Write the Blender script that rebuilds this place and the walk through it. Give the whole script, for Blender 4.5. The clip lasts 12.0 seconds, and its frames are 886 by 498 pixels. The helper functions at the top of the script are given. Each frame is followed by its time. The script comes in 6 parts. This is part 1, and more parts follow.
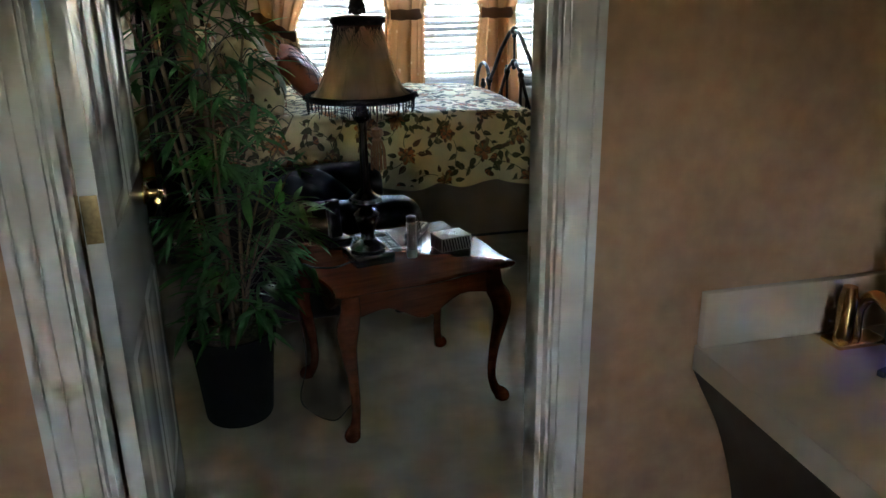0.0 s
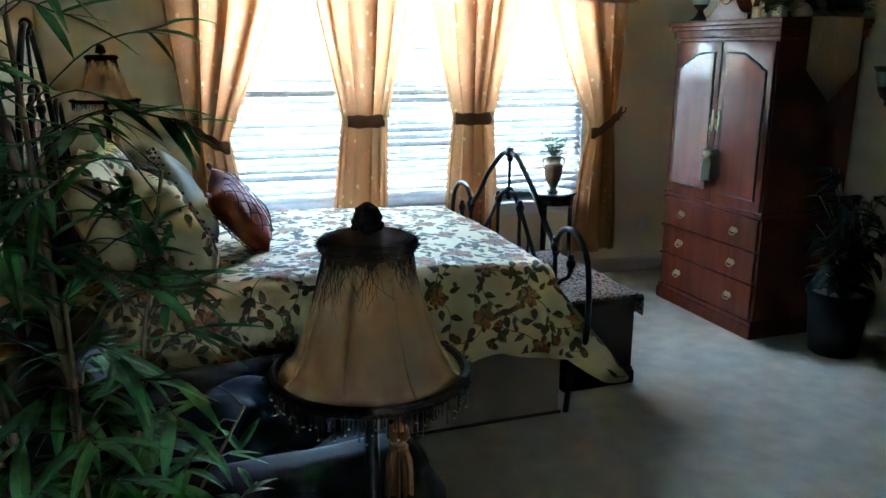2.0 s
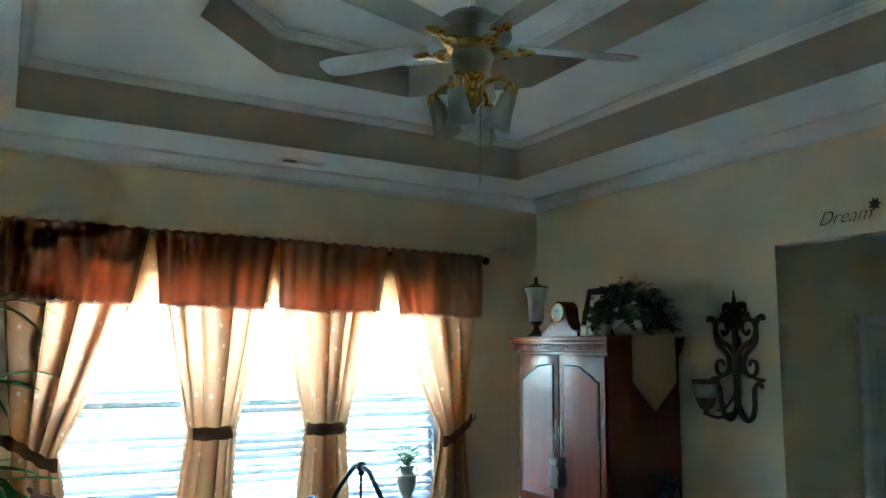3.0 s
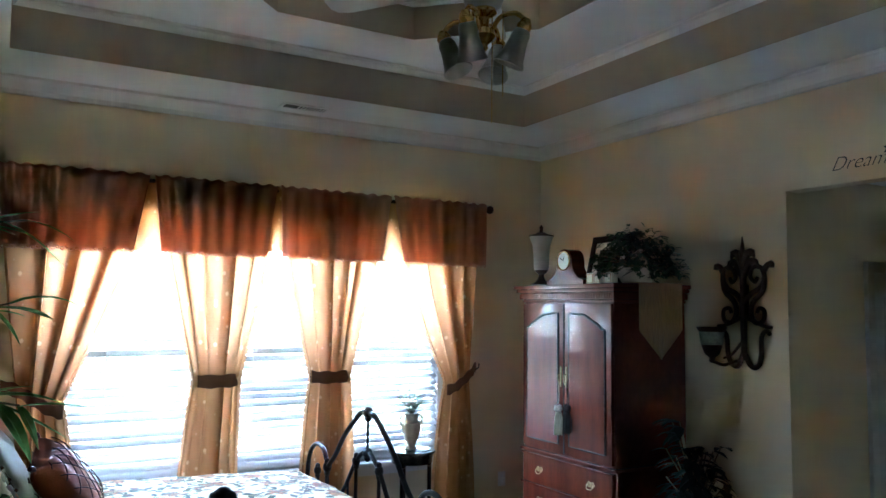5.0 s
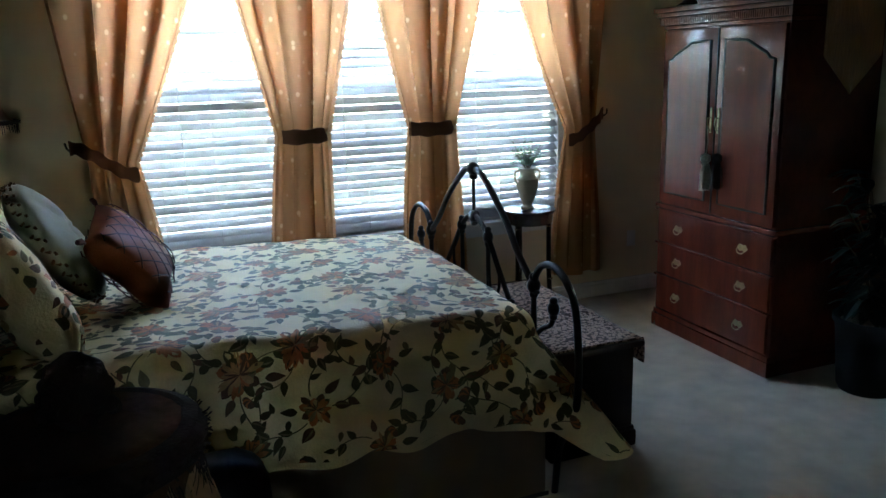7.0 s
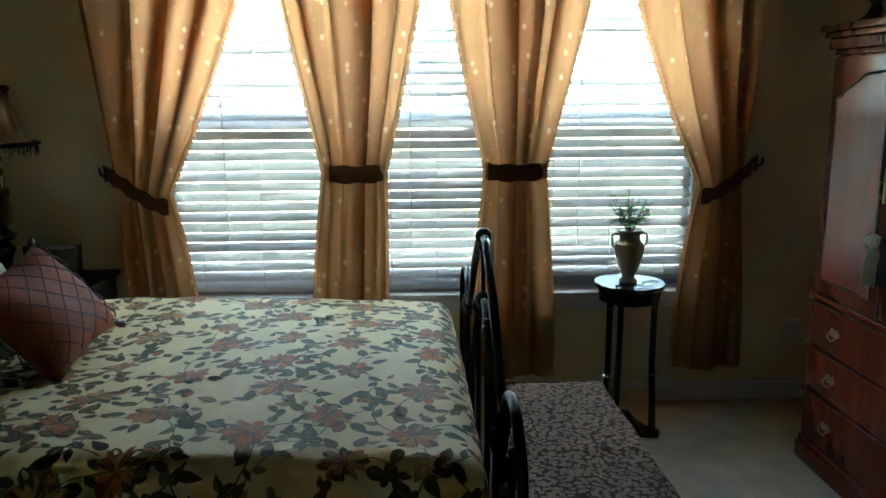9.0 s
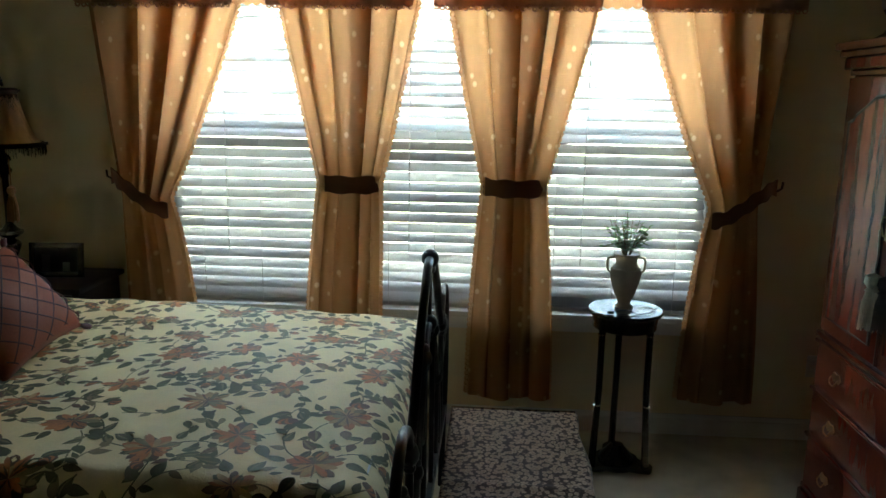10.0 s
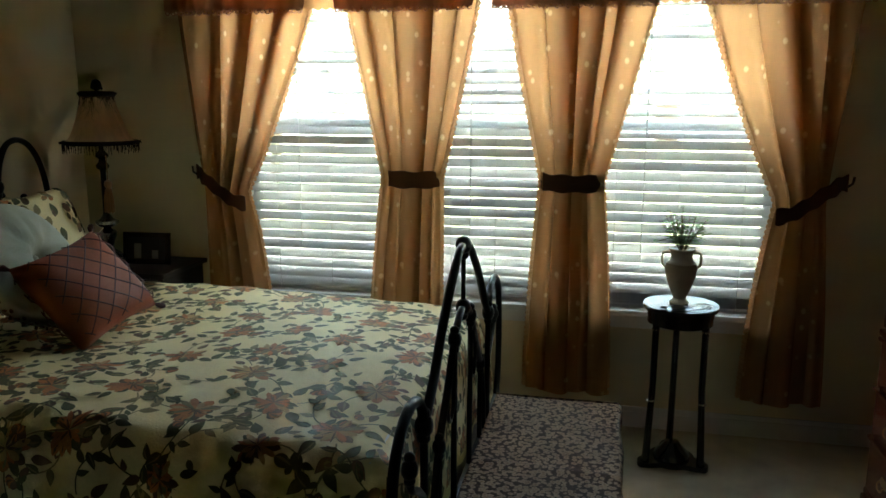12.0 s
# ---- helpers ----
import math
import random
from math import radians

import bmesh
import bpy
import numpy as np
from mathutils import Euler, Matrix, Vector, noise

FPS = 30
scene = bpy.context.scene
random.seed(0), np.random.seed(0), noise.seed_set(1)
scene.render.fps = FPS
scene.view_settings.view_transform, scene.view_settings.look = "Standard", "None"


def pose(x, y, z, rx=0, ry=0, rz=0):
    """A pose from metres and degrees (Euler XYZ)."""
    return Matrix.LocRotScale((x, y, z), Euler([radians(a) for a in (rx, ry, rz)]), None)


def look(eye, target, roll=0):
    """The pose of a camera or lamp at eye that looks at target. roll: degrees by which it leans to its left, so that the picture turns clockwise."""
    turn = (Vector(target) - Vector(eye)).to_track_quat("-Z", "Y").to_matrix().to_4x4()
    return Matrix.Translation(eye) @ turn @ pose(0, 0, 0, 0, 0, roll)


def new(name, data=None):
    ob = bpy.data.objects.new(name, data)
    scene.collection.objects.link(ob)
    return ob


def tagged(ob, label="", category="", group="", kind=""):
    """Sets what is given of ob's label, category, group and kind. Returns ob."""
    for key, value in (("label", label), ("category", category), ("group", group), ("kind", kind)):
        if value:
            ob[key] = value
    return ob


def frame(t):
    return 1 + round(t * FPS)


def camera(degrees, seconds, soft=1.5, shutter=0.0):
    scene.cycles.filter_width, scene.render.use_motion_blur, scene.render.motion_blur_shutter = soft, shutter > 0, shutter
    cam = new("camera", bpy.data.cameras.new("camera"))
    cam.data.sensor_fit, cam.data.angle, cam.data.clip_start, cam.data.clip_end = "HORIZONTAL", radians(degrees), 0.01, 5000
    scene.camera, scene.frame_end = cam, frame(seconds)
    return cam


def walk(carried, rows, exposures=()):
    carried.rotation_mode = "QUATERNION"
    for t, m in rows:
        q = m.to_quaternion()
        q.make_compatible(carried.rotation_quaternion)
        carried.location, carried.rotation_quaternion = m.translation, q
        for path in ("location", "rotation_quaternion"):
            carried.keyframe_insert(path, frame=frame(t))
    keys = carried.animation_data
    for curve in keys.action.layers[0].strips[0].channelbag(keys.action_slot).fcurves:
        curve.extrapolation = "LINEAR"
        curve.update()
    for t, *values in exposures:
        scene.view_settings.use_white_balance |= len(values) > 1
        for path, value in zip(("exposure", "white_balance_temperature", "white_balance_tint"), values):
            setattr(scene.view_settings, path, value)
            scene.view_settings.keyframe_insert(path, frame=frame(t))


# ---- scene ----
cam = camera(59.7, 12.0)
PATH = [
    (0, (0.785, 0.889, 1.521), (1.232, 2.727, 0.873), -0.8),
    (0.5, (0.796, 1.37, 1.578), (1.159, 3.217, 0.9), -0.2),
    (1, (0.869, 1.793, 1.626), (1.16, 3.643, 0.925), 0.3),
    (1.5, (0.847, 2.08, 1.675), (1.271, 3.959, 1.136), -1.0),
    (2, (0.832, 2.221, 1.744), (1.471, 4.051, 1.253), 0.3),
    (2.5, (0.895, 2.244, 1.791), (1.728, 4.051, 1.589), 1.3),
    (3, (0.828, 2.148, 1.834), (1.806, 3.874, 2.101), 0.6),
    (3.2, (0.82, 2.112, 1.855), (1.819, 3.796, 2.268), 0.85),
    (4.8, (0.85, 2.217, 1.813), (1.864, 3.917, 2.103), 0.1),
    (5, (0.814, 2.236, 1.785), (1.806, 3.967, 1.938), 0.6),
    (5.5, (0.947, 2.311, 1.753), (1.854, 4.078, 1.514), 0.3),
    (6, (1.05, 2.438, 1.713), (1.811, 4.244, 1.315), -1.2),
    (6.5, (1.087, 2.671, 1.687), (1.812, 4.485, 1.26), -1.6),
    (6.7, (1.12, 2.783, 1.686), (1.843, 4.591, 1.23), -1.6),
    (8.3, (1.929, 3.485, 1.696), (2.252, 5.402, 1.224), -1.6),
    (8.5, (2.029, 3.543, 1.695), (2.289, 5.471, 1.232), -1.5),
    (9, (2.331, 3.608, 1.698), (2.429, 5.564, 1.293), -0.3),
    (9.5, (2.555, 3.727, 1.733), (2.592, 5.683, 1.317), 1.1),
    (10, (2.794, 3.708, 1.741), (2.667, 5.664, 1.343), 1.0),
    (10.5, (2.999, 3.599, 1.712), (2.76, 5.547, 1.328), 1.0),
    (11, (3.056, 3.579, 1.754), (2.753, 5.513, 1.343), 0.8),
    (11.5, (3.058, 3.603, 1.752), (2.691, 5.527, 1.349), 0.4),
    (12, (3.055, 3.628, 1.7), (2.65, 5.548, 1.315), 0.2),
]
EXPOSURES = [
    (0.0, 7.1, 6250, -2), (0.6, 7.2, 5900, -10), (1.5, 7.5, 5350, -14), (2.5, 7.2, 5250, -6), (3.2, 7.65, 4650, -20), (4.8, 7.7, 5000, -3),
    (5.5, 7.15, 5450, 5), (6.7, 6.3, 5500, -1), (8.3, 5.95, 6000, -15), (10.0, 5.75, 6850, -11), (12.0, 5.75, 7400, -13),
]
walk(cam, [(t, look(eye, target, roll)) for t, eye, target, roll in PATH], EXPOSURES)

# ---- world, sun, exposure ----
SUN_UP, SUN_TURN = 76.0, 170.0
world = bpy.data.worlds.new("sky")
scene.world = world
world.use_nodes = True
wn = world.node_tree.nodes
sky = wn.new("ShaderNodeTexSky")
sky.sky_type = "NISHITA"
sky.sun_disc = False
sky.sun_elevation, sky.sun_rotation = radians(SUN_UP), radians(SUN_TURN)
sky.air_density, sky.dust_density = 1.0, 6.0
wn["Background"].inputs["Strength"].default_value = 0.15
world.node_tree.links.new(sky.outputs["Color"], wn["Background"].inputs["Color"])
sun = new("sun", bpy.data.lights.new("sun", "SUN"))
sun.data.energy, sun.data.angle, sun.data.color = 3.5, radians(0.6), (1.0, 0.95, 0.88)
sun.rotation_euler = (radians(90 - SUN_UP), 0, radians(180 - SUN_TURN))

# added fill lamp in an unseen, assumed bathroom window, behind the walk
bath = new("bath_fill", bpy.data.lights.new("bath_fill", "AREA"))
bath.data.shape, bath.data.size, bath.data.size_y, bath.data.energy, bath.data.color = "RECTANGLE", 0.22, 0.18, 0.01, (1.0, 0.97, 0.92)
bath.matrix_basis = pose(1.0, -0.93, 1.60, 90, 0, 0)


# ---- materials ----
def nodes_of(name):
    m = bpy.data.materials.new(name)
    m.use_nodes = True
    return m, m.node_tree.nodes, m.node_tree.links


def rgb(c):
    return (c[0], c[1], c[2], 1.0)


def paint(name, base, rough=0.6, metal=0.0, var=0.18, scale=6.0, fine=80.0, bump=0.15, dist=0.004, spec=0.5, stretch=(1, 1, 1), tint=None, coat=0.0, through_light=0.0, sheen=0.0, per_object=0.0):
    """A surface with broad stains and fine grain in real metres."""
    m, n, l = nodes_of(name)
    b = n["Principled BSDF"]
    tc = n.new("ShaderNodeTexCoord")
    mp = n.new("ShaderNodeMapping")
    mp.inputs["Scale"].default_value = stretch
    l.new(tc.outputs["Object"], mp.inputs["Vector"])
    big, small = n.new("ShaderNodeTexNoise"), n.new("ShaderNodeTexNoise")
    big.inputs["Scale"].default_value, big.inputs["Detail"].default_value = scale, 5.0
    small.inputs["Scale"].default_value, small.inputs["Detail"].default_value = fine, 4.0
    l.new(mp.outputs[0], big.inputs["Vector"])
    l.new(mp.outputs[0], small.inputs["Vector"])
    add = n.new("ShaderNodeMath")
    add.operation = "MULTIPLY_ADD"
    l.new(small.outputs["Fac"], add.inputs[0])
    add.inputs[1].default_value = 0.45
    l.new(big.outputs["Fac"], add.inputs[2])
    ramp = n.new("ShaderNodeValToRGB")
    ramp.color_ramp.elements[0].position, ramp.color_ramp.elements[1].position = 0.5, 0.95
    lo = tint or tuple(c * (1 - var) for c in base)
    hi = tuple(min(1.0, c * (1 + var)) for c in base)
    ramp.color_ramp.elements[0].color, ramp.color_ramp.elements[1].color = rgb(lo), rgb(hi)
    l.new(add.outputs[0], ramp.inputs[0])
    colour = ramp.outputs["Color"]
    if per_object:
        oi = n.new("ShaderNodeObjectInfo")
        hs = n.new("ShaderNodeHueSaturation")
        mr = n.new("ShaderNodeMapRange")
        mr.inputs["To Min"].default_value, mr.inputs["To Max"].default_value = 1 - per_object, 1 + per_object
        l.new(oi.outputs["Random"], mr.inputs["Value"])
        l.new(mr.outputs[0], hs.inputs["Value"])
        l.new(colour, hs.inputs["Color"])
        colour = hs.outputs["Color"]
    l.new(colour, b.inputs["Base Color"])
    b.inputs["Metallic"].default_value = metal
    b.inputs["Specular IOR Level"].default_value = spec
    b.inputs["Coat Weight"].default_value = coat
    b.inputs["Coat Roughness"].default_value = 0.12
    b.inputs["Sheen Weight"].default_value = sheen
    rr = n.new("ShaderNodeMapRange")
    rr.inputs["To Min"].default_value, rr.inputs["To Max"].default_value = max(0.02, rough * 0.85), min(1.0, rough * 1.15)
    l.new(big.outputs["Fac"], rr.inputs["Value"])
    l.new(rr.outputs[0], b.inputs["Roughness"])
    if bump:
        bp = n.new("ShaderNodeBump")
        bp.inputs["Strength"].default_value, bp.inputs["Distance"].default_value = bump, dist
        l.new(small.outputs["Fac"], bp.inputs["Height"])
        l.new(bp.outputs[0], b.inputs["Normal"])
    if through_light:
        tr, mx = n.new("ShaderNodeBsdfTranslucent"), n.new("ShaderNodeMixShader")
        l.new(colour, tr.inputs["Color"])
        mx.inputs[0].default_value = through_light
        l.new(b.outputs[0], mx.inputs[1])
        l.new(tr.outputs[0], mx.inputs[2])
        l.new(mx.outputs[0], n["Material Output"].inputs["Surface"])
    return m


WALL = paint("tan_wall_paint", (0.78, 0.66, 0.46), 0.7, var=0.05, scale=1.5, fine=220, bump=0.08, dist=0.002)
PEACH = paint("peach_sponged_wall", (0.50, 0.31, 0.18), 0.65, var=0.22, scale=2.2, fine=24, bump=0.08, tint=(0.37, 0.22, 0.13))
RISER = paint("taupe_tray_paint", (0.50, 0.41, 0.31), 0.7, var=0.06, scale=2, fine=150, bump=0.06)
CEIL = paint("white_ceiling", (0.86, 0.87, 0.88), 0.75, var=0.04, scale=2, fine=160, bump=0.15)
TRIM = paint("white_trim", (0.76, 0.74, 0.70), 0.3, var=0.04, scale=3, fine=90, bump=0.04, coat=0.3)
DOORW = paint("white_door_enamel", (0.74, 0.75, 0.74), 0.16, var=0.03, scale=2, fine=60, bump=0.04, coat=0.4, stretch=(1, 1, 0.1))
CARPET = paint("beige_carpet", (0.55, 0.48, 0.37), 0.95, var=0.17, scale=7, fine=320, bump=0.9, dist=0.006, spec=0.1, sheen=0.1)
MAHOG = paint("mahogany", (0.12, 0.025, 0.012), 0.2, var=0.25, scale=3.0, fine=28, bump=0.004, stretch=(1, 6, 0.7), coat=0.0, tint=(0.085, 0.018, 0.009))
CHERRY = paint("cherry_wood", (0.13, 0.030, 0.013), 0.2, var=0.3, scale=4.0, fine=30, bump=0.03, stretch=(0.8, 8, 8), coat=0.0, spec=0.26, tint=(0.08, 0.020, 0.010))
DARKWOOD = paint("dark_wood", (0.020, 0.010, 0.007), 0.5, var=0.4, scale=4, fine=40, bump=0.06, stretch=(1, 6, 1), coat=0.08, spec=0.3)
BLACK = paint("black_lacquer", (0.012, 0.011, 0.011), 0.2, var=0.3, scale=6, fine=60, bump=0.05, coat=0.5)
IRON = paint("wrought_iron", (0.020, 0.021, 0.022), 0.36, metal=0.35, var=0.4, scale=9, fine=120, bump=0.25, dist=0.002)
BRONZE = paint("bronzed_iron", (0.042, 0.024, 0.017), 0.5, metal=0.3, var=0.5, scale=14, fine=90, bump=0.4, dist=0.003)
BRASS = paint("polished_brass", (0.72, 0.50, 0.19), 0.2, metal=1.0, var=0.15, scale=12, fine=90, bump=0.03)
OLDBRASS = paint("aged_brass", (0.34, 0.25, 0.12), 0.36, metal=0.8, var=0.3, scale=30, fine=120, bump=0.1)
NICKEL = paint("polished_nickel", (0.72, 0.69, 0.62), 0.18, metal=1.0, var=0.1, scale=12, fine=90, bump=0.03)
PEWTER = paint("pewter_highlights", (0.22, 0.22, 0.22), 0.25, metal=0.9, var=0.5, scale=40, fine=120, bump=0.2)
LEATHER = paint("black_leather", (0.012, 0.012, 0.012), 0.5, var=0.3, scale=8, fine=160, bump=0.35, dist=0.002, spec=0.16)
SKIRT = paint("taupe_bed_skirt", (0.31, 0.23, 0.17), 0.85, var=0.12, scale=4, fine=240, bump=0.3, sheen=0.2)
QUILT = paint("cream_quilt", (0.84, 0.70, 0.38), 0.66, var=0.08, scale=9, fine=120, bump=0.45, dist=0.006)
CURTAIN = paint("gold_curtain", (0.55, 0.285, 0.122), 0.8, var=0.10, scale=5, fine=300, bump=0.3, dist=0.002, stretch=(3, 3, 0.6), through_light=0.55, spec=0.15)
VALANCE = paint("rust_valance", (0.58, 0.31, 0.21), 0.8, var=0.15, scale=5, fine=260, bump=0.3, dist=0.002, stretch=(3, 3, 0.8), through_light=0.75, spec=0.15)
TIE = paint("brown_tieback_cloth", (0.15, 0.065, 0.032), 0.85, var=0.2, scale=8, fine=260, bump=0.3, dist=0.002)
LACE = paint("curtain_edge_lace", (0.72, 0.46, 0.25), 0.8, var=0.2, fine=300, through_light=0.8)
SLAT = paint("white_slat", (0.55, 0.56, 0.58), 0.45, var=0.02, scale=4, fine=60, bump=0.02, through_light=0.06)
VINYL = paint("white_window_vinyl", (0.78, 0.79, 0.80), 0.35, var=0.03, fine=80, bump=0.02)
SHADE = paint("tan_lampshade", (0.84, 0.60, 0.41), 0.8, var=0.10, scale=8, fine=260, bump=0.25, dist=0.001, through_light=0.8, stretch=(4, 4, 0.5))
SHADE_TOP = paint("brown_shade_panel", (0.10, 0.055, 0.035), 0.8, var=0.4, scale=20, fine=160, bump=0.3, through_light=0.3)
FRINGE = paint("dark_fringe", (0.018, 0.011, 0.011), 0.75, var=0.5, scale=40, fine=300, bump=0.5)
TASSEL = paint("gold_tassel", (0.40, 0.19, 0.07), 0.7, var=0.3, scale=30, fine=300, bump=0.5, stretch=(6, 6, 0.4), sheen=0.2)
PALETASSEL = paint("cream_tassel", (0.52, 0.44, 0.32), 0.7, var=0.3, scale=30, fine=300, bump=0.5, stretch=(6, 6, 0.4), sheen=0.2)
CREAM = paint("cream_ceramic", (0.72, 0.64, 0.50), 0.4, var=0.1, scale=8, fine=50, bump=0.05)
LEAF = paint("bamboo_leaf", (0.13, 0.33, 0.10), 0.42, var=0.5, scale=7, fine=50, bump=0.1, through_light=0.5)
LEAF_DARK = paint("dark_ivy_leaf", (0.028, 0.072, 0.028), 0.45, var=0.5, scale=9, fine=50, bump=0.1, through_light=0.2)
LEAF_PALE = paint("pale_green_leaf", (0.17, 0.30, 0.15), 0.5, var=0.35, scale=12, fine=60, bump=0.1, through_light=0.3)
CANE = paint("bamboo_cane", (0.22, 0.165, 0.08), 0.5, var=0.4, scale=12, fine=40, bump=0.2, stretch=(1, 1, 0.4))
TWIG = paint("green_brown_twig", (0.055, 0.060, 0.026), 0.5, var=0.3, scale=12, fine=40, bump=0.2)
POT = paint("black_plastic_pot", (0.008, 0.008, 0.008), 0.8, var=0.3, fine=60, bump=0.1, spec=0.08)
# near-black green: shade beside the armoire is put into this leaf colour
LEAF_SHADE = paint("shaded_green_leaf", (0.012, 0.022, 0.011), 0.6, var=0.5, scale=9, fine=50, bump=0.1, spec=0.25)
MOSS = paint("dry_moss", (0.20, 0.16, 0.11), 0.95, var=0.6, scale=30, fine=140, bump=1.0, dist=0.02)
MARBLE = paint("cream_marble_top", (0.66, 0.58, 0.48), 0.16, var=0.06, scale=4, fine=30, bump=0.02, coat=0.3)
SAGE = paint("sage_velvet", (0.42, 0.42, 0.31), 0.75, var=0.12, scale=8, fine=200, bump=0.2, sheen=0.15)
WINE = paint("burgundy_satin", (0.29, 0.080, 0.038), 0.6, var=0.2, scale=7, fine=160, bump=0.2, spec=0.2)
WINE_DARK = paint("burgundy_cord", (0.08, 0.018, 0.014), 0.6, var=0.3, fine=200, bump=0.3)
GREY_CLOTH = paint("grey_plastic", (0.30, 0.31, 0.30), 0.8, var=0.15, scale=5, fine=180, bump=0.3, sheen=0.3)
NAVY = paint("navy_seat_highlight", (0.02, 0.03, 0.055), 0.8, var=0.3, scale=8, fine=200, bump=0.3)
WHITE = paint("white_card", (0.75, 0.75, 0.74), 0.5, var=0.05, fine=80, bump=0.05)
INK = paint("dark_print", (0.03, 0.03, 0.035), 0.5, var=0.2, fine=80, bump=0.05)
SEEDED = paint("seeded_glass", (0.30, 0.36, 0.31), 0.2, var=0.3, scale=30, fine=90, bump=0.2, through_light=0.4)
FROST = paint("frosted_glass", (0.62, 0.63, 0.62), 0.35, var=0.08, fine=60, bump=0.05, through_light=0.45)
FANWHITE = paint("white_fan_enamel", (0.48, 0.46, 0.42), 0.3, var=0.05, fine=60, bump=0.03, coat=0.2)
GRASS = paint("lawn", (0.17, 0.18, 0.12), 0.9, var=0.3, scale=0.6, fine=9, bump=0.3, dist=0.03)
CONCRETE = paint("pale_concrete", (0.30, 0.30, 0.29), 0.85, var=0.12, scale=0.8, fine=30, bump=0.2)
SIDING = paint("pale_siding", (0.38, 0.37, 0.35), 0.7, var=0.08, scale=0.5, fine=5, bump=0.1)
ROOF = paint("grey_shingles", (0.16, 0.15, 0.15), 0.9, var=0.25, scale=1, fine=14, bump=0.3)
ASPHALT = paint("asphalt", (0.06, 0.06, 0.06), 0.9, var=0.2, scale=1, fine=60, bump=0.4)
TREELEAF = paint("tree_leaf", (0.055, 0.10, 0.03), 0.6, var=0.4, scale=1, fine=9, bump=0.1, through_light=0.3)
BARK = paint("bark", (0.09, 0.065, 0.045), 0.9, var=0.3, scale=3, fine=30, bump=0.6)
PRINTS = {
    "leaf": paint("print_olive", (0.10, 0.092, 0.034), 0.68, var=0.35, scale=12, fine=120, bump=0.3, dist=0.003),
    "pale": paint("print_moss", (0.24, 0.19, 0.085), 0.68, var=0.3, scale=12, fine=120, bump=0.3, dist=0.003),
    "rust": paint("print_rust", (0.47, 0.175, 0.055), 0.68, var=0.35, scale=14, fine=120, bump=0.3, dist=0.003),
    "tan": paint("print_tan", (0.48, 0.30, 0.12), 0.68, var=0.3, scale=14, fine=120, bump=0.3, dist=0.003),
    "brown": paint("print_brown", (0.15, 0.085, 0.042), 0.68, var=0.3, scale=14, fine=120, bump=0.3, dist=0.003),
}


def glass_material():
    m, n, l = nodes_of("window_glass")
    b = n["Principled BSDF"]
    b.inputs["Base Color"].default_value = (1, 1, 1, 1)
    b.inputs["Roughness"].default_value = 0.0
    b.inputs["Transmission Weight"].default_value = 1.0
    b.inputs["IOR"].default_value = 1.1
    return m


GLASS = glass_material()


def screen_material(name, dense):
    m, n, l = nodes_of(name)
    t, mx, d = n.new("ShaderNodeBsdfTransparent"), n.new("ShaderNodeMixShader"), n["Principled BSDF"]
    d.inputs["Base Color"].default_value = (0.12, 0.12, 0.13, 1)
    mx.inputs[0].default_value = dense
    l.new(t.outputs[0], mx.inputs[1])
    l.new(d.outputs[0], mx.inputs[2])
    l.new(mx.outputs[0], n["Material Output"].inputs["Surface"])
    return m


SCREEN = screen_material("insect_screen", 0.50)


def leopard_material():
    m, n, l = nodes_of("leopard_print_cloth")
    b = n["Principled BSDF"]
    b.inputs["Roughness"].default_value = 0.9
    b.inputs["Specular IOR Level"].default_value = 0.15
    tc, nz, vor = n.new("ShaderNodeTexCoord"), n.new("ShaderNodeTexNoise"), n.new("ShaderNodeTexVoronoi")
    nz.inputs["Scale"].default_value, nz.inputs["Detail"].default_value = 60, 3
    mix = n.new("ShaderNodeMix")
    mix.data_type = "VECTOR"
    mix.inputs["Factor"].default_value = 0.012
    l.new(tc.outputs["Object"], nz.inputs["Vector"])
    l.new(tc.outputs["Object"], mix.inputs["A"])
    l.new(nz.outputs["Color"], mix.inputs["B"])
    vor.feature = "F1"
    vor.inputs["Scale"].default_value = 58
    l.new(mix.outputs["Result"], vor.inputs["Vector"])
    ramp = n.new("ShaderNodeValToRGB")
    e = ramp.color_ramp.elements
    e[0].position, e[0].color = 0.10, (0.17, 0.095, 0.058, 1)
    e[1].position, e[1].color = 0.70, (0.035, 0.020, 0.015, 1)
    for at, c in ((0.28, (0.25, 0.16, 0.105, 1)), (0.45, (0.31, 0.21, 0.145, 1)), (0.58, (0.060, 0.034, 0.024, 1))):
        e.new(at).color = c
    l.new(vor.outputs["Distance"], ramp.inputs[0])
    big = n.new("ShaderNodeTexNoise")
    big.inputs["Scale"].default_value = 7
    l.new(tc.outputs["Object"], big.inputs["Vector"])
    hs = n.new("ShaderNodeHueSaturation")
    mr = n.new("ShaderNodeMapRange")
    mr.inputs["To Min"].default_value, mr.inputs["To Max"].default_value = 0.5, 1.25
    l.new(big.outputs["Fac"], mr.inputs["Value"])
    l.new(mr.outputs[0], hs.inputs["Value"])
    l.new(ramp.outputs["Color"], hs.inputs["Color"])
    l.new(hs.outputs["Color"], b.inputs["Base Color"])
    bp = n.new("ShaderNodeBump")
    bp.inputs["Strength"].default_value, bp.inputs["Distance"].default_value = 0.3, 0.004
    l.new(nz.outputs["Fac"], bp.inputs["Height"])
    l.new(bp.outputs[0], b.inputs["Normal"])
    return m


LEOPARD = leopard_material()


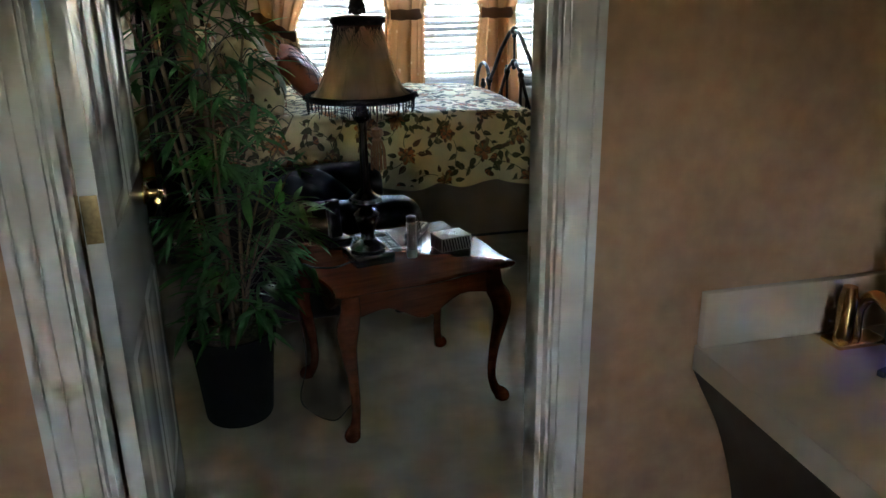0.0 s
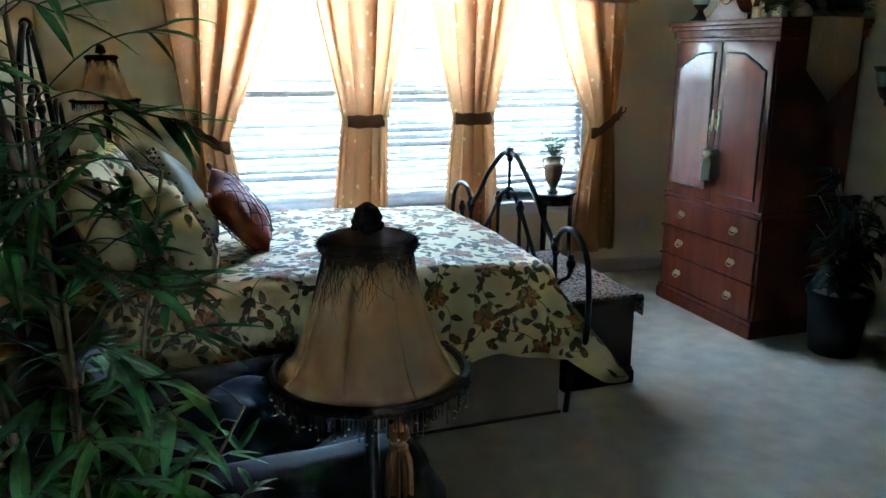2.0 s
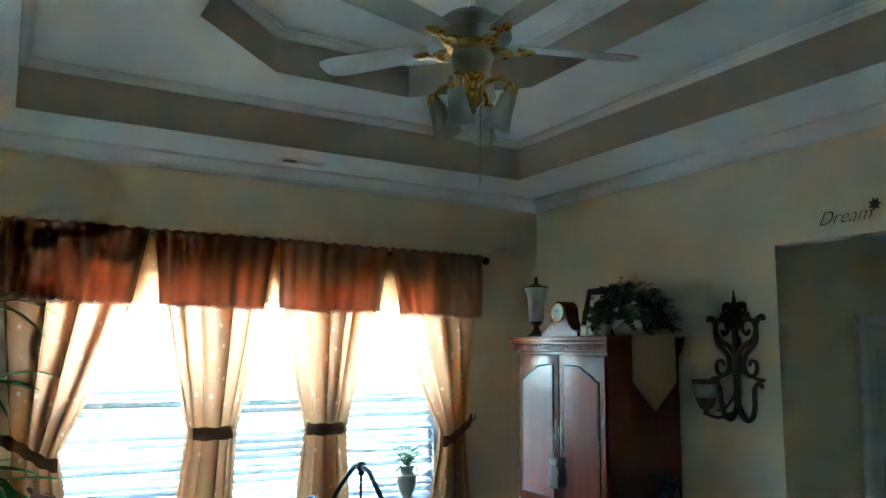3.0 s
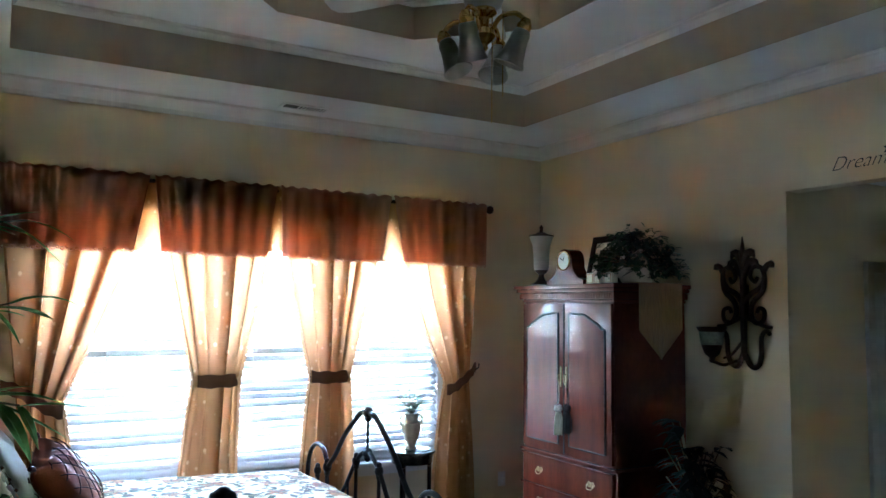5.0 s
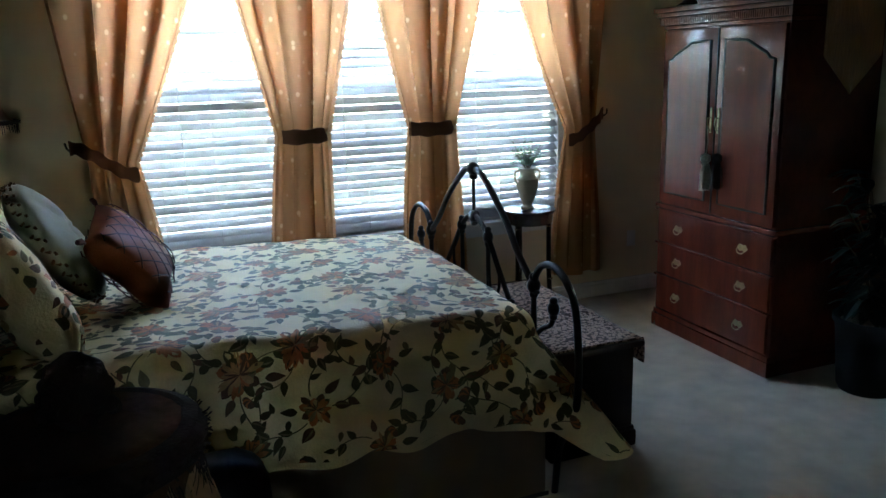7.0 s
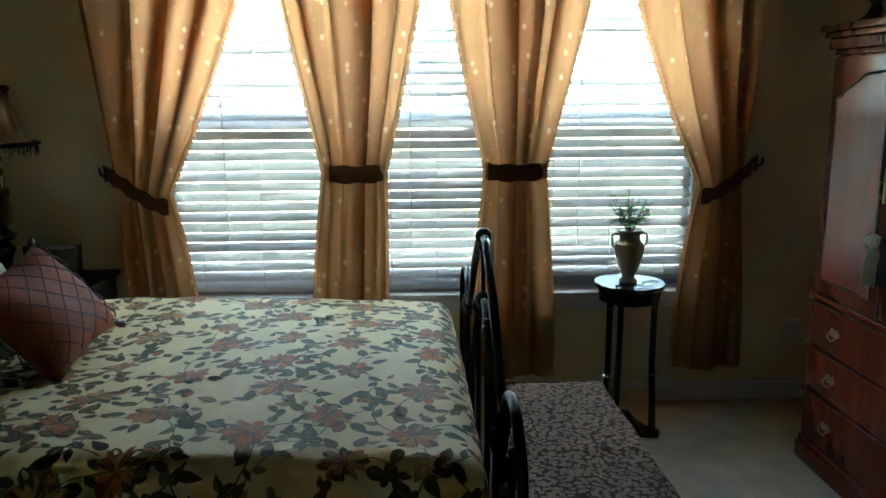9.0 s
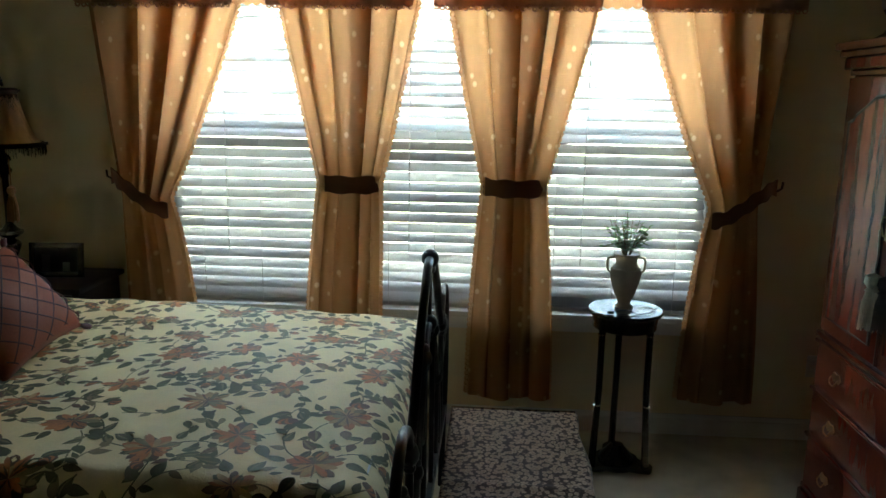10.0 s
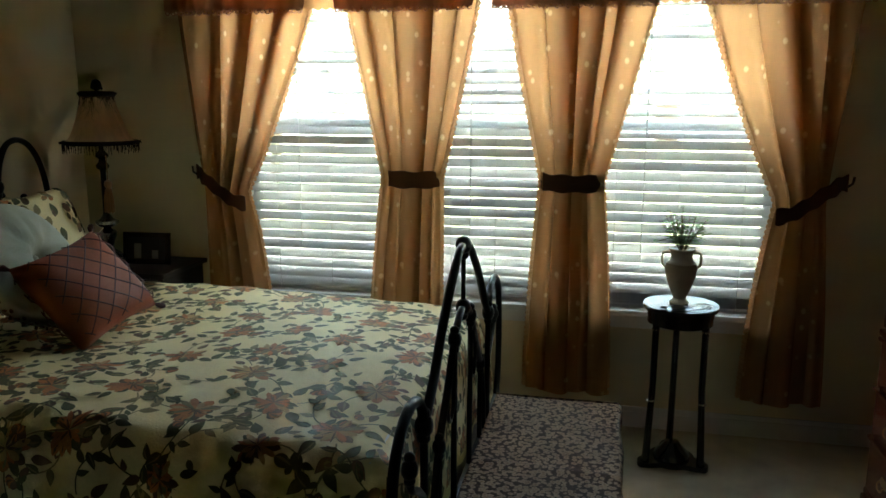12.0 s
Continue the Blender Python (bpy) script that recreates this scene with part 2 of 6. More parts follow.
def flecked(m):
    """Woven pale flecks scattered over a cloth."""
    n, l = m.node_tree.nodes, m.node_tree.links
    tc, mp, vor, mr, mx = n.new("ShaderNodeTexCoord"), n.new("ShaderNodeMapping"), n.new("ShaderNodeTexVoronoi"), n.new("ShaderNodeMapRange"), n.new("ShaderNodeMix")
    mp.inputs["Scale"].default_value = (1.0, 0.0, 0.75)
    mp.inputs["Rotation"].default_value = (0, 0.5, 0)
    l.new(tc.outputs["Object"], mp.inputs["Vector"])
    vor.inputs["Scale"].default_value, vor.inputs["Randomness"].default_value = 19.0, 0.85
    l.new(mp.outputs[0], vor.inputs["Vector"])
    mr.inputs["From Min"].default_value, mr.inputs["From Max"].default_value = 0.26, 0.14
    mr.inputs["To Max"].default_value = 0.62
    l.new(vor.outputs["Distance"], mr.inputs["Value"])
    mx.data_type = "RGBA"
    l.new(mr.outputs[0], mx.inputs[0])
    mx.inputs[7].default_value = (0.95, 0.72, 0.42, 1)
    ramp = n["Color Ramp"].outputs["Color"]
    ends = [k.to_socket for k in ramp.links]
    for e in ends:
        l.new(mx.outputs[2], e)
    l.new(ramp, mx.inputs[6])


flecked(CURTAIN)


def sheer(m, clear):
    """Lets a share of the light pass straight through the weave."""
    n, l = m.node_tree.nodes, m.node_tree.links
    last = n["Material Output"].inputs["Surface"].links[0].from_socket
    t, mx = n.new("ShaderNodeBsdfTransparent"), n.new("ShaderNodeMixShader")
    l.new(n["Mix"].outputs[2] if "Mix" in n else n["Color Ramp"].outputs["Color"], t.inputs["Color"])
    mx.inputs[0].default_value = clear
    l.new(last, mx.inputs[1])
    l.new(t.outputs[0], mx.inputs[2])
    l.new(mx.outputs[0], n["Material Output"].inputs["Surface"])


sheer(CURTAIN, 0.06)
sheer(VALANCE, 0.05)


# ---- mesh helpers ----
def thing(name, m, label, category, group="", kind=""):
    ob = new(name)
    ob.empty_display_size = 0.1
    ob.matrix_basis = m
    return tagged(ob, label, category, group, kind)


def finish(bm, name, smooth):
    me = bpy.data.meshes.new(name)
    bmesh.ops.recalc_face_normals(bm, faces=bm.faces[:])
    bm.to_mesh(me)
    bm.free()
    if smooth:
        me.polygons.foreach_set("use_smooth", [True] * len(me.polygons))
        if smooth != "all":
            me.set_sharp_from_angle(angle=radians(40))
    return me


def part(name, bm, material, parent=None, label="", smooth=True, at=None, category="", kind=""):
    me = finish(bm, name, smooth)
    me.materials.append(material)
    ob = new(name, me)
    if parent:
        ob.parent = parent
    if at is not None:
        ob.matrix_basis = at
    return tagged(ob, label, category, "", kind)


def box(bm, lo, hi, bevel=0.0, m=None):
    c = [(a + b) / 2 for a, b in zip(lo, hi)]
    s = [max(1e-4, b - a) for a, b in zip(lo, hi)]
    mat4 = Matrix.Translation(c) @ Matrix.Diagonal((*s, 1))
    if m is not None:
        mat4 = m @ mat4
    r = bmesh.ops.create_cube(bm, size=1.0, matrix=mat4)
    if bevel:
        edges = list({e for v in r["verts"] for e in v.link_edges})
        bmesh.ops.bevel(bm, geom=edges, offset=bevel, segments=2, affect="EDGES", profile=0.6)
    return bm


def boxes(*specs, bevel=0.0):
    bm = bmesh.new()
    for lo, hi in specs:
        box(bm, lo, hi, bevel)
    return bm


def lathe(profile, seg=28, sides=None, bm=None, centre=(0, 0, 0)):
    """A turned shape: profile of (radius, height)."""
    bm = bm or bmesh.new()
    n = sides or seg
    rings = []
    for r, z in profile:
        rings.append([bm.verts.new((centre[0] + r * math.cos(2 * math.pi * i / n), centre[1] + r * math.sin(2 * math.pi * i / n), centre[2] + z)) for i in range(n)])
    for a, b in zip(rings, rings[1:]):
        for i in range(n):
            bm.faces.new((a[i], a[(i + 1) % n], b[(i + 1) % n], b[i]))
    bm.faces.new(rings[0][::-1])
    bm.faces.new(rings[-1])
    return bm


def tube(points, radius, seg=8, bm=None, close=False):
    """A rod bent along points; radius is a number or one per point."""
    bm = bm or bmesh.new()
    pts = [Vector(p) for p in points]
    radii = radius if isinstance(radius, (list, tuple)) else [radius] * len(pts)
    ref = None
    rings = []
    for i, p in enumerate(pts):
        if close:
            d = pts[(i + 1) % len(pts)] - pts[i - 1]
        else:
            d = pts[min(i + 1, len(pts) - 1)] - pts[max(i - 1, 0)]
        d.normalize()
        if ref is None:
            ref = d.orthogonal()
        u = (ref - d * ref.dot(d)).normalized()
        v = d.cross(u)
        ref = u
        rings.append([bm.verts.new(p + (u * math.cos(2 * math.pi * k / seg) + v * math.sin(2 * math.pi * k / seg)) * radii[i]) for k in range(seg)])
    pairs = list(zip(rings, rings[1:]))
    if close:
        pairs.append((rings[-1], rings[0]))
    for a, b in pairs:
        for k in range(seg):
            bm.faces.new((a[k], a[(k + 1) % seg], b[(k + 1) % seg], b[k]))
    if not close:
        bm.faces.new(rings[0][::-1])
        bm.faces.new(rings[-1])
    return bm


def spline(keys, steps=8):
    """Points of a smooth curve through the keys."""
    k = [Vector(p) for p in keys]
    k = [k[0] * 2 - k[1]] + k + [k[-1] * 2 - k[-2]]
    out = []
    for i in range(1, len(k) - 2):
        for s in range(steps):
            t = s / steps
            a, b, c, d = k[i - 1], k[i], k[i + 1], k[i + 2]
            out.append(0.5 * ((2 * b) + (c - a) * t + (2 * a - 5 * b + 4 * c - d) * t * t + (3 * b - a - 3 * c + d) * t ** 3))
    out.append(k[-2])
    return out


def sheet(fn, nu, nv, bm=None, thick=0.0):
    """A surface fn(u, v) over the unit square, with thickness along its normal where asked for."""
    bm = bm or bmesh.new()
    grid = [[bm.verts.new(fn(i / nu, j / nv)) for j in range(nv + 1)] for i in range(nu + 1)]
    for i in range(nu):
        for j in range(nv):
            bm.faces.new((grid[i][j], grid[i + 1][j], grid[i + 1][j + 1], grid[i][j + 1]))
    if thick:
        bm.normal_update()
        bmesh.ops.solidify(bm, geom=bm.faces[:], thickness=thick)
    return bm


def prism(outline, z0, z1, bm=None):
    """An upright slab with the outline of (x, y) points."""
    bm = bm or bmesh.new()
    a = [bm.verts.new((x, y, z0)) for x, y in outline]
    b = [bm.verts.new((x, y, z1)) for x, y in outline]
    n = len(a)
    for i in range(n):
        bm.faces.new((a[i], a[(i + 1) % n], b[(i + 1) % n], b[i]))
    bm.faces.new(a[::-1])
    bm.faces.new(b)
    return bm


def ball(bm, centre, radius, seg=12, squash=(1, 1, 1)):
    bmesh.ops.create_uvsphere(bm, u_segments=seg, v_segments=max(6, seg // 2 + 2), radius=1.0,
                              matrix=Matrix.Translation(centre) @ Matrix.Diagonal((radius * squash[0], radius * squash[1], radius * squash[2], 1)))
    return bm


def move(bm, m):
    bmesh.ops.transform(bm, matrix=m, verts=bm.verts[:])
    return bm


# ---- the shell of the two rooms ----
XL, XR, YD, YW = 0.10, 4.85, 2.32, 7.58      # left wall, right wall, door wall, window wall (room faces)
ZS = 3.17                                     # soffit of the ceiling's border
WX0, WX1, WZ0, WZ1 = 1.07, 3.90, 0.64, 2.42   # the window's opening
DX0, DX1, DZ = 0.465, 1.315, 2.06             # bathroom doorway
AY, AZ = 5.18, 2.50                           # alcove opening: its far edge and its head
BATH = (-0.6, -0.9, 3.4)                      # bathroom: left, back, right
T = 0.12


def structure(name, bm, material, label, smooth=False, category="", parent=None):
    return part(name, bm, material, parent, label, smooth, None, category or name.split("_")[0], "structure")


structure("floor", boxes(((XL - T, YD - T, -0.1), (7.0, YW + 0.16, 0))), CARPET, "worn beige cut-pile carpet over the bedroom floor")
structure("floor_bath", boxes(((BATH[0] - T, BATH[1] - T, -0.1), (BATH[2] + T, YD - T, -0.004))), MARBLE, "cream bathroom floor")
structure("wall_window", boxes(((XL - T, YW, 0), (WX0, YW + 0.16, ZS)), ((WX1, YW, 0), (XR + T, YW + 0.16, ZS)), ((WX0, YW, 0), (WX1, YW + 0.16, WZ0 - 0.03)), ((WX0, YW, WZ1), (WX1, YW + 0.16, ZS))), WALL, "tan painted wall around a wide triple window")
structure("wall_left", boxes(((XL - T, YD, 0), (XL, YW, ZS))), WALL, "tan painted wall behind the bed")
structure("wall_right", boxes(((XR, AY, 0), (XR + T, YW, ZS)), ((XR, 3.0, AZ), (XR + T, AY, ZS)), ((XR, YD, 0), (XR + T, 3.0, ZS))), WALL, "tan painted wall with a wide alcove opening")
structure("wall_alcove", boxes(((XR + T, AY, 0), (7.0, AY + T, ZS))), WALL, "tan painted wall of the alcove")
structure("wall_alcove_end", boxes(((7.0, 2.2, 0), (7.0 + T, AY + T, ZS))), WALL, "tan painted end wall of the alcove")
structure("wall_alcove_near", boxes(((XR + T, 2.2 - T, 0), (7.0, 2.2, ZS))), WALL, "tan painted near wall of the alcove")
structure("ceiling_alcove", boxes(((XR + T, 2.2, 2.62), (7.0, AY, 2.72))), CEIL, "white alcove ceiling")
structure("wall_door", boxes(((XL - T, YD - T / 2, 0), (DX0 - 0.02, YD, ZS)), ((DX1 + 0.02, YD - T / 2, 0), (BATH[2] + T, YD, ZS)), ((BATH[2] + T, YD - T, 0), (XR + T, YD, ZS)), ((DX0 - 0.02, YD - T / 2, DZ + 0.02), (DX1 + 0.02, YD, ZS))), WALL, "tan painted wall with the bathroom doorway")
structure("wall_bath_front", boxes(((BATH[0] - T, YD - T, 0), (DX0 - 0.02, YD - T / 2, 2.6)), ((DX1 + 0.02, YD - T, 0), (BATH[2] + T, YD - T / 2, 2.6)), ((DX0 - 0.02, YD - T, DZ + 0.02), (DX1 + 0.02, YD - T / 2, 2.6))), PEACH, "peach sponge-painted bathroom wall beside the doorway")
structure("wall_bath_left", boxes(((BATH[0] - T, BATH[1], 0), (BATH[0], YD - T, 2.6))), PEACH, "peach sponge-painted bathroom wall")
structure("wall_bath_right", boxes(((BATH[2], BATH[1], 0), (BATH[2] + T, YD - T, 2.6))), PEACH, "peach sponge-painted bathroom wall")
structure("wall_bath_back", boxes(((BATH[0] - T, BATH[1] - T, 0), (0.85, BATH[1], 2.6)), ((1.15, BATH[1] - T, 0), (BATH[2] + T, BATH[1], 2.6)), ((0.85, BATH[1] - T, 0), (1.15, BATH[1], 1.46)), ((0.85, BATH[1] - T, 1.74), (1.15, BATH[1], 2.6))), PEACH, "peach sponge-painted bathroom wall")
structure("ceiling_bath", boxes(((BATH[0] - T, BATH[1] - T, 2.6), (BATH[2] + T, YD - T, 2.7))), CEIL, "white bathroom ceiling")

# tray ceiling: border, first step, cut-cornered second step
TX0, TX1, TY0, TY1, Z1, Z2 = 0.80, 4.23, 3.0, 6.97, 3.467, 3.73
OX0, OX1, OY0, OY1, OC = 1.56, 3.56, 3.42, 6.45, 0.56


def ring_slab(outer, inner, z0, z1):
    """A flat slab with an opening: outer rectangle, inner outline of points."""
    bm = bmesh.new()
    ox0, ox1, oy0, oy1 = outer
    for z in (z0, z1):
        o = [bm.verts.new(p) for p in ((ox0, oy0, z), (ox1, oy0, z), (ox1, oy1, z), (ox0, oy1, z))]
        i = [bm.verts.new((x, y, z)) for x, y in inner]
        eo = [bm.edges.new((o[k], o[(k + 1) % 4])) for k in range(4)]
        ei = [bm.edges.new((i[k], i[(k + 1) % len(i)])) for k in range(len(i))]
        bmesh.ops.triangle_fill(bm, edges=eo + ei, use_beauty=True)
    return bm


def band(outline, z0, z1, thick):
    """Upright faces round an outline, with thickness outwards."""
    bm = bmesh.new()
    cx = sum(p[0] for p in outline) / len(outline)
    cy = sum(p[1] for p in outline) / len(outline)
    n = len(outline)
    inn = [Vector((x, y)) for x, y in outline]
    out = []
    for k in range(n):
        a, b, c = inn[k - 1], inn[k], inn[(k + 1) % n]
        d1, d2 = (b - a).normalized(), (c - b).normalized()
        n1, n2 = Vector((d1.y, -d1.x)), Vector((d2.y, -d2.x))
        bis = (n1 + n2).normalized()
        out.append(b + bis * (thick / max(0.3, bis.dot(n1))))
    vi = [[bm.verts.new((p.x, p.y, z)) for p in inn] for z in (z0, z1)]
    vo = [[bm.verts.new((p.x, p.y, z)) for p in out] for z in (z0, z1)]
    for k in range(n):
        j = (k + 1) % n
        bm.faces.new((vi[0][k], vi[0][j], vi[1][j], vi[1][k]))
        bm.faces.new((vo[0][k], vo[1][k], vo[1][j], vo[0][j]))
        bm.faces.new((vi[0][k], vo[0][k], vo[0][j], vi[0][j]))
        bm.faces.new((vi[1][k], vi[1][j], vo[1][j], vo[1][k]))
    return bm


TRAY = [(TX0, TY0), (TX1, TY0), (TX1, TY1), (TX0, TY1)]
OCT = [(OX0 + OC, OY0), (OX1 - OC, OY0), (OX1, OY0 + OC), (OX1, OY1 - OC), (OX1 - OC, OY1), (OX0 + OC, OY1), (OX0, OY1 - OC), (OX0, OY0 + OC)]
structure("ceiling_border", ring_slab((XL - T, XR + T, YD - T, YW + 0.16), TRAY, ZS, ZS + 0.05), CEIL, "white flat border of the tray ceiling")
structure("ceiling_riser", band(TRAY, ZS + 0.002, Z1, 0.03), RISER, "taupe painted step of the tray ceiling")
structure("ceiling_middle", ring_slab((TX0 - 0.1, TX1 + 0.1, TY0 - 0.1, TY1 + 0.1), OCT, Z1, Z1 + 0.05), CEIL, "white middle field of the tray ceiling")
structure("ceiling_upper_riser", band(OCT, Z1 + 0.002, Z2, 0.03), RISER, "taupe painted upper step with cut corners")
structure("ceiling_top", boxes(((OX0 - 0.2, OY0 - 0.2, Z2), (OX1 + 0.2, OY1 + 0.2, Z2 + 0.05))), CEIL, "white highest field of the tray ceiling")


def moulding(outline, z_top, profile, name, label, material=None):
    """A crown along the inside of an outline; profile of (out from the wall, below the top)."""
    bm = bmesh.new()
    n = len(outline)
    pts = [Vector(p) for p in outline]
    rows = []
    for out, down in profile:
        ring = []
        for k in range(n):
            a, b, c = pts[k - 1], pts[k], pts[(k + 1) % n]
            d1, d2 = (b - a).normalized(), (c - b).normalized()
            n1, n2 = Vector((-d1.y, d1.x)), Vector((-d2.y, d2.x))
            bis = (n1 + n2).normalized()
            p = b + bis * (out / max(0.3, bis.dot(n1)))
            ring.append(bm.verts.new((p.x, p.y, z_top - down)))
        rows.append(ring)
    for a, b in zip(rows, rows[1:] + rows[:1]):
        for k in range(n):
            j = (k + 1) % n
            bm.faces.new((a[k], a[j], b[j], b[k]))
    return structure(name, bm, material or TRIM, label, smooth=True)


CROWN = [(0.002, 0.004), (0.095, 0.004), (0.09, 0.02), (0.062, 0.03), (0.045, 0.055), (0.02, 0.075), (0.016, 0.10), (0.002, 0.105)]
SMALL = [(0.002, 0.004), (0.055, 0.004), (0.05, 0.014), (0.03, 0.022), (0.018, 0.045), (0.002, 0.055)]
moulding([(XL, YD), (XR, YD), (XR, YW), (XL, YW)], ZS, CROWN, "trim_crown", "white crown moulding along the wall tops")
moulding(TRAY, Z1, SMALL, "trim_tray_crown", "white moulding along the tray step")
moulding(OCT, Z2, SMALL, "trim_upper_crown", "white moulding along the upper step")

# baseboards
def baseboard(name, runs):
    bm = bmesh.new()
    for lo, hi in runs:
        box(bm, (lo[0], lo[1], 0.0), (hi[0], hi[1], 0.085), 0.003)
        if hi[0] - lo[0] > hi[1] - lo[1]:
            y = lo[1] if lo[1] > 5 else hi[1]
            box(bm, (lo[0], lo[1] + 0.005 if lo[1] > 5 else lo[1], 0.085), (hi[0], hi[1] if lo[1] > 5 else hi[1] - 0.005, 0.112), 0.003)
        else:
            box(bm, (lo[0] + (0.005 if lo[0] > 2 else 0), lo[1], 0.085), (hi[0] - (0 if lo[0] > 2 else 0.005), hi[1], 0.112), 0.003)
    return structure(name, bm, TRIM, "white baseboard along the bedroom walls", category="baseboard")


baseboard("baseboard", [((XL, YW - 0.016), (XR - 0.016, YW - 0.001)), ((XR - 0.016, AY), (XR - 0.001, YW)), ((XL + 0.001, YD + 0.02), (XL + 0.016, YW - 0.017)), ((XR, AY - 0.016), (5.42, AY - 0.001))])


# ---- the triple window ----
def window():
    w = thing("window_1", pose(0, 0, 0), "triple white double-hung window with mesh screens on the lower sashes", "window", kind="structure")
    y0, y1 = YW + 0.02, YW + 0.13
    bm = boxes(((WX0, y0, WZ0), (WX0 + 0.05, y1, WZ1)), ((WX1 - 0.05, y0, WZ0), (WX1, y1, WZ1)), ((WX0 + 0.05, y0, WZ1 - 0.05), (WX1 - 0.05, y1, WZ1)), ((WX0 + 0.05, y0, WZ0), (WX1 - 0.05, y1, WZ0 + 0.035)), bevel=0.004)
    part("window_frame", bm, VINYL, w)
    lights = [(WX0 + 0.05, 2.03), (2.13, 2.84), (2.94, WX1 - 0.05)]
    for x in (2.03, 2.84):
        part("mullion", boxes(((x, y0, WZ0 + 0.035), (x + 0.10, y1, WZ1 - 0.05)), bevel=0.004), VINYL, w)
    zm = 1.545
    for a, b in lights:
        for low, high, y in ((WZ0 + 0.035, zm + 0.02, YW + 0.075), (zm - 0.02, WZ1 - 0.05, YW + 0.10)):
            sash = part("sash", boxes(((a, y - 0.012, low), (a + 0.035, y + 0.012, high)), ((b - 0.035, y - 0.012, low), (b, y + 0.012, high)), ((a + 0.035, y - 0.012, low), (b - 0.035, y + 0.012, low + 0.04)), ((a + 0.035, y - 0.012, high - 0.04), (b - 0.035, y + 0.012, high)), bevel=0.003), VINYL, w)
            pane = part("pane", boxes(((a + 0.034, y - 0.002, low + 0.039), (b - 0.034, y + 0.002, high - 0.039))), GLASS, sash, smooth=False)
            pane.visible_shadow = False
        part("insect_screen", boxes(((a + 0.002, YW + 0.122, WZ0 + 0.036), (b - 0.002, YW + 0.1235, zm))), SCREEN, w, "grey mesh screen", smooth=False)
    part("window_sill", boxes(((WX0 - 0.06, YW - 0.05, WZ0 - 0.03), (WX1 + 0.06, YW + 0.135, WZ0)), bevel=0.006), TRIM, w)
    part("apron", boxes(((WX0 - 0.03, YW - 0.016, WZ0 - 0.10), (WX1 + 0.03, YW - 0.001, WZ0 - 0.031)), bevel=0.004), TRIM, w)
    part("exterior_sill", boxes(((WX0, YW + 0.135, WZ0 - 0.05), (WX1, YW + 0.20, WZ0 - 0.012))), VINYL, w)


window()

# ---- blinds ----
def slat_bm(width):
    bm = bmesh.new()
    rows = []
    for k in range(5):
        s = k / 4 - 0.5
        rows.append([bm.verts.new((x, s * 0.0635, 0.0035 * (1 - (2 * s) ** 2))) for x in (-width / 2, width / 2)])
    for a, b in zip(rows, rows[1:]):
        bm.faces.new((a[0], a[1], b[1], b[0]))
    bmesh.ops.solidify(bm, geom=bm.faces[:], thickness=0.0022)
    return bm


def blind(x0, x1):
    b = thing("venetian_blind", pose((x0 + x1) / 2, YW + 0.038, WZ0), "white slatted blind with open slats and cords", "blind", "window blinds")
    w = x1 - x0
    me = finish(slat_bm(w), "slat", True)
    me.materials.append(SLAT)
    n = 31
    for i in range(n):
        ob = new("slat", me)
        ob.parent = b
        ob.matrix_basis = pose(random.uniform(-0.001, 0.001), 0, 0.045 + i * 0.0525, 39 + random.uniform(-0.6, 0.6), random.uniform(-0.12, 0.12), 0)
    part("bottom_rail", boxes(((-w / 2, -0.022, 0.006), (w / 2, 0.022, 0.024)), bevel=0.004), SLAT, b)
    part("head_rail", boxes(((-w / 2, -0.022, WZ1 - WZ0 - 0.10), (w / 2, 0.022, WZ1 - WZ0 - 0.055)), bevel=0.004), SLAT, b)
    for f in (-0.32, 0.02, 0.36):
        for y in (-0.027, 0.027):
            part("ladder_cord", tube([(w * f, y, 0.012), (w * f, y, WZ1 - WZ0 - 0.08)], 0.0013, 5), WHITE, b)
    part("tilt_wand", tube([(w * -0.17, -0.034, 0.25), (w * -0.17, -0.034, WZ1 - WZ0 - 0.08)], 0.003, 6), VINYL, b)


for x0, x1 in ((1.125, 2.025), (2.135, 2.835), (2.945, 3.845)):
    blind(x0, x1)


# ---- curtains ----
ROD_Z, ROD_Y = 2.585, 7.455
rod = thing("curtain_rod", pose(0, ROD_Y, ROD_Z), "dark bronze curtain rod with turned ball finials", "curtain rod")
part("pole", tube([(0.76, 0, 0), (4.19, 0, 0)], 0.014, 12), BRONZE, rod)
for x, s in ((0.76, -1), (4.19, 1)):
    bm = lathe([(0.016, 0), (0.022, 0.006), (0.016, 0.014), (0.012, 0.02), (0.028, 0.032), (0.034, 0.05), (0.028, 0.068), (0.012, 0.08), (0.004, 0.086)], 16)
    part("finial", move(bm, pose(x, 0, 0, 0, 90 * s, 0)), BRONZE, rod)
    part("bracket", tube([(x - s * 0.03, 0, 0), (x - s * 0.03, 0.06, -0.01), (x - s * 0.03, YW - ROD_Y - 0.001, -0.03)], 0.008, 8), BRONZE, rod)


def smooth01(t):
    t = min(1.0, max(0.0, t))
    return t * t * (3 - 2 * t)


def panel_edges(top, tie, low, z, ztie, zlow, bow):
    """Left and right edge of a gathered panel at the height z."""
    if z >= ztie:
        t = (ROD_Z - z) / (ROD_Z - ztie)
        f = t ** bow
        return top[0] + (tie[0] - top[0]) * f, top[1] + (tie[1] - top[1]) * f
    t = (ztie - z) / (ztie - zlow)
    f = 1 - (1 - t) ** 1.7
    return tie[0] + (low[0] - tie[0]) * f, tie[1] + (low[1] - tie[1]) * f


